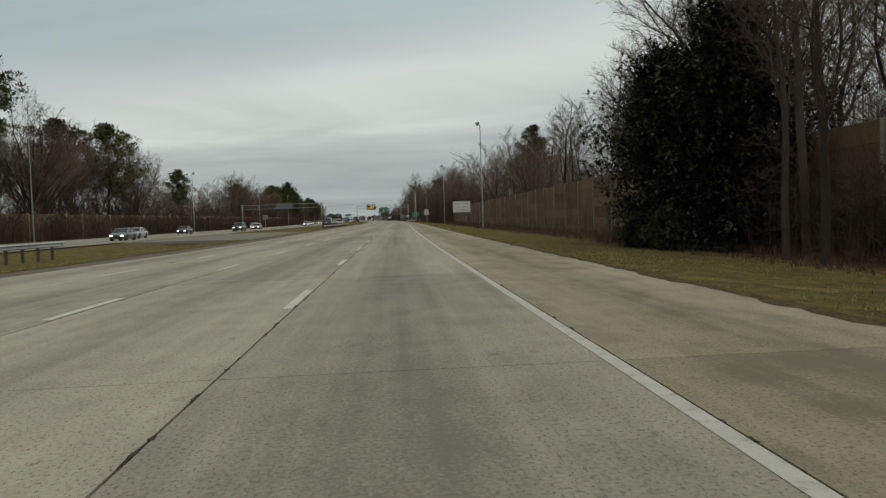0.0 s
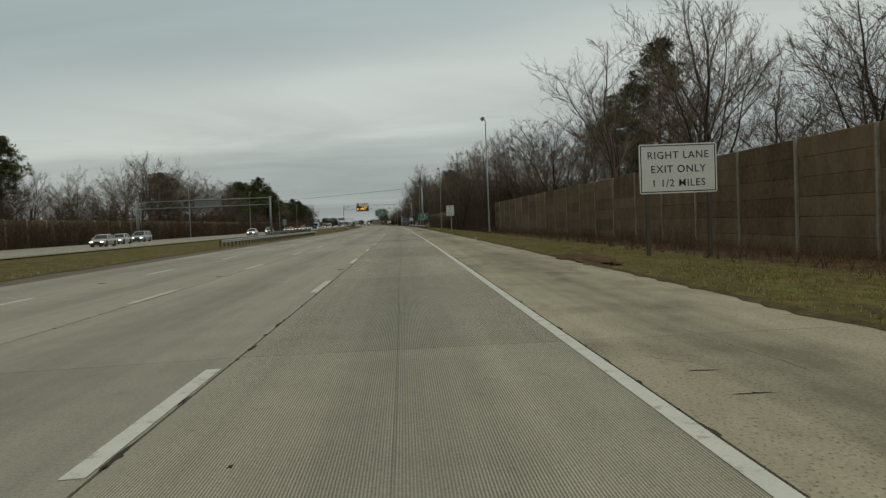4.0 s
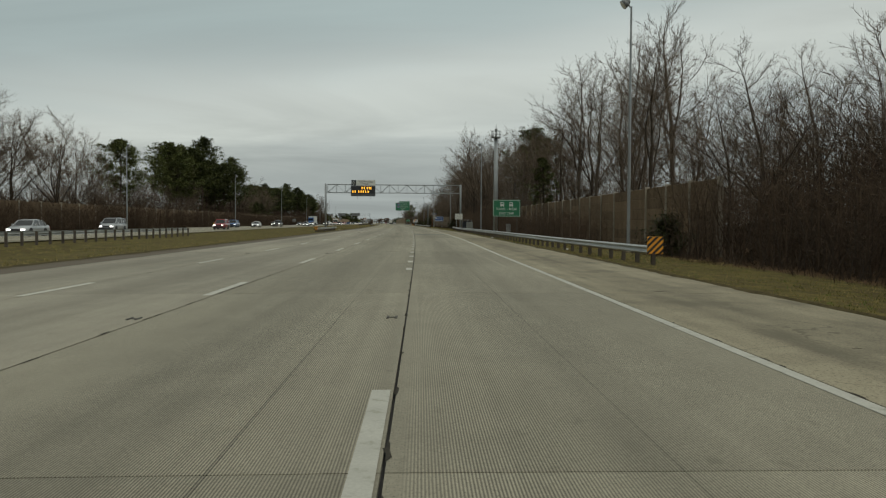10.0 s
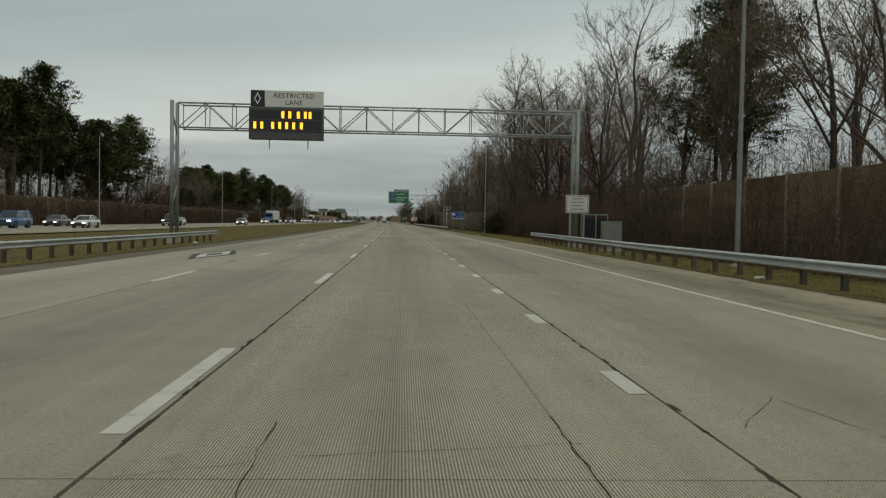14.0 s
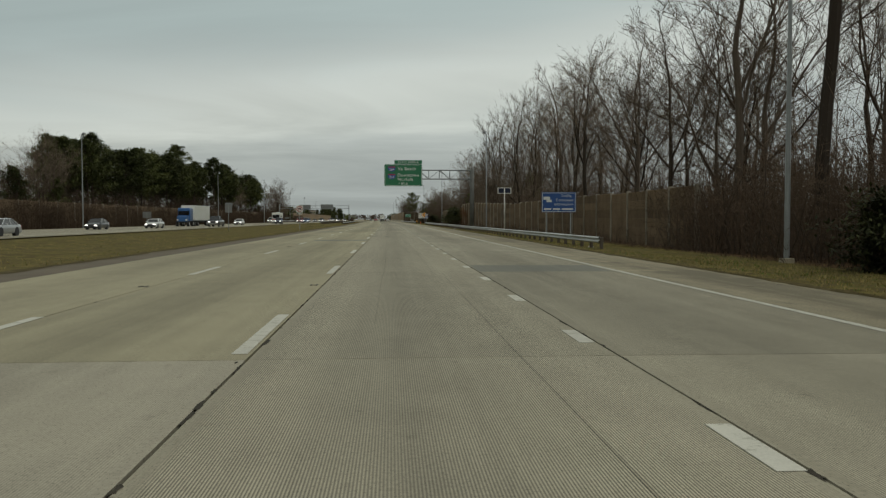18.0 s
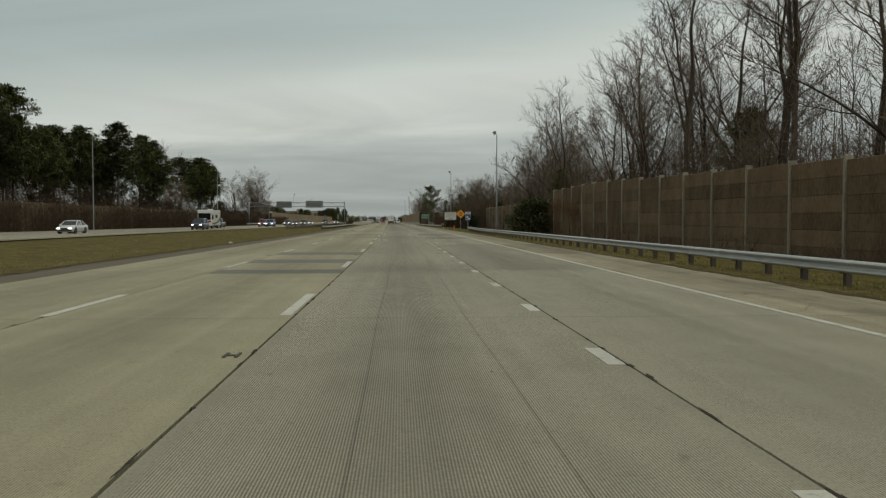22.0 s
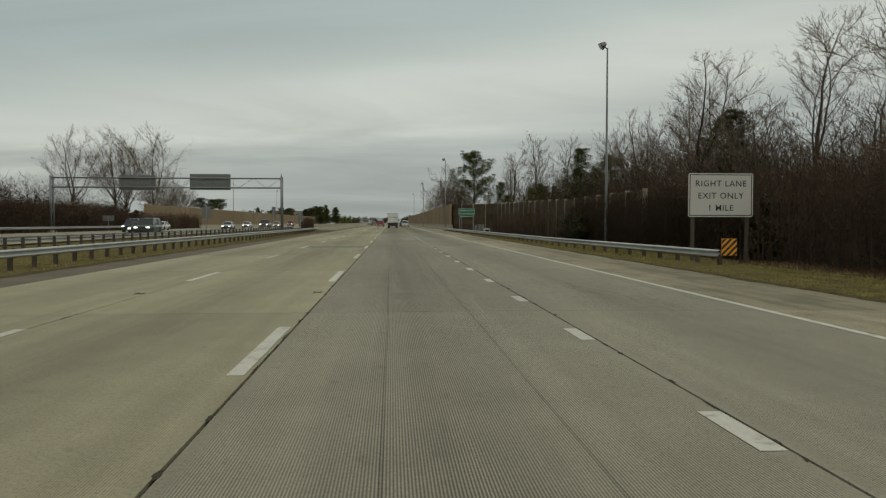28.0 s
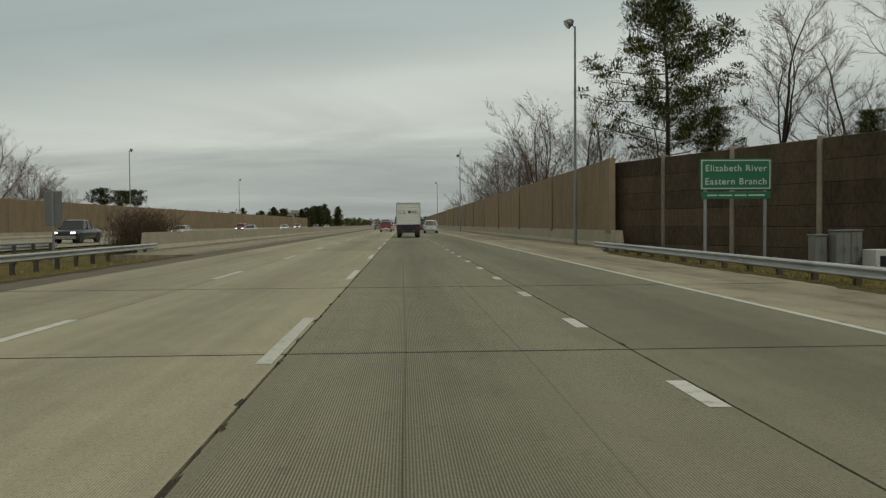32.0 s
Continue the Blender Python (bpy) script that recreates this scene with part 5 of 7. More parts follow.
text_mesh("lettering", "Norfolk", 0.68, M["white_ink"], p, -0.95, -0.036, 6.9, align='LEFT', spread=1.1)
text_mesh("lettering", "1 MILE", 0.46, M["white_ink"], p, -0.1, -0.036, 6.33, spread=1.1)
for z in (8.35, 7.2):
    sh = bmesh.new()
    pts = [(-0.55, 0.72), (0, 0.78), (0.55, 0.72), (0.6, 0.35), (0.42, 0.08), (0, -0.08), (-0.42, 0.08), (-0.6, 0.35)]
    sh.faces.new([sh.verts.new((-1.82 + x, -0.035, z + q)) for x, q in pts])
    sp = part("route_shield", sh, M["navy_ink"], p, "blue and red route shield")
    part("shield_band", boxed(-2.34, -1.3, -0.04, -0.036, z + 0.56, z + 0.71), M["red_ink"], sp)
    text_mesh("lettering", "264", 0.5, M["white_ink"], sp, -1.82, -0.04, z + 0.1)
tab = part("exit_tab", boxed(-1.4, 2.8, -0.03, 0.03, 9.46, 10.02, bev=0.02), M["sign_green"], bs, "green exit number tab")
text_mesh("lettering", "EXITS 284B-A", 0.47, M["white_ink"], tab, 0.7, -0.036, 9.57, spread=1.16)
for x in (-2.0, 0.0, 2.0):
    part("hanger", boxed(x - 0.06, x + 0.06, 0.035, 0.25, 6.2, 9.3 if x < -1 else 9.9), M["galv_dark"], bs)

# camera tower, cabinets, solar sign, cone, cable
tw = empty("camera_tower", on(11.3, 377.6), label="tall grey steel monopole with a railed top platform", category="tower")
part("pole", tubed((0, 0, -0.6), (0, 0, 13.2), 0.34, 0.24, 18), M["galv"], tw, smooth=True)
part("platform", tubed((0, 0, 13.1), (0, 0, 13.22), 0.62, 0.66, 16), M["galv_dark"], tw)
for k in range(8):
    a = 2 * math.pi * k / 8
    part("rail_post", tubed((0.64 * math.cos(a), 0.64 * math.sin(a), 13.2), (0.64 * math.cos(a), 0.64 * math.sin(a), 14.05), 0.025, 0.025, 6), M["galv_dark"], tw)
for z in (13.6, 14.05):
    for k in range(12):
        a, b = 2 * math.pi * k / 12, 2 * math.pi * (k + 1) / 12
        part("hand_rail", tubed((0.64 * math.cos(a), 0.64 * math.sin(a), z), (0.64 * math.cos(b), 0.64 * math.sin(b), z), 0.022, 0.022, 6), M["galv_dark"], tw)
part("camera_dome", tubed((0, 0, 13.9), (0, 0, 14.35), 0.16, 0.2, 12), M["cabinet"], tw, "pale camera housing")
part("mast", tubed((0, 0, 13.2), (0, 0, 15.0), 0.05, 0.03, 8), M["galv"], tw)


def control_cabinet(u, y, w, d, h, z0=-0.35):
    c = empty("control_cabinet", on(u, y, z0), label="grey metal roadside control cabinet on a concrete base", category="cabinet", group="roadside cabinets")
    part("base", boxed(-w / 2 - 0.08, w / 2 + 0.08, -d / 2 - 0.08, d / 2 + 0.08, -0.2, 0.15, bev=0.02), M["parapet"], c, "concrete base")
    part("body", boxed(-w / 2, w / 2, -d / 2, d / 2, 0.15, h, bev=0.02), M["cabinet"], c)
    part("roof", boxed(-w / 2 - 0.03, w / 2 + 0.03, -d / 2 - 0.03, d / 2 + 0.03, h, h + 0.06, bev=0.015), M["cabinet"], c)
    for s_ in (-1, 1):
        q = part("door", boxed(min(0.01 * s_, s_ * (w / 2 - 0.03)), max(0.01 * s_, s_ * (w / 2 - 0.03)), -d / 2 - 0.015, -d / 2, 0.2, h - 0.06), M["cabinet"], c)
        part("handle", boxed(0.05 * s_ - 0.02, 0.05 * s_ + 0.02, -d / 2 - 0.04, -d / 2 - 0.015, h * 0.5, h * 0.5 + 0.18), M["galv_dark"], q)
    return c


control_cabinet(11.4, 424, 1.2, 0.7, 1.85)
control_cabinet(13.4, 380.0, 0.6, 0.5, 1.55)
fence = empty("cabinet_fence", on(10.4, 427.6), label="grey steel frame fence round the gantry foot", category="fence")
for x in (-0.1, 0.9, 1.7):
    part("post", boxed(x - 0.03, x + 0.03, -0.03, 0.03, -0.5, 2.05), M["galv"], fence)
part("rail", boxed(-0.1, 1.7, -0.02, 0.02, 1.97, 2.03), M["galv"], fence)
part("screen", boxed(-0.07, 1.67, -0.008, 0.008, 0.15, 1.75), M["navy"], fence, "dark mesh infill")
so = empty("solar_flasher", on(11.7, 578), label="white panelled solar assembly on a pale pole", category="solar panel")
part("pole", tubed((0, 0, -0.6), (0, 0, 4.9), 0.06, 0.06, 10), M["sign_white"], so, smooth=True)
part("frame", boxed(-0.84, 0.84, -0.04, 0.04, 4.42, 5.15, bev=0.01), M["sign_white"], so)
for x in (-0.4, 0.4):
    part("panel", boxed(x - 0.33, x + 0.33, -0.05, -0.041, 4.5, 5.07), M["solar"], so, "dark panel face")
for k, (u, y, w, h) in enumerate(((14.05, 885, 0.42, 1.25), (14.6, 884.6, 0.5, 1.4), (15.15, 884.8, 0.42, 1.4))):
    control_cabinet(u - 2.2, y, w, 0.5, h, -0.4)
gen = empty("generator_box", on(13.55, 884, -0.45), label="beige metal equipment box with a dark grille", category="cabinet")
part("body", boxed(-0.5, 0.5, -0.4, 0.4, -0.1, 0.85, bev=0.03), M["trailer"], gen)
part("grille", boxed(-0.35, 0.35, -0.415, -0.4, 0.3, 0.65), M["trim"], gen)
co = empty("traffic_cone", on(8.6, 731), label="orange plastic traffic cone on the grass", category="cone")
part("foot", boxed(-0.19, 0.19, -0.19, 0.19, -0.14, -0.09, bev=0.01), M["cone"], co)
part("body", tubed((0, 0, -0.09), (0, 0, 0.55), 0.15, 0.03, 14), M["cone"], co, smooth=True)
cable_v, cable_f = [], []
for i in range(41):
    uc = -52 + 2.0 * i
    yc, zc = 236 + 0.2 * i, 6.8 + 0.069 * uc + 0.0003 * uc * uc
    cable_v += [(rx(240) + uc, yc + 0.018 * math.cos(w), zc + 0.018 * math.sin(w)) for w in (0.0, 1.571, 3.142, 4.712)]
    if i:
        cable_f += [(4 * i - 4 + k, 4 * i - 4 + (k + 1) % 4, 4 * i + (k + 1) % 4, 4 * i + k) for k in range(4)]
cable = tagged(raw("overhead_cable", cable_v, cable_f, M["cable"]), label="thin black cable slung across the motorway", category="cable")
for i, (x, y, z) in enumerate(((rx(240) - 52, 236, 4.02), (rx(240) + 28, 244, 8.97))):
    up = empty("utility_pole", pose(x, y, 0), label="tall brown timber pole carrying the cable", category="utility pole", group="utility poles")
    part("pole", tubed((0, 0, -0.8), (0, 0, z + 0.8), 0.16, 0.11, 10), M["post"], up, smooth=True)
    part("crossarm", boxed(-0.9, 0.9, -0.06, 0.06, z + 0.1, z + 0.24), M["post"], up)
# small signs by the opposite road, seen from behind
for u, y, w, z0, z1 in ((-23.6, 156, 1.0, 2.1, 3.0), (-24.2, 295, 0.9, 1.9, 3.3), (-49, 640, 1.6, 1.6, 2.8), (-25.3, 598, 1.0, 2.3, 3.7),
                        (-22.5, 838, 0.9, 1.8, 3.0), (-21.2, 880, 0.6, 2.1, 3.8), (-49.5, 886, 1.9, 1.5, 2.4), (-18.6, 895, 0.8, 1.4, 3.0)):
    b_ = empty("roadside_sign", on(u, y), label="grey back of a small road sign on one post", category="road sign", group="sign backs")
    part("panel", boxed(-w / 2, w / 2, -0.012, 0.012, z0, z1, bev=0.01), M["sign_back"], b_)
    part("post", boxed(-0.04, 0.04, -0.1, -0.02, -0.7, z1 - 0.1), M["galv"], b_)

# earth thrown up at the shoulder's edge, and scraps of litter
dp_ = bmesh.new()
bmesh.ops.create_icosphere(dp_, subdivisions=4, radius=1.0)
for v in dp_.verts:
    n_ = noise.noise(v.co * 2.3) * 0.35 + noise.noise(v.co * 7.0) * 0.18
    v.co = v.co * (1 + n_)
    v.co = Vector((v.co.x * 0.7, v.co.y * 3.2, v.co.z * 0.16))
dirt = tagged(link_bm("dirt_pile", dp_, M["litter"]), label="low ridge of dark turned earth beside the shoulder", category="dirt")
dirt.matrix_world = on(7.35, 130.5, -0.05)
rl = random.Random(31)
for u, y in ((8.3, 310), (7.4, 167.5), (9.2, 262), (7.6, 345), (6.9, 462), (7.8, 520), (7.2, 696), (8.6, 760), (6.7, 845), (-13.6, 420), (-13.2, 640), (7.5, 95), (7.9, 395), (6.6, 590)):
    bm = bmesh.new()
    bmesh.ops.create_icosphere(bm, subdivisions=2, radius=0.13)
    for v in bm.verts:
        v.co = Vector((v.co.x * rl.uniform(0.8, 1.5), v.co.y * rl.uniform(0.8, 1.4), v.co.z * 0.45 + 0.03 * rl.random()))
    o = tagged(link_bm("litter_scrap", bm, M["sign_white"]), label="crumpled pale scrap of litter on the verge", category="litter", group="litter")
    o.matrix_world = on(u, y, -0.03 if 0 < u < 7 else -0.08, rl.uniform(0, 180))

# a long low block far beyond the road
fb = empty("far_building", on(-150, 2000), label="long beige multi-storey building far beyond the woods", category="building")
part("wall", boxed(-38, 38, -10, 10, -1.5, 17.5, bev=0.2), M["far_wall"], fb)
part("roof", boxed(-38.6, 38.6, -10.6, 10.6, 17.5, 18.3), M["far_roof"], fb, "dark flat roof edge")
part("stair_tower", boxed(-8, 2, -10.8, 9, 17.5, 22.0, bev=0.2), M["far_wall"], fb)
for z in (2.0, 5.6, 9.2, 12.8):
    for k in range(9):
        x = -33 + 8.2 * k
        part("window", boxed(x - 2.9, x + 2.9, -10.12, -9.9, z, z + 1.8), M["glass"], fb)
# ---- trees ----
class Mesh:
    def __init__(self):
        self.v, self.f = [], []

    def seg(self, a, b, r0, r1, n):
        d = (b - a)
        if d.length < 1e-5:
            return
        d.normalize()
        s = d.cross(Vector((0.3, 0.2, 1)) if abs(d.z) < 0.95 else Vector((1, 0, 0))).normalized()
        t = d.cross(s)
        i = len(self.v)
        ring = [(math.cos(2 * math.pi * k / n), math.sin(2 * math.pi * k / n)) for k in range(n)]
        self.v += [tuple(a + (s * c + t * q) * r0) for c, q in ring]
        if r1 <= 0:
            self.v.append(tuple(b))
            self.f += [(i + k, i + (k + 1) % n, i + n) for k in range(n)]
        else:
            self.v += [tuple(b + (s * c + t * q) * r1) for c, q in ring]
            self.f += [(i + k, i + (k + 1) % n, i + n + (k + 1) % n, i + n + k) for k in range(n)]

    def sliver(self, a, b, w):
        """The finest twig: one narrow spike."""
        d = b - a
        s = d.cross(Vector((d.y + 0.3, d.z - 0.2, d.x + 0.1)))
        if s.length < 1e-6:
            return
        s = s.normalized() * w
        i = len(self.v)
        self.v += [tuple(a - s), tuple(a + s), tuple(b)]
        self.f.append((i, i + 1, i + 2))

    def leaf(self, c, d, s, w):
        """A folded leaf: two triangles along d with a lifted rib."""
        i = len(self.v)
        up = Vector((0, 0, 1))
        side = d.cross(up)
        side = side.normalized() if side.length > 1e-3 else Vector((1, 0, 0))
        self.v += [tuple(c), tuple(c + d * s * 0.5 + side * w), tuple(c + d * s), tuple(c + d * s * 0.5 - side * w)]
        self.f += [(i, i + 1, i + 2), (i, i + 2, i + 3)]


def rand_dir(r, base, spread):
    v = Vector((r.gauss(0, 1), r.gauss(0, 1), r.gauss(0, 1))).normalized()
    return (base + v * spread).normalized()


def branch(mesh, r, a, d, length, rad, segs, n, lift, wob, tip=0.4):
    """A bent tapering limb. Gives the points along it."""
    pts = [a]
    for k in range(segs):
        d = (rand_dir(r, d, wob) + Vector((0, 0, lift))).normalized()
        b = pts[-1] + d * (length / segs)
        f0, f1 = 1 - (1 - tip) * k / segs, 1 - (1 - tip) * (k + 1) / segs
        mesh.seg(pts[-1], b, rad * f0, rad * f1, n)
        pts.append(b)
    return pts, d


def at(pts, k):
    x = k * (len(pts) - 1)
    i = min(int(x), len(pts) - 2)
    return pts[i].lerp(pts[i + 1], x - i), (pts[i + 1] - pts[i]).normalized()


def bare_tree(seed, height, spread, leaders, twig_n, low=0.35, fine=True, stems=1):
    """A slender trunk that forks into rising leaders; limbs, branches and twigs fill a hazy crown. With several
    stems the leaders fan out from the ground."""
    r = random.Random(seed)
    tr, tw = Mesh(), Mesh()
    r0 = height * 0.0085 + 0.04
    up = Vector((0, 0, 1))
    if stems == 1:
        pts, d = branch(tr, r, Vector((0, 0, -0.6)), Vector((r.uniform(-0.06, 0.06), r.uniform(-0.06, 0.06), 1)), height * (low + 0.1) + 0.6, r0 * 1.15, 6, 8, 0.10, 0.07, 0.72)
    arms = []
    for i in range(leaders):
        a = 2.4 * i + r.uniform(-0.5, 0.5)
        out = spread * r.uniform(0.55, 1.0) if i else spread * 0.12
        dd = (Vector((math.cos(a), math.sin(a), 0)) * out + up).normalized()
        if stems == 1:
            p, _ = at(pts, 0.62 + 0.36 * (i - 0.5) / leaders if i else 1.0)
            ln = height * (1 - low) * (r.uniform(0.74, 0.95) if i else 0.85)
            q, _ = branch(tr, r, p, dd, ln, r0 * (0.52 if i else 0.7), 8, 6, 0.06, 0.17, 0.12)
        else:
            p = Vector((math.cos(a) * 0.35, math.sin(a) * 0.35, -0.6))
            ln = height * r.uniform(0.8, 1.05)
            q, _ = branch(tr, r, p, dd, ln, r0 * 0.62, 9, 6, 0.03, 0.10, 0.12)
        arms.append((q, ln))
    limbs = []
    nl = 9 if fine else 7
    for q, ln in arms:
        for j in range(nl):
            k = (0.12 if stems == 1 else 0.3) + (0.84 if stems == 1 else 0.66) * (j + r.random()) / nl
            p, d = at(q, k)
            a = 2.4 * j + r.uniform(-0.6, 0.6)
            dd = (Vector((math.cos(a), math.sin(a), 0)) * r.uniform(0.75, 1.3) + d * 0.8).normalized()
            l1 = ln * (0.56 - 0.36 * k) * r.uniform(0.75, 1.25)
            q1, _ = branch(tr, r, p, dd, l1, r0 * (0.24 - 0.15 * k), 5, 4, 0.10, 0.18, 0.2)
            limbs.append((q1, l1))
        limbs.append((q[4:], ln * 0.26))
    for j in range(4 if stems == 1 else 0):
        p, d = at(pts, r.uniform(0.4, 0.95))
        q1, _ = branch(tr, r, p, rand_dir(r, Vector((0, 0, 0.6)), 1.0), height * 0.13, 0.03, 4, 4, 0.08, 0.25, 0.3)
        limbs.append((q1, height * 0.12))
    n2 = 7 if fine else 6
    for q, ln in limbs:
        for j in range(n2):
            k = 0.15 + 0.84 * (j + r.random()) / n2
            p, d = at(q, k)
            dd = rand_dir(r, d, 0.75)
            dd.z = dd.z * 0.7 + 0.25
            dd.normalize()
            l2 = (0.5 + ln * 0.42) * (1.15 - 0.5 * k) * r.uniform(0.7, 1.1)
            mid = p + dd * l2 * 0.5
            end = mid + rand_dir(r, (dd + up * 0.15).normalized(), 0.3) * l2 * 0.55
            tw.seg(p, mid, 0.020, 0.012, 3)
            tw.sliver(mid, end, 0.012)
            q2 = [p, mid, end]
            for m in range(twig_n):
                p2, d2 = at(q2, 0.08 + 0.9 * (m + r.random()) / twig_n)
                d3 = rand_dir(r, d2, 0.8)
                d3.z += 0.15
                d3.normalize()
                l3 = l2 * r.uniform(0.32, 0.6)
                e = p2 + d3 * l3
                tw.sliver(p2, e, 0.010)
                for _ in range(3 if fine else 2):
                    f = p2.lerp(e, r.uniform(0.15, 0.9))
                    tw.sliver(f, f + (rand_dir(r, d3, 0.75) + up * 0.12).normalized() * l3 * r.uniform(0.35, 0.7), 0.008 if fine else 0.012)
    top = max(v[2] for v in tw.v)
    for me in (tr, tw):
        me.v = [(x, y, z * height * 1.04 / top if z > 0 else z) for x, y, z in me.v]
    return tr, tw


def pine_tree(seed, height, bare, wide, clumps, tufts=40, size=0.3, wd=0.055):
    """A straight trunk with tiers of limbs, each carrying rounded, flattened pads of needle tufts."""
    r = random.Random(seed)
    tr, cr = Mesh(), Mesh()
    pts, d = branch(tr, r, Vector((0, 0, -0.5)), Vector((0, 0, 1)), height, height * 0.011 + 0.06, 9, 7, 0.1, 0.05, 0.2)
    for i in range(clumps):
        q_ = (i + r.random()) / clumps
        k = bare + (1 - bare) * q_
        p, d = at(pts, min(0.995, k))
        a = 2.4 * i + r.uniform(-0.5, 0.5)
        dome = max(0.14, 1 - abs((q_ - 0.34) / 0.70) ** 2.2) * r.uniform(0.7, 1.12)
        ln = wide * dome * (1.0 if i % 3 else 0.55)
        dd = Vector((math.cos(a), math.sin(a), r.uniform(-0.05, 0.4))).normalized()
        q, _ = branch(tr, r, p, dd, ln, 0.05, 3, 3, 0.08, 0.15, 0.3)
        for j in range(4):
            c, _ = at(q, 0.42 + 0.58 * (j + r.random()) / 4)
            c = c + Vector((r.gauss(0, 0.3), r.gauss(0, 0.3), r.gauss(0.15, 0.15)))
            pad = r.uniform(0.5, 0.9) * (0.6 + 0.08 * wide)
            for _ in range(tufts):
                v = Vector((r.gauss(0, 1), r.gauss(0, 1), r.gauss(0.25, 0.9))).normalized()
                f = pad * r.random() ** 0.45
                cr.leaf(c + Vector((v.x, v.y, v.z * 0.55)) * f, rand_dir(r, v, 0.5), size * r.uniform(0.6, 1.2), wd)
    return tr, cr


def broadleaf(seed, height, wide, n):
    """A dense evergreen with leaves to the ground."""
    r = random.Random(seed)
    tr, cr = Mesh(), Mesh()
    pts, d = branch(tr, r, Vector((0, 0, -0.6)), Vector((0, 0, 1)), height * 0.9, 0.2, 8, 7, 0.1, 0.06, 0.2)
    for i in range(n):
        k = 0.08 + 0.90 * (i + r.random()) / n
        p, d = at(pts, k)
        a = 2.4 * i + r.uniform(-0.6, 0.6)
        ln = wide * (math.sin(math.pi * (0.10 + 0.86 * k)) ** 0.85) * r.uniform(0.5, 1.18)
        dd = Vector((math.cos(a), math.sin(a), r.uniform(-0.1, 0.55))).normalized()
        q, _ = branch(tr, r, p, dd, ln, 0.045, 3, 4, 0.05, 0.2, 0.3)
        for j in range(8):
            c, _ = at(q, 0.3 + 0.69 * (j + r.random()) / 8)
            c = c + Vector((r.gauss(0, 0.2), r.gauss(0, 0.2), r.gauss(0, 0.2)))
            for _ in range(15):
                v = Vector((r.gauss(0, 1), r.gauss(0, 1), r.gauss(-0.1, 0.7))).normalized()
                cr.leaf(c + v * r.uniform(0, 0.42), v, r.uniform(0.18, 0.36), 0.075)
    return tr, cr


def shrub_mesh(seed, h, w, stems):
    r = random.Random(seed)
    st, tw = Mesh(), Mesh()
    for i in range(stems):
        a = Vector((r.gauss(0, w * 0.35), r.gauss(0, w * 0.35), -0.7))
        d = Vector((r.gauss(0, 0.25), r.gauss(0, 0.25), 1)).normalized()
        ln = h * r.uniform(0.55, 1.1) + 0.6
        q, _ = branch(st, r, a, d, ln, 0.022, 4, 3, 0.03, 0.22, 0.25)
        for j in range(11):
            p, d2 = at(q, 0.18 + 0.8 * (j + r.random()) / 11)
            d3 = rand_dir(r, d2, 0.95)
            l3 = r.uniform(0.35, 1.0) * h * 0.22
            e = p + d3 * l3
            tw.seg(p, e, 0.010, 0.0, 3)
            for _ in range(3):
                f = p.lerp(e, r.uniform(0.2, 0.9))
                tw.sliver(f, f + rand_dir(r, d3, 1.0) * l3 * 0.6, 0.009)
    return st, tw


def tree_thing(name, meshes, names, mats, label, category, group):
    t = empty(name, label=label, category=category, group=group)
    for me, nm, mt in zip(meshes, names, mats):
        o = raw(nm, me.v, me.f, M[mt], t)
        if nm in ("crown", "stem"):
            o["kind"] = "stuff"
    return t


BARE = "tall leafless deciduous tree with grey-brown bark and fine twigs"
bare = [tree_thing("bare_tree", bare_tree(11 + k, h, s, f, n, lo), ("trunk", "crown"), ("bark", "twig"), BARE, "tree", "leafless trees")
        for k, (h, s, f, n, lo) in enumerate(((19, 0.8, 4, 6, 0.32), (21, 0.6, 4, 6, 0.40), (17, 1.1, 5, 6, 0.28), (20, 0.5, 3, 7, 0.44), (16, 0.95, 5, 6, 0.26), (22, 0.45, 3, 7, 0.42)))]
far_bare = [tree_thing("bare_tree", bare_tree(31 + k, h, s, f, n, lo, False), ("trunk", "crown"), ("bark", "twig"), BARE, "tree", "leafless trees")
            for k, (h, s, f, n, lo) in enumerate(((18, 0.9, 6, 8, 0.22), (20, 0.75, 6, 8, 0.28), (15, 1.1, 7, 8, 0.2)))]
fan_tree = [tree_thing("bare_tree", bare_tree(41 + k, h, s, f, 5, 0.1, True, 9), ("stem", "crown"), ("bark", "twig"), "leafless many-stemmed tree fanning out from the ground", "tree", "leafless trees")
            for k, (h, s, f) in enumerate(((11.5, 0.34, 9), (10, 0.5, 7)))]
PINE = "tall dark green pine with a bare lower trunk"
pines = [tree_thing("pine_tree", pine_tree(51 + k, h, b, w, c, *((120, 0.32, 0.05) if k in (5, 6) else (46, 0.5, 0.10))), ("trunk", "crown"), ("bark", "needle"), PINE, "tree", "pines")
         for k, (h, b, w, c) in enumerate(((18, 0.48, 4.4, 54), (21, 0.52, 5.0, 56), (15, 0.4, 4.0, 50), (17, 0.15, 4.6, 66), (18, 0.40, 6.8, 70), (18, 0.40, 6.4, 58), (17, 0.2, 4.2, 40), (17, 0.66, 6.0, 46)))]
shrubs = [tree_thing("shrub", shrub_mesh(71 + k, h, w, n), ("stem", "crown"), ("bark", "brush"), "tangled leafless brown shrub in the undergrowth", "shrub", "undergrowth")
          for k, (h, w, n) in enumerate(((3.2, 2.6, 22), (4.8, 3.0, 24), (2.2, 2.4, 20), (6.0, 3.2, 26)))]
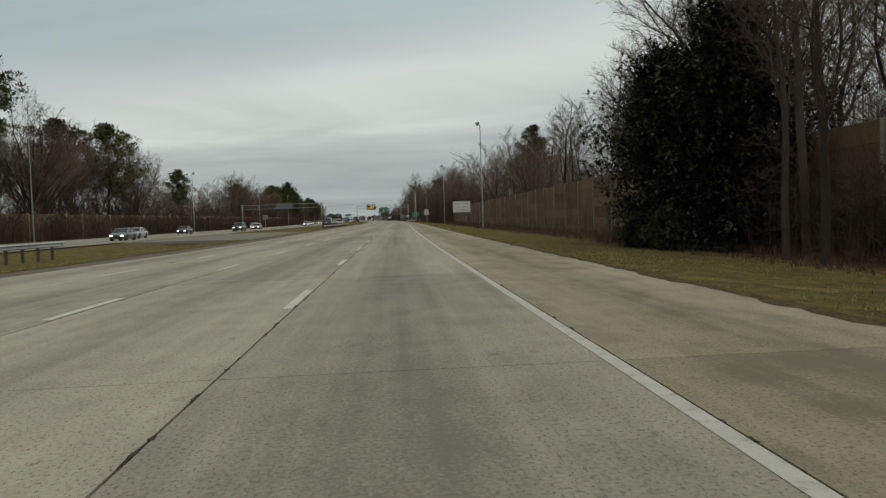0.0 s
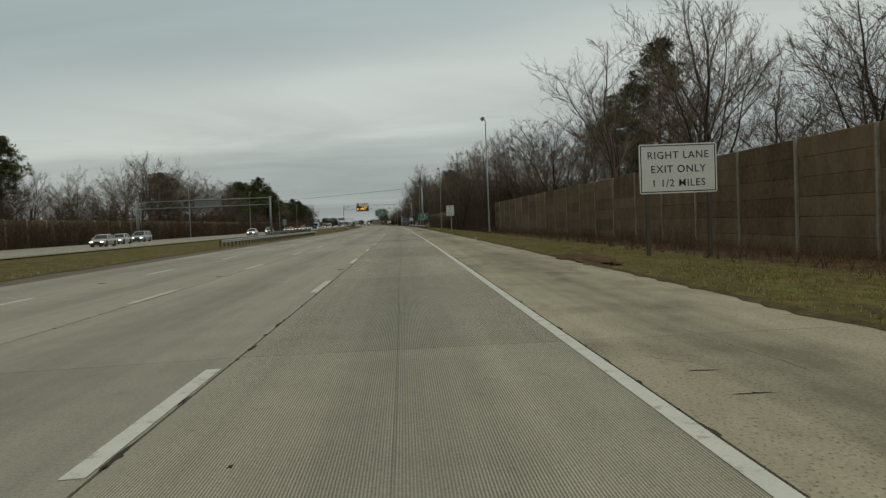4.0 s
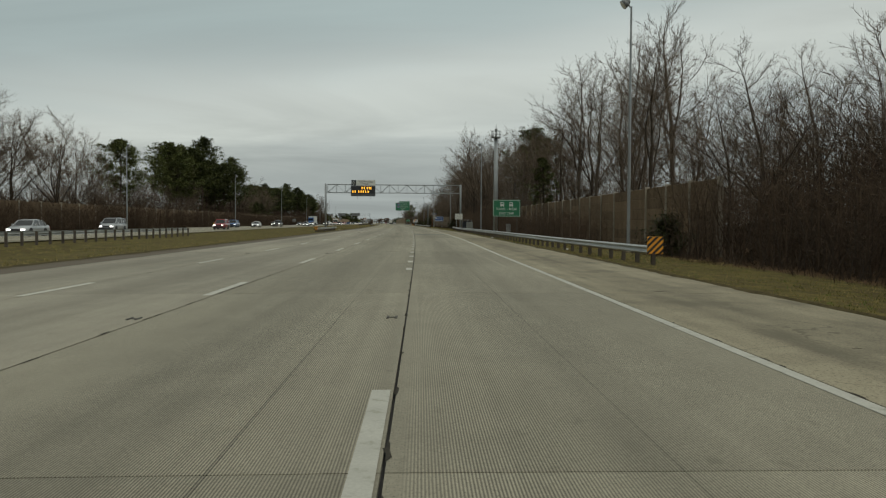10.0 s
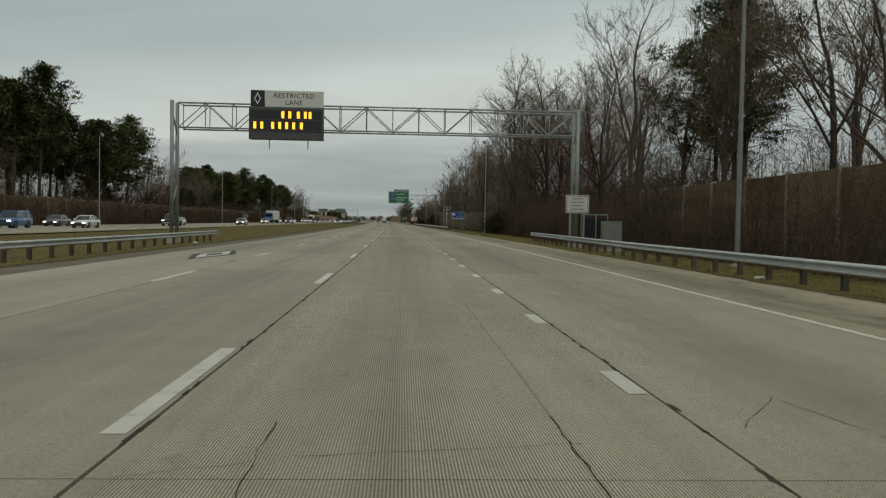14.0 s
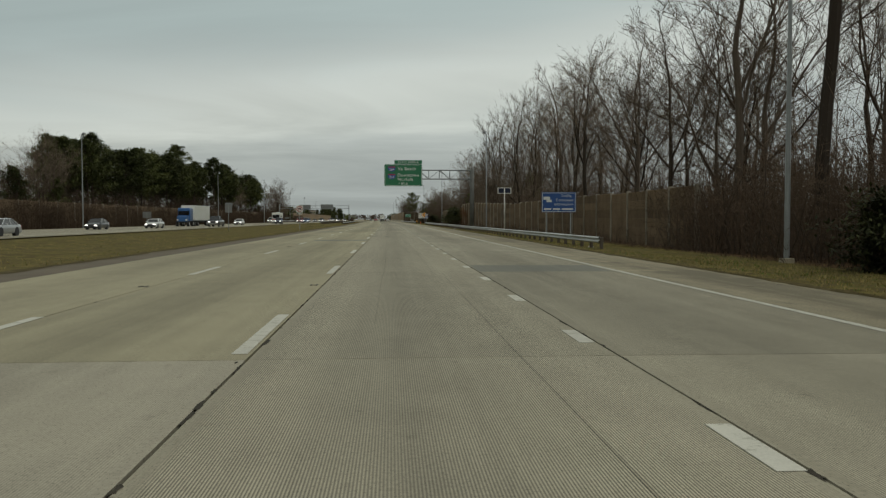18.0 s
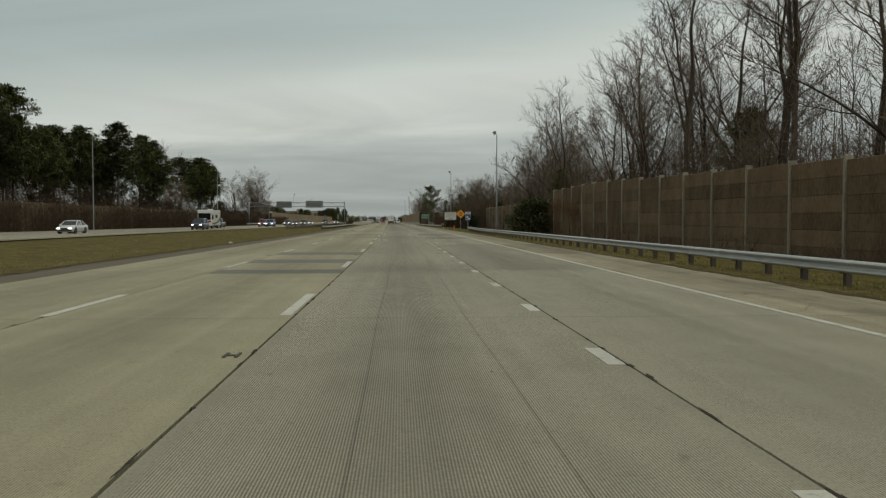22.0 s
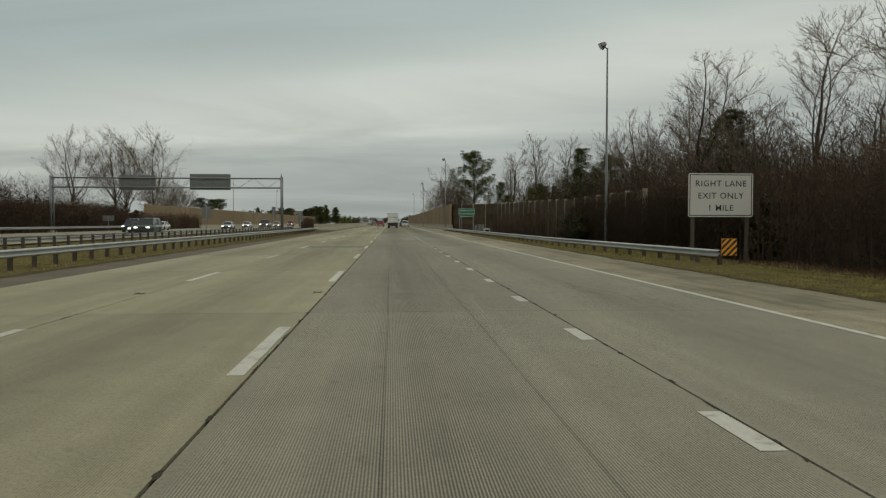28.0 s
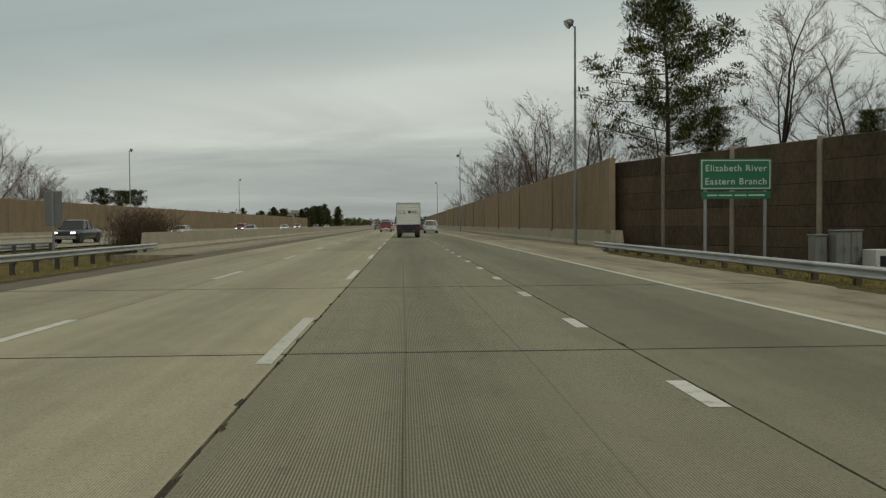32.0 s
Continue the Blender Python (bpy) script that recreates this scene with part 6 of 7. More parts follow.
ever = [tree_thing("evergreen_tree", broadleaf(91, 11.0, 4.0, 190), ("trunk", "crown"), ("bark", "leaf"), "dense dark broadleaf evergreen with leaves to the ground", "tree", "broadleaf evergreens"),
        tree_thing("evergreen_bush", broadleaf(92, 4.6, 2.8, 60), ("trunk", "crown"), ("bark", "leaf"), "rounded dark evergreen bush in front of the wall", "bush", "evergreen bushes")]
FIRST = {}


def plant(kinds, r, u, y, z=-0.5, lo=0.85, hi=1.15, pick=None):
    t = kinds[pick if pick is not None else r.randrange(len(kinds))]
    m = pose(rx(y) + u, y, z, 0, 0, r.uniform(0, 360)) @ Matrix.Diagonal((*[r.uniform(lo, hi)] * 3, 1))
    if id(t) not in FIRST:
        FIRST[id(t)] = True
        t.matrix_world = m
        return t
    c = copy_thing(t, m)
    c.matrix_world = m
    return c


r = random.Random(5)
# woods beyond the verge on the right; the wall stands in front where there is one
def right_size(y):
    """Growth of the woods on the right, against trees of about 19 m."""
    return float(np.interp(y, [0, 70, 82, 130, 145, 215, 225, 246, 255, 330, 350, 358, 470, 482, 528, 538, 598, 610, 664, 680, 705, 745, 757, 800, 808, 830, 840],
                           [1.15, 1.05, 0.7, 0.66, 0.8, 0.82, 0.92, 0.92, 0.64, 0.66, 1.0, 1.0, 0.98, 1.25, 1.25, 1.05, 1.0, 1.12, 1.1, 0.9, 0.8, 0.78, 0.6, 0.6, 0.7, 0.66, 0.55]))


y = -14.0
while y < 905:
    gap = 244 < y < 308 or 440 < y < 527 or 757 < y < 806
    near = 16.8 if gap else 19.8
    size = right_size(y)
    if y > 806:
        near = 20
    plant(bare, r, near + r.uniform(0, 6), y + r.uniform(-2, 2), lo=0.85 * size, hi=1.2 * size)
    if y < 806 and r.random() < (0.8 if y > 745 else 0.6):
        plant(bare, r, near + 7 + r.uniform(0, 9), y + r.uniform(-2, 2), lo=0.95 * size, hi=1.25 * size)
    y += r.uniform(6.4, 9.4) if y < 806 else r.uniform(5, 8)
for u, y, s in ((44, 868, 1.15), (40, 880, 0.85), (47, 856, 0.9), (36, 846, 0.72), (42, 894, 0.8), (38, 902, 0.75), (33, 862, 0.7), (19, 488, 1.1), (22, 493, 1.15), (20, 500, 1.05), (25, 487, 1.15), (18.5, 276, 0.82), (21, 284, 0.88), (24, 277, 0.88), (24, 730, 1.12), (27, 722, 1.08), (29, 738, 1.02), (22.5, 714, 0.95)):
    plant(bare, r, u, y, lo=s, hi=s, pick=2 if s > 1 else None)
for k in range(9):
    plant(bare, r, 19.6 + r.uniform(0, 10), 22 + 8.0 * k, lo=0.75, hi=1.0, pick=r.choice((1, 3, 5)))
for u, y, k, s in ((44, 250, 5, 1.4), (40, 244, 5, 1.1), (27.7, 444, 5, 1.25), (29, 452, 5, 1.2), (20, 388, 6, 0.7), (37, 215, 6, 1.5),
                   (13.9, 907, 5, 0.86), (20.5, 916, 6, 0.6), (20, 843, 6, 0.62), (24, 846, 5, 0.55), (17.2, 857, 6, 0.42), (19, 872, 6, 0.42), (22.5, 880, 6, 0.46), (26, 888, 6, 0.48), (18.5, 893, 6, 0.4), (17.5, 796, 6, 0.5), (26, 872, 5, 0.55), (30, 660, 2, 0.8),
                   (19.5, 690, 6, 0.5)):
    plant(pines, r, u, y, lo=s, hi=s, pick=k)
for u, y, s in ((14.9, 38.5, 1.0), (16.4, 34.5, 1.12), (17.0, 43.0, 1.0), (22.5, 64, 0.7), (24, 70, 0.8), (20.5, 757, 0.6), (21, 718, 0.58), (20.4, 721.5, 0.5)):
    plant(ever, r, u, y, lo=s, hi=s, pick=0)
for u, y, s in ((12.7, 36.5, 0.4), (13.2, 34.0, 0.45), (15.2, 33.5, 0.8)):
    plant(ever, r, u, y, lo=s, hi=s, pick=1)
for u, y, s, k in ((14.6, 26.2, 0.6, 3), (14.4, 23.4, 0.58, 5), (16.8, 29.0, 0.72, 1)):
    plant(bare, r, u, y, lo=s, hi=s, pick=k)
for k in range(13):
    plant(bare, r, 20 + r.uniform(0, 14), 26 + 4.0 * k, lo=0.7, hi=1.0, pick=r.choice((0, 1, 3, 5)))
for u, y, s in ((14.4, 500, 0.85), (13.9, 505, 0.7), (15.6, 684.5, 1.1), (14.6, 688, 1.1), (15.6, 691.5, 1.2), (14.9, 694.5, 1.0), (15.9, 697.5, 0.8), (13.5, 748, 0.8), (15.0, 756, 0.7), (16.5, 790, 0.8), (14.8, 312, 0.6), (14.9, 821.5, 0.75), (14.4, 817, 0.7), (14.6, 825.5, 0.6)):
    plant(ever, r, u, y, lo=s, hi=s, pick=1)
for u, y, s, k in ((12.8, 250.5, 1.0, 0), (16.5, 262, 0.95, 1), (17.5, 280, 0.9, 0), (20.5, 774, 1.1, 0), (19, 794, 1.0, 1), (21, 640, 0.9, 1), (22, 655, 0.85, 0), (20.5, 668, 0.8, 1), (21, 684, 0.75, 0), (22, 700, 0.8, 1), (24, 838, 0.8, 1)):
    plant(fan_tree, r, u, y, lo=s, hi=s, pick=k)
# undergrowth on the right
y = 12.0
while y < 880:
    gap = 244 < y < 308 or 425 < y < 530 or 755 < y < 812
    if gap:
        edge = 16.2 if y > 700 else 14.6
        plant(shrubs, r, edge + r.uniform(0, 1.5), y + r.uniform(-1, 1), lo=0.8, hi=1.1)
        plant(shrubs, r, edge + r.uniform(2, 6), y + r.uniform(-1, 1), lo=0.9, hi=1.3)
        y += 3.4
    else:
        deep = 815 < y or 340 < y < 425
        plant(shrubs, r, r.uniform(14.0, 15.0), y, lo=0.5 if not deep else 0.6, hi=0.75 if not deep else 0.95, pick=None if deep else 2)
        y += r.uniform(7, 13) if not deep else r.uniform(3.0, 4.2)
# woods beyond the opposite road
def left_top(y):
    """Height of the tree tops there."""
    return float(np.interp(y, [60, 90, 135, 150, 205, 222, 250, 285, 305, 370, 380, 415, 422, 490, 500, 570, 580, 600, 625, 640, 800, 815, 900],
                           [15, 26, 25, 23, 23, 15, 14, 13, 18, 18, 22.5, 22.5, 11, 11, 22.5, 21, 17, 15, 14, 17.5, 19, 12, 11]))


y = 40.0
while y < 900:
    top = left_top(y)
    pine_wood = 112 < y < 136 or 178 < y < 186 or 498 < y < 572 or 636 < y < 795
    if pine_wood:
        s = top / 17.5
        plant(pines, r, -r.uniform(60, 66), y, lo=s * 0.9, hi=s * 1.05, pick=r.choice((0, 1, 4)))
        plant(pines, r, -r.uniform(67, 74), y + 3, lo=s, hi=s * 1.1, pick=r.choice((3, 4)))
        y += r.uniform(7, 10)
    else:
        s = top / 17.0
        plant(far_bare, r, -r.uniform(58, 66), y, lo=s * 0.85, hi=s * 1.05)
        if r.random() < (0.9 if y < 205 or 375 < y < 420 else 0.45):
            plant(far_bare, r, -r.uniform(66, 74), y + 2, lo=s * 0.9, hi=s * 1.1)
        y += r.uniform(5, 7) if y < 205 else r.uniform(8, 11) if y < 800 else r.uniform(12, 16)
for u, y, s, k in ((-62.1, 242, 1.0, 0), (-61, 786, 1.02, 4), (-64, 795, 1.0, 3), (-61, 838, 1.16, 4), (-64, 848, 1.12, 4), (-60, 862, 0.5, 3), (-60, 480, 1.05, 4), (-57.5, 826, 1.0, 4), (-66, 834, 1.15, 4), (-59, 845, 1.05, 0), (-63, 335, 1.0, 4), (-62, 441, 1.05, 4), (-63, 600, 0.62, 3), (-62, 612, 0.6, 3), (-58, 586, 0.5, 3), (-58.5, 592, 0.56, 3), (-58, 605, 0.55, 3), (-57.5, 618, 0.5, 3)):
    plant(pines, r, u, y, lo=s, hi=s, pick=k)
for u, y, s in ((-63, 905, 1.0), (-56.8, 912, 1.05), (-58.5, 924, 0.95), (-62, 934, 1.05), (-57.5, 941, 0.8), (-61, 962, 0.8), (-60, 950, 1.3), (-66, 985, 0.9), (-70, 992, 0.85), (-67, 999, 0.9), (-70, 1008, 0.7), (-69, 1020, 0.5), (-72, 1015, 0.5)):
    plant(far_bare, r, u, y, lo=s, hi=s)
for u, y in ((-70, 1040), (-64, 1046), (-66.5, 1043)):
    plant(pines, r, u, y, lo=0.54, hi=0.6, pick=7)
for k in range(14):
    plant(pines, r, -r.uniform(75, 125), 1345 + 6 * k, lo=0.45, hi=0.6, pick=r.choice((3, 4)))
for k in range(26):
    plant(pines, r, -r.uniform(42, 100), 1345 + 4 * k, lo=0.6, hi=0.85, pick=r.choice((3, 4)))
for u, y, s in ((12.5, 946, 0.8), (15, 955, 0.75), (13, 966, 0.85), (17, 975, 0.8), (13.5, 988, 0.8), (16, 1002, 0.85), (13, 1015, 0.7)):
    plant(far_bare, r, u, y, lo=s, hi=s)
for u, y, s in ((11.4, 914, 0.62), (11.9, 921, 0.55), (19, 925, 0.6), (22, 909, 0.8), (25, 901, 0.85), (28, 912, 0.9), (31, 904, 0.85), (24, 926, 0.7)):
    plant(bare, r, u, y, lo=s, hi=s)
for k in range(16):
    plant(far_bare, r, 14 + r.uniform(0, 20), 945 + 20 * k, lo=0.5, hi=0.7)


def twig_belt(name, y0, y1, u0, u1, h, n, seed, label, low=0.1, mat="twig", rad=2.2, size=1.0, count=70):
    """A deep thicket: thin stems with fans of twigs, joined into one piece."""
    rr = random.Random(seed)
    me = Mesh()
    for _ in range(n):
        y, u = rr.uniform(y0, y1), rr.uniform(u0, u1)
        hh = h(y) if callable(h) else h
        top = hh * rr.uniform(0.7, 1.1)
        base = Vector((rx(y) + u, y, -0.7))
        lean = Vector((rr.gauss(0, 0.05), rr.gauss(0, 0.05), 1))
        me.seg(base, base + lean * top * 0.9, 0.03 * size + top * 0.005, 0.01, 3)
        for _ in range(count):
            k = low + (1 - low) * rr.random()
            c = base + lean * (k * top) + Vector((rr.gauss(0, rad * 0.3), rr.gauss(0, rad * 0.3), 0))
            v = Vector((rr.gauss(0, 0.8), rr.gauss(0, 0.8), rr.gauss(0.6, 0.5))).normalized()
            me.sliver(c, c + v * rr.uniform(0.5, 1.4) * size, 0.016 * size)
    o = raw(name, me.v, me.f, M[mat])
    return tagged(o, label=label, category="trees", kind="stuff")


def far_wood(name, side, y0, y1, u0, u1, h, n, seed, label, big=1.0):
    """A belt of far crowns made of many small twig and leaf clumps."""
    rr = random.Random(seed)
    me = Mesh()
    for _ in range(n):
        y = rr.uniform(y0, y1)
        u = rr.uniform(u0, u1)
        crown = h * (0.7 + 0.35 * noise.noise((y * 0.03, u * 0.05, seed)))
        rad = rr.uniform(2.0, 4.0) * big
        base = Vector((rx(y) + u, y, -0.8))
        me.seg(base, base + Vector((0, 0, crown * 0.7)), 0.16, 0.06, 3)
        for _ in range(46):
            k = rr.random()
            w = rad * (0.35 + 0.65 * math.sin(math.pi * min(1.0, k * 0.9 + 0.1))) * 0.5
            c = base + Vector((rr.gauss(0, w), rr.gauss(0, w), crown * (0.05 + 0.9 * k)))
            v = Vector((rr.gauss(0, 1), rr.gauss(0, 1), rr.gauss(0.4, 0.7))).normalized()
            me.leaf(c, v, rr.uniform(1.2, 2.2) * big, rr.uniform(0.35, 0.7) * big)
    o = raw(name, me.v, me.f, M["needle"] if seed % 2 else M["brush"])
    return tagged(o, label=label, category="trees", kind="stuff")


FAR = "distant band of dark woodland on the horizon"
far_wood("far_woodland", 1, 1280, 1900, -260, -75, 13, 420, 3, FAR)
far_wood("far_woodland", 1, 1260, 1900, 22, 140, 11, 420, 4, FAR)
far_wood("far_woodland", 1, 1900, 2700, -420, -60, 15, 420, 5, FAR, 1.6)
far_wood("far_woodland", 1, 1900, 2700, 24, 320, 15, 380, 7, FAR, 1.6)
far_wood("far_woodland", 1, 2930, 2996, -900, 900, 20, 620, 8, FAR, 2.6)
far_wood("far_woodland", 1, 1000, 1300, -190, -85, 8, 420, 6, FAR)
DEEP = "deep leafless woodland behind the roadside trees"
twig_belt("woodland_backdrop", -10, 760, 29, 62, lambda y: 14.5 * right_size(y), 900, 8, DEEP, 0.15, "twig", 3.2, 2.0, 95)
twig_belt("woodland_backdrop", 20, 95, 24, 48, 12, 210, 31, DEEP, 0.1, "twig", 3.0, 1.7, 110)
twig_belt("woodland_backdrop", 610, 712, 20, 33, 9.5, 300, 32, DEEP, 0.15, "twig", 2.4, 1.2, 90)
twig_belt("woodland_backdrop", 760, 905, 30, 60, 10, 420, 9, DEEP, 0.1, "twig", 3.0, 1.7, 110)
twig_belt("woodland_backdrop", 0, 905, -108, -76, lambda y: left_top(y) * 0.8, 1000, 10, "deep leafless woodland behind the opposite road", 0.12, "twig", 3.5, 2.2, 110)
UNDER = "dark tangled understorey inside the woods"
twig_belt("understorey", -10, 760, 24, 44, 6.5, 1700, 21, UNDER, 0.0, "brush", 2.6, 1.8, 80)
twig_belt("understorey", 243, 312, 19, 34, 8.5, 520, 22, UNDER, 0.0, "brush", 2.2, 1.5, 70)
twig_belt("understorey", 437, 529, 18, 30, 7, 420, 23, UNDER, 0.0, "brush", 2.2, 1.5, 70)
twig_belt("understorey", 752, 830, 18.5, 34, 6.5, 520, 24, UNDER, 0.0, "brush", 2.2, 1.4, 80)
TANGLE = "dense brown tangle of leafless undergrowth"
twig_belt("undergrowth", 244, 312, 15.0, 24, 4.8, 640, 12, TANGLE, 0.03, "brush", 1.4, 0.9, 60)
twig_belt("undergrowth", 430, 528, 14.6, 18.5, 4.2, 560, 13, TANGLE, 0.03, "brush", 1.4, 0.9, 60)
twig_belt("undergrowth", 755, 822, 15.2, 22, 4.4, 620, 14, TANGLE, 0.03, "brush", 1.4, 0.9, 65)
twig_belt("undergrowth", 843, 876, 14.2, 15.3, 3.3, 260, 15, TANGLE, 0.0, "brush", 0.9, 0.5, 100)
twig_belt("understorey", 806, 905, 18.5, 32, 7.6, 460, 29, UNDER, 0.1, "brush", 2.4, 1.3, 80)
twig_belt("undergrowth", 788, 824, 14.0, 15.3, 4.0, 420, 26, TANGLE, 0.0, "brush", 1.0, 0.6, 110)
twig_belt("undergrowth", 335, 425, 14.4, 16.9, 3.0, 260, 16, TANGLE, 0.03, "brush", 1.0, 0.8, 55)
twig_belt("undergrowth", -10, 250, 14.8, 18.2, 0.5, 1100, 17, TANGLE, 0.0, "leaf_fall", 0.9, 0.32, 50)
# brush grown tall here to darken the wall in place of the trees' shade
twig_belt("undergrowth", 12, 46, 15.9, 18.2, 3.4, 300, 18, TANGLE, 0.03, "brush", 1.4, 0.8, 60)
twig_belt("undergrowth", 0, 820, -54.6, -52.2, 4.6, 1500, 19, TANGLE, 0.0, "brush", 2.0, 1.4, 90)
twig_belt("undergrowth", 892, 936, -46.9, -45.8, 3.4, 260, 30, TANGLE, 0.0, "brush", 1.2, 0.8, 90)
twig_belt("undergrowth", 820, 903, -54.3, -51.5, 4.6, 520, 20, TANGLE, 0.0, "brush", 2.0, 1.5, 120)
twig_belt("undergrowth", 904, 912, -19.6, -17.3, 2.7, 90, 27, TANGLE, 0.0, "brush", 1.2, 0.8, 70)
twig_belt("wall_vine", 667, 681, 15.9, 16.35, 4.6, 26, 28, "rust-brown leafless vine hanging over the noise wall", 0.72, "vine", 0.8, 0.6, 70)
twig_belt("undergrowth", 0, 900, -64, -56, 8.0, 1100, 25, TANGLE, 0.0, "brush", 2.4, 1.8, 60)


# ---- grass and weeds on the verges ----
def blades(name, n, urange, seed, mat, hmin, hmax, label, yr=(-12, 900)):
    rr = random.Random(seed)
    me = Mesh()
    for _ in range(n):
        y = rr.uniform(*yr)
        a, b = urange(y)
        u = a + (b - a) * rr.random() ** 1.2
        z = float(np.interp(u, [q for q, _ in ground_section(y)], [w for _, w in ground_section(y)]))
        c = Vector((rx(y) + u, y, z - 0.02))
        for _ in range(4):
            v = Vector((rr.gauss(0, 0.5), rr.gauss(0, 0.5), 1)).normalized()
            s = rr.uniform(hmin, hmax)
            k = len(me.v)
            side = Vector((rr.gauss(0, 1), rr.gauss(0, 1), 0)).normalized() * 0.011
            q = c + Vector((rr.gauss(0, 0.05), rr.gauss(0, 0.05), 0))
            me.v += [tuple(q - side), tuple(q + side), tuple(q + v * s)]
            me.f.append((k, k + 1, k + 2))
    o = raw(name, me.v, me.f, M[mat])
    return tagged(o, label=label, category="grass", kind="stuff")


blades("verge_grass", 105000, lambda y: (right_edge(y) - 0.05, 14.2), 1, "blade", 0.03, 0.11, "short yellowed winter grass along the shoulder")
blades("median_grass", 22000, lambda y: (-12.4, opp(y) + 0.3), 2, "blade", 0.05, 0.16, "short yellowed winter grass in the median")
blades("verge_weeds", 6000, lambda y: (right_edge(y) + 0.3, 12.0), 3, "weed", 0.04, 0.12, "scattered green weeds in the verge")
blades("dry_stalks", 7000, lambda y: (12.5, 18.0), 6, "brush", 0.2, 0.8, "tall dry stalks at the wood's edge")
# ---- vehicles ----
PAINTS = {}


def paint(name, col, rough=0.28):
    if name not in PAINTS:
        m = material("car_paint_" + name, col, rough, 0.15, noise_scale=1.0, vary=0.06, fine=8, bump=0)
        m.node_tree.nodes["Principled BSDF"].inputs["Coat Weight"].default_value = 0.6
        PAINTS[name] = m
    return PAINTS[name]


def loft(sections, closed=True):
    """sections: lists of points of the same length, joined in order and capped."""
    bm = bmesh.new()
    rings = [[bm.verts.new(p) for p in s] for s in sections]
    n = len(rings[0])
    for a, b in zip(rings, rings[1:]):
        for i in range(n if closed else n - 1):
            bm.faces.new((a[i], a[(i + 1) % n], b[(i + 1) % n], b[i]))
    bm.faces.new(rings[0][::-1])
    bm.faces.new(rings[-1])
    bmesh.ops.recalc_face_normals(bm, faces=bm.faces[:])
    return bm


def body_ring(y, w, z0, z1, inset=0.06, tuck=0.08):
    """A rounded cross-section of a car's body at y."""
    h = w / 2
    return [(-h + tuck, y, z0), (-h, y, z0 + 0.16), (-h - 0.005, y, (z0 + z1) * 0.55), (-h + inset * 0.4, y, z1 - 0.08), (-h + inset * 1.8, y, z1),
            (h - inset * 1.8, y, z1), (h - inset * 0.4, y, z1 - 0.08), (h + 0.005, y, (z0 + z1) * 0.55), (h, y, z0 + 0.16), (h - tuck, y, z0)]


KINDS = {
    # length, width, clearance, deck height, roof, wheel radius, hood end, screen top, rear screen top, rear deck start, front axle, rear axle
    "sedan": dict(L=4.7, W=1.8, c=0.2, d=0.92, roof=1.44, wr=0.32, hood=1.25, st=1.95, rt=3.35, rd=4.0, fa=0.9, ra=3.65, nose=0.68, tail=0.95),
    "suv": dict(L=4.8, W=1.9, c=0.25, d=1.08, roof=1.78, wr=0.37, hood=1.25, st=1.8, rt=4.45, rd=4.72, fa=0.9, ra=3.75, nose=0.88, tail=1.1),
    "van": dict(L=5.0, W=1.95, c=0.2, d=1.05, roof=1.76, wr=0.34, hood=0.9, st=1.7, rt=4.7, rd=4.95, fa=0.95, ra=3.95, nose=0.8, tail=1.05),
    "pickup": dict(L=5.7, W=2.0, c=0.32, d=1.15, roof=1.9, wr=0.40, hood=1.45, st=2.0, rt=3.2, rd=3.55, fa=1.0, ra=4.55, nose=0.98, tail=1.15),
}


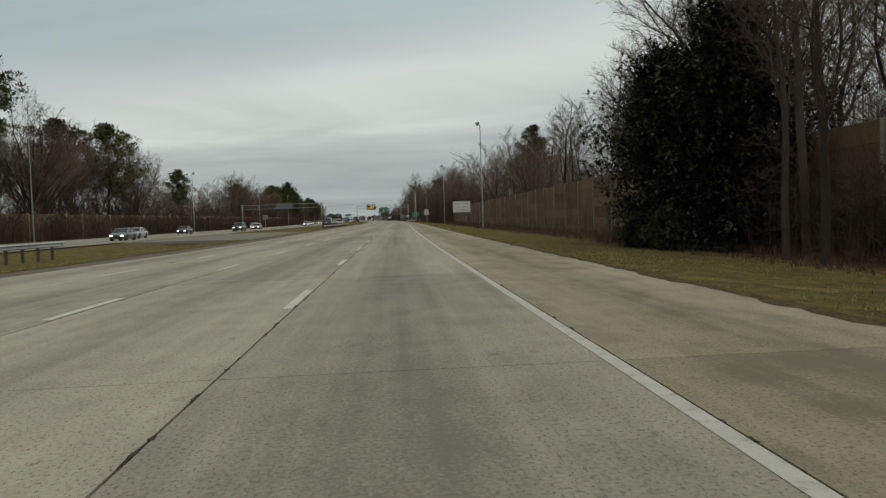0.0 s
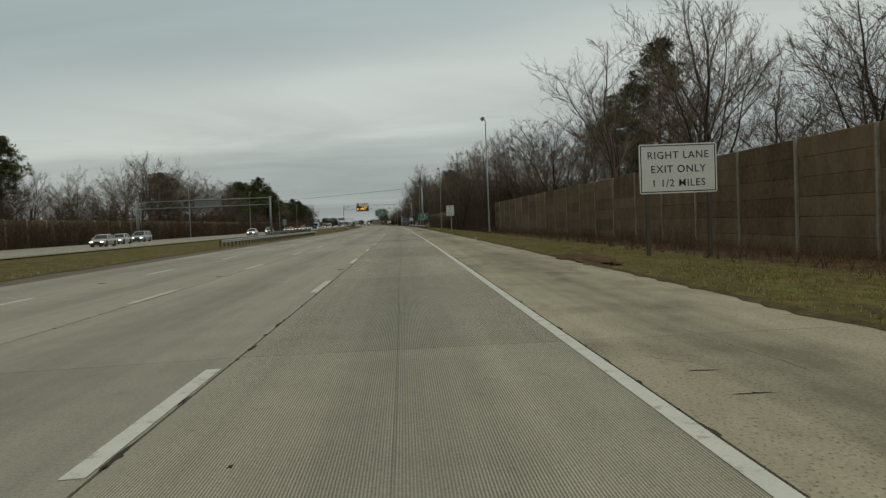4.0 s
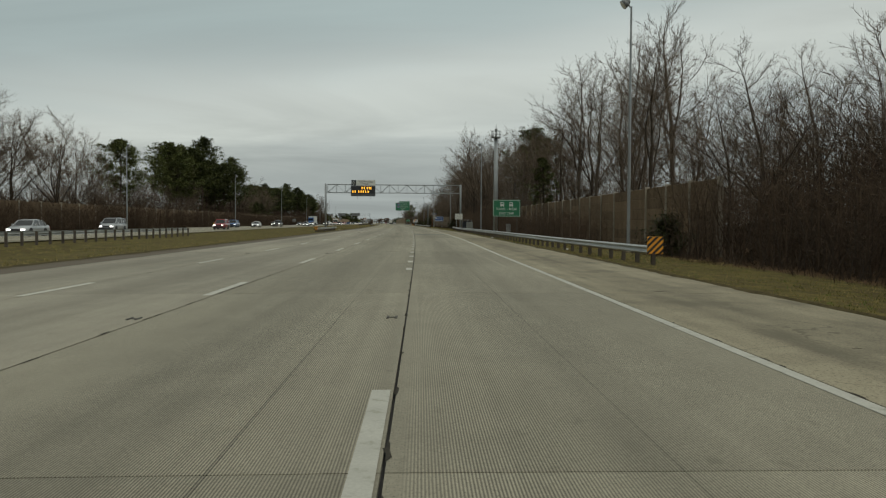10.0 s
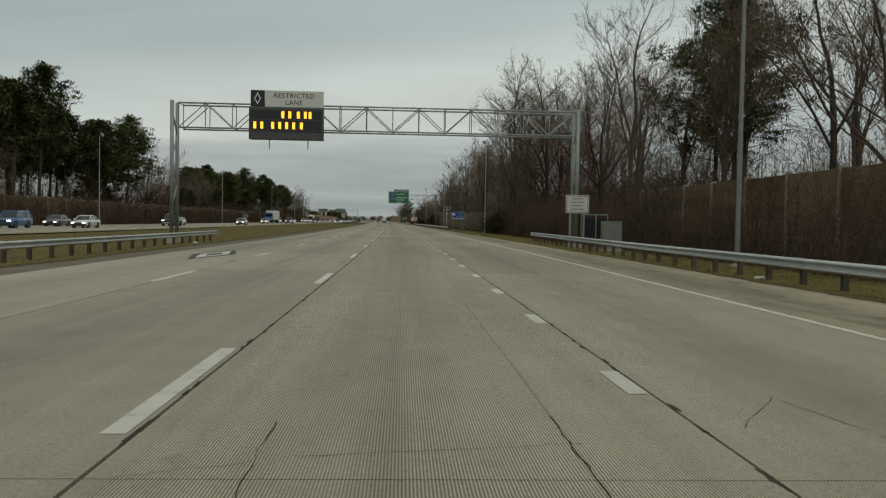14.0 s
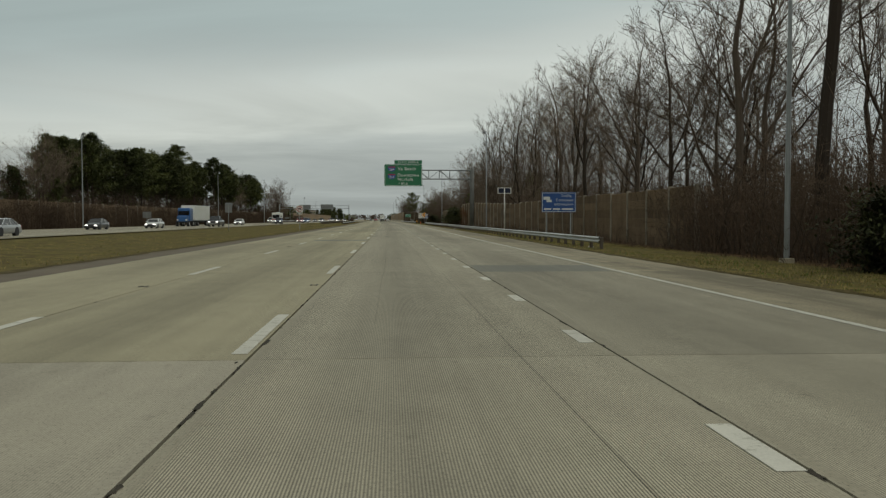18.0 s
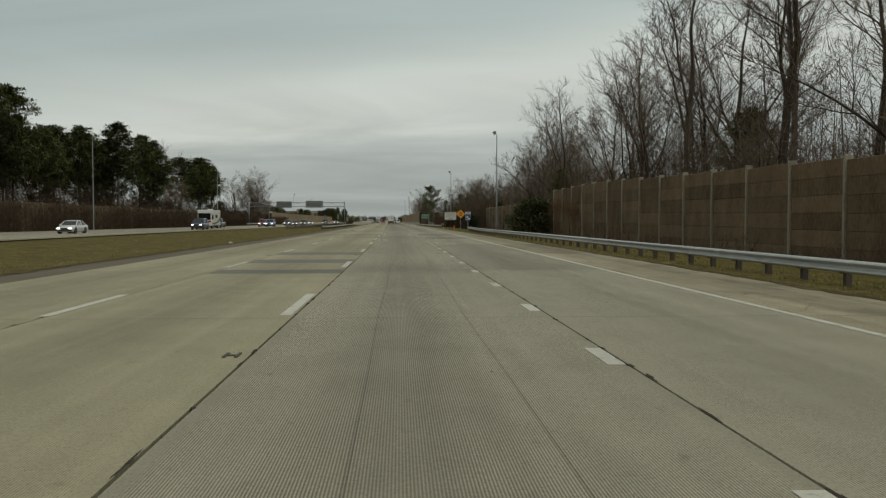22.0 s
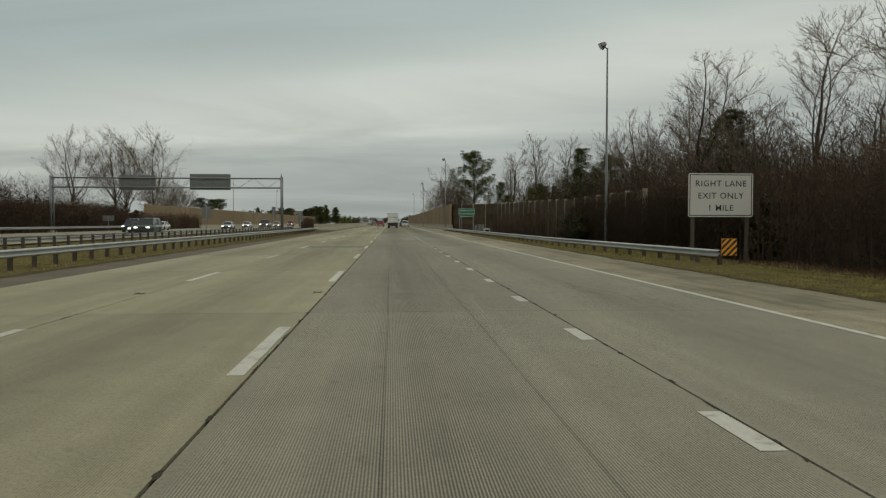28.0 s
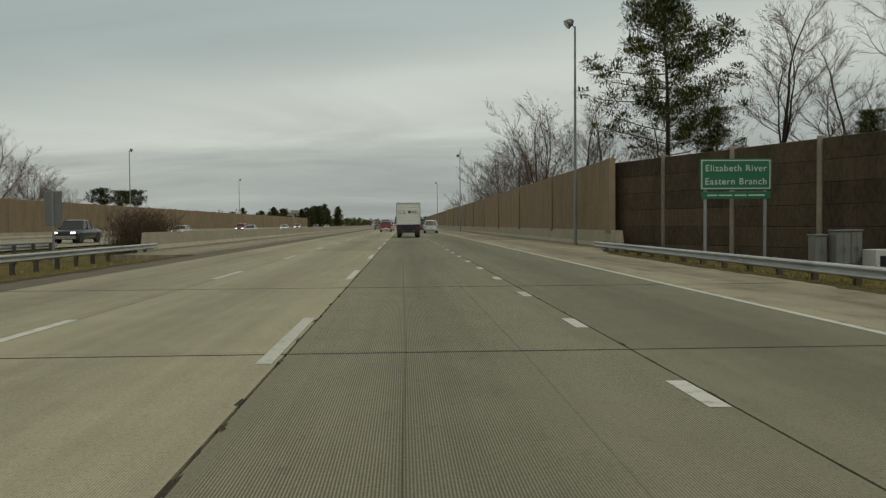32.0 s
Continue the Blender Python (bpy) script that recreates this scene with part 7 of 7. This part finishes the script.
def car(kind, col_name, col, m, label, name=None):
    """A road vehicle whose nose points along +y; the origin lies on the ground in its middle."""
    k = KINDS[kind]
    L, W, c, d = k["L"], k["W"], k["c"], k["d"]
    body = paint(col_name, col)
    v = empty(name or {"suv": "suv", "van": "minivan"}.get(kind, kind), m, label=label, category={"sedan": "car", "suv": "car", "van": "van", "pickup": "pickup truck"}[kind], group="vehicles")
    Y = lambda q: L / 2 - q
    secs = []
    for q, w, z0, z1 in ((0.0, W - 0.35, c + 0.12, k["nose"] - 0.12), (0.06, W - 0.18, c + 0.04, k["nose"]), (0.3, W - 0.05, c, k["nose"] + 0.06), (k["hood"], W, c, d),
                         (L * 0.5, W, c, d + 0.01), (k["rd"], W, c, d + 0.01), (L - 0.25, W - 0.04, c, k["tail"]), (L - 0.05, W - 0.14, c + 0.06, k["tail"] - 0.03), (L, W - 0.26, c + 0.14, k["tail"] - 0.12)):
        secs.append(body_ring(Y(q), w, z0, z1))
    part("body", loft(secs), body, v, smooth=True)
    # glasshouse: dark glass block with painted roof and pillars
    wt, wb = W - 0.46, W - 0.16

    def ring(q, w, z):
        return [(-w / 2, Y(q), z), (w / 2, Y(q), z)]
    bm = bmesh.new()
    lo = [bm.verts.new(p) for q in (k["hood"] - 0.02, k["rd"]) for p in ring(q, wb, d - 0.02)]
    hi = [bm.verts.new(p) for q in (k["st"], k["rt"]) for p in ring(q, wt, k["roof"] - 0.05)]
    for f in ((lo[0], lo[1], hi[1], hi[0]), (lo[1], lo[3], hi[3], hi[1]), (lo[3], lo[2], hi[2], hi[3]), (lo[2], lo[0], hi[0], hi[2]), (hi[0], hi[1], hi[3], hi[2])):
        bm.faces.new(f)
    bmesh.ops.recalc_face_normals(bm, faces=bm.faces[:])
    part("glasshouse", bm, M["glass"], v, "dark tinted windows")
    st, rt, rf = k["st"], k["rt"], k["roof"]
    part("roof", loft([[(-wt / 2 - 0.01, Y(st - 0.05), rf - 0.08), (-wt / 2 + 0.1, Y(st + 0.02), rf - 0.02), (wt / 2 - 0.1, Y(st + 0.02), rf - 0.02), (wt / 2 + 0.01, Y(st - 0.05), rf - 0.08)],
                       [(-wt / 2 - 0.01, Y((st + rt) / 2), rf - 0.05), (-wt / 2 + 0.12, Y((st + rt) / 2), rf + 0.02), (wt / 2 - 0.12, Y((st + rt) / 2), rf + 0.02), (wt / 2 + 0.01, Y((st + rt) / 2), rf - 0.05)],
                       [(-wt / 2 - 0.01, Y(rt + 0.05), rf - 0.08), (-wt / 2 + 0.1, Y(rt - 0.02), rf - 0.02), (wt / 2 - 0.1, Y(rt - 0.02), rf - 0.02), (wt / 2 + 0.01, Y(rt + 0.05), rf - 0.08)]]), body, v)
    for s in (-1, 1):
        ends = [((k["hood"], wb, d), (st, wt, rf - 0.06)), (((k["hood"] + k["rd"]) / 2 + 0.1, wb + 0.01, d), ((st + rt) / 2 + 0.05, wt + 0.015, rf - 0.06)), ((k["rd"], wb, d), (rt, wt, rf - 0.06))]
        if kind in ("suv", "van"):
            ends.append(((k["rd"] - 1.1, wb + 0.01, d), (rt - 0.9, wt + 0.015, rf - 0.06)))
        for (q0, w0, z0), (q1, w1, z1) in ends:
            part("pillar", tubed((s * w0 / 2, Y(q0), z0), (s * w1 / 2, Y(q1), z1), 0.05, 0.04, 6), body, v)
        part("side_mirror", boxed(*sorted((s * (W / 2 + 0.02), s * (W / 2 + 0.2))), Y(k["hood"] + 0.42), Y(k["hood"] + 0.3), d - 0.02, d + 0.14, bev=0.03), body, v)
        part("headlight", boxed(*sorted((s * (W / 2 - 0.5), s * (W / 2 - 0.12))), Y(0.14), Y(-0.005), k["nose"] - 0.2, k["nose"] - 0.04, bev=0.02), M["lamp_lit"], v, "lit headlight")
        z = k["tail"]
        part("tail_light", boxed(*sorted((s * (W / 2 - (0.32 if kind == "sedan" else 0.2)), s * (W / 2 - 0.07))), Y(L + 0.01), Y(L - 0.2), z - (0.28 if kind == "sedan" else 0.42), z - 0.08, bev=0.02), M["tail"], v, "red tail light")
        for q in (k["fa"], k["ra"]):
            wh = empty("wheel")
            wh.parent = v
            wh.matrix_local = pose(s * (W / 2 - 0.12), Y(q), k["wr"])
            part("tyre", tubed((-0.11, 0, 0), (0.11, 0, 0), k["wr"], k["wr"], 20), M["tyre"], wh)
            part("rim", tubed((-0.115, 0, 0), (0.115, 0, 0), k["wr"] * 0.62, k["wr"] * 0.62, 14), M["rim"], wh)
            part("wheel_arch", tubed((s * (W / 2 - 0.25), Y(q), k["wr"] + 0.02), (s * (W / 2 + 0.008), Y(q), k["wr"] + 0.02), k["wr"] + 0.07, k["wr"] + 0.07, 18), M["trim"], v)
    part("front_bumper", boxed(-W / 2 + 0.1, W / 2 - 0.1, Y(0.1), Y(-0.04), c + 0.05, c + 0.3, bev=0.03), M["chrome"] if kind == "pickup" else M["trim"], v)
    part("rear_bumper", boxed(-W / 2 + 0.08, W / 2 - 0.08, Y(L + 0.06), Y(L - 0.1), c + 0.08, c + 0.32, bev=0.03), M["chrome"] if kind == "pickup" else body, v)
    part("grille", boxed(-W / 2 + 0.5, W / 2 - 0.5, Y(0.06), Y(-0.01), k["nose"] - 0.26, k["nose"] - 0.05, bev=0.01), M["trim"], v, "black grille")
    part("number_plate", boxed(-0.16, 0.16, Y(L + 0.075), Y(L + 0.05), c + 0.34, c + 0.48), M["plate"], v, "pale number plate")
    if kind == "pickup":
        part("cargo_bed", boxed(-W / 2 + 0.14, W / 2 - 0.14, Y(L - 0.12), Y(3.7), d + 0.005, d + 0.02), M["trim"], v, "dark open cargo bed")
        part("tailgate", boxed(-W / 2 + 0.2, W / 2 - 0.2, Y(L + 0.015), Y(L - 0.02), c + 0.42, d - 0.06, bev=0.015), body, v)
    return v


def box_truck(m):
    t = empty("mail_truck", m, label="white box mail truck with a dark lower rear and roller door", category="truck", group="vehicles")
    part("cargo_box", boxed(-1.22, 1.22, -3.4, 2.4, 1.02, 3.55, bev=0.03), M["trailer"], t)
    fr = part("rear_frame", boxed(-1.22, -1.14, -3.43, -3.4, 1.05, 3.5), M["rim"], t, "aluminium rear frame")
    part("rear_frame", boxed(1.14, 1.22, -3.43, -3.4, 1.05, 3.5), M["rim"], t)
    part("rear_frame", boxed(-1.14, 1.14, -3.43, -3.4, 3.36, 3.5), M["rim"], t)
    door = part("roller_door", boxed(-1.13, 1.13, -3.42, -3.4, 1.35, 3.35), M["trailer"], t)
    for k in range(5):
        part("slat_joint", boxed(-1.13, 1.13, -3.424, -3.42, 1.7 + 0.33 * k, 1.712 + 0.33 * k), M["galv"], door)
    text_mesh("lettering", "U.S. MAIL", 0.46, M["ink"], door, 0, -3.43, 2.42, "black lettering", spread=1.1)
    part("lower_panel", boxed(-1.2, 1.2, -3.44, -3.36, 0.72, 1.32, bev=0.02), M["navy"], t, "near-black lower panel")
    part("bumper", boxed(-1.15, 1.15, -3.5, -3.36, 0.5, 0.68, bev=0.02), M["trim"], t)
    part("chassis", boxed(-0.45, 0.45, -3.3, 4.2, 0.55, 1.0), M["trim"], t)
    part("cab", boxed(-1.1, 1.1, 2.55, 4.5, 0.7, 2.75, bev=0.12), M["trailer"], t)
    part("windscreen", boxed(-0.98, 0.98, 4.49, 4.52, 1.7, 2.55), M["glass"], t, "dark windscreen")
    for s in (-1, 1):
        part("tail_light", boxed(*sorted((s * 0.8, s * 1.05)), -3.46, -3.43, 0.85, 1.0), M["tail"], t)
        part("mud_flap", boxed(*sorted((s * 0.62, s * 1.12)), -3.0, -2.97, 0.2, 0.75), M["trim"], t)
        part("side_mirror", boxed(*sorted((s * 1.15, s * 1.4)), 3.9, 4.0, 1.7, 2.2), M["trim"], t)
        for y in (-2.1, 3.5):
            wh = empty("wheel")
            wh.parent = t
            wh.matrix_local = pose(s * 0.95, y, 0.48)
            part("tyre", tubed((-0.2, 0, 0), (0.2, 0, 0), 0.48, 0.48, 20), M["tyre"], wh)
            part("rim", tubed((-0.21, 0, 0), (0.21, 0, 0), 0.27, 0.27, 14), M["rim"], wh)
    return t


def semi(m):
    t = empty("semi_trailer_truck", m, label="blue tractor unit with a long white box trailer", category="truck", group="vehicles")
    part("trailer", boxed(-1.28, 1.28, -13.5, 0.0, 1.2, 4.05, bev=0.03), M["trailer"], t)
    part("side_rail", boxed(-1.3, 1.3, -13.5, 0.0, 1.08, 1.2), M["galv"], t)
    part("cab", boxed(-1.15, 1.15, 1.0, 3.4, 1.0, 3.5, bev=0.15), paint("blue", (0.03, 0.09, 0.30)), t, "blue cab")
    part("hood", boxed(-0.95, 0.95, 3.35, 5.0, 0.9, 1.95, bev=0.12), paint("blue", (0.03, 0.09, 0.30)), t)
    part("windscreen", boxed(-1.02, 1.02, 3.38, 3.43, 2.1, 2.95), M["glass"], t, "dark windscreen")
    part("chassis", boxed(-0.5, 0.5, -13.2, 4.9, 0.7, 1.05), M["trim"], t)
    for s in (-1, 1):
        for y in (-12.3, -11.0, -0.3, 1.0, 4.2):
            wh = empty("wheel")
            wh.parent = t
            wh.matrix_local = pose(s * 1.0, y, 0.5)
            part("tyre", tubed((-0.22, 0, 0), (0.22, 0, 0), 0.5, 0.5, 20), M["tyre"], wh)
            part("rim", tubed((-0.23, 0, 0), (0.23, 0, 0), 0.28, 0.28, 14), M["rim"], wh)
        part("headlight", boxed(*sorted((s * 0.65, s * 0.95)), 4.95, 5.02, 1.1, 1.35), M["lamp_clear"], t)
    return t


def motorhome(m):
    t = empty("motorhome", m, label="white motorhome with dark red and brown swooshes on its side", category="motorhome", group="vehicles")
    W, H = 1.22, 3.35
    part("body", boxed(-W, W, -4.2, 3.6, 0.55, H, bev=0.09), M["trailer"], t)
    part("windscreen", boxed(-1.08, 1.08, 3.56, 3.63, 1.55, 2.75, bev=0.02), M["glass"], t, "dark windscreen")
    part("nose_stripe", boxed(-1.16, 1.16, 3.57, 3.62, 1.15, 1.42), paint("red", (0.30, 0.015, 0.02)), t, "red stripe")
    part("front_bumper", boxed(-1.15, 1.15, 3.55, 3.75, 0.45, 0.75, bev=0.04), M["trailer"], t)
    part("roof_unit", boxed(-0.4, 0.4, -1.6, -0.6, H, H + 0.22, bev=0.06), M["trailer"], t)
    for s in (-1, 1):
        part("side_window", boxed(*sorted((s * 1.2, s * 1.235)), 1.9, 3.1, 1.6, 2.5, bev=0.02), M["glass"], t)
        part("side_window", boxed(*sorted((s * 1.2, s * 1.235)), -1.4, 0.2, 1.9, 2.5, bev=0.02), M["glass"], t)
        bm = bmesh.new()
        pts = ((3.2, 1.15), (1.2, 1.0), (-1.5, 1.35), (-4.1, 2.2), (-4.1, 1.5), (-1.5, 1.0), (1.0, 0.72), (3.2, 0.95))
        bm.faces.new([bm.verts.new((s * 1.236, y, z)) for y, z in pts])
        part("swoosh", bm, paint("maroon", (0.10, 0.02, 0.02)), t, "dark red swoosh")
        part("headlight", boxed(*sorted((s * 0.75, s * 1.1)), 3.6, 3.7, 0.85, 1.05, bev=0.02), M["lamp_clear"], t)
        part("side_mirror", boxed(*sorted((s * 1.25, s * 1.42)), 3.5, 3.6, 1.7, 2.1, bev=0.02), M["trim"], t)
        for y in (-2.2, 2.5):
            wh = empty("wheel")
            wh.parent = t
            wh.matrix_local = pose(s * 1.06, y, 0.45)
            part("tyre", tubed((-0.16, 0, 0), (0.16, 0, 0), 0.45, 0.45, 20), M["tyre"], wh)
            part("rim", tubed((-0.18, 0, 0), (0.18, 0, 0), 0.26, 0.26, 14), M["rim"], wh)
    return t


# traffic on this side
box_truck(on(-1.9, 942.5))
car("pickup", "red", (0.30, 0.015, 0.02), on(-5.5, 1004), "red pickup truck seen from behind")
car("pickup", "white", (0.62, 0.62, 0.60), on(1.75, 981), "white pickup truck in the exit lane")
car("suv", "black", (0.02, 0.02, 0.022), on(1.6, 1022), "black sport utility vehicle in the exit lane")
car("sedan", "silver", (0.38, 0.39, 0.40), on(-5.4, 1040), "silver saloon car in the second lane")
car("sedan", "grey", (0.12, 0.125, 0.13), on(-9.1, 1075), "dark grey saloon car in the inner lane")
car("suv", "white", (0.62, 0.62, 0.60), on(-1.8, 1090), "white sport utility vehicle")
# traffic on the opposite road, nose towards the camera
FLEET = (("suv", "navy", (0.02, 0.03, 0.08)), ("sedan", "white", (0.62, 0.62, 0.6)), ("sedan", "grey", (0.12, 0.125, 0.13)), ("pickup", "black", (0.02, 0.02, 0.022)),
         ("sedan", "silver", (0.38, 0.39, 0.4)), ("suv", "green", (0.03, 0.06, 0.04)), ("sedan", "beige", (0.38, 0.34, 0.26)), ("van", "silver", (0.38, 0.39, 0.4)),
         ("sedan", "yellow", (0.6, 0.5, 0.05)), ("suv", "blue", (0.04, 0.12, 0.3)), ("sedan", "black", (0.02, 0.02, 0.022)), ("pickup", "white", (0.62, 0.62, 0.6)), ("suv", "red", (0.3, 0.015, 0.02)))
KW = {"suv": "sport utility vehicle", "sedan": "saloon car", "van": "minivan", "pickup": "pickup truck"}
SPOTS = ((62, 1, 0), (71, 2, 1), (96, 0, 2), (112, 1, 4), (150, 2, 10), (163, 0, 5), (205, 1, 6), (222, 2, 4), (243, 3, 7), (285, 0, 1), (338, 1, 4), (372, 2, 7), (408, 0, 12), (426, 1, 8),
         (458, 2, 9), (468, 1, 1), (478, 3, 2), (505, 1, 3), (523, 2, 1), (547, 0, 4), (590, 2, 10), (604, 1, 1), (631, 0, 3), (662, 2, 5), (676, 1, 1), (717, 0, 0), (757, 2, 3), (766, 3, 11),
         (776, 0, 9), (786, 1, 12), (812, 2, 4), (840, 0, 5), (849, 1, 10), (858, 2, 0), (884, 3, 1), (903, 1, 4), (925, 0, 3), (944, 2, 1), (970, 1, 6), (1002, 0, 4),
         (1030, 2, 12), (1068, 1, 1), (1110, 0, 2), (1150, 3, 7), (1185, 1, 4))
made = {}
for y, ln, f in SPOTS:
    kind, cn, col = FLEET[f]
    m = on(opp(y) - 2.6 - 3.6 * (ln + 0.5), y, 0.0, 180)
    if f in made:
        copy_thing(made[f], m)
    else:
        made[f] = car(kind, cn, col, m, f"{cn} painted {KW[kind]} on the opposite road")
motorhome(on(opp(736) - 2.6 - 3.6 * 1.5, 736, 0.0, 180))
semi(on(opp(640) - 2.6 - 3.6 * 2.5, 640, 0.0, 180))
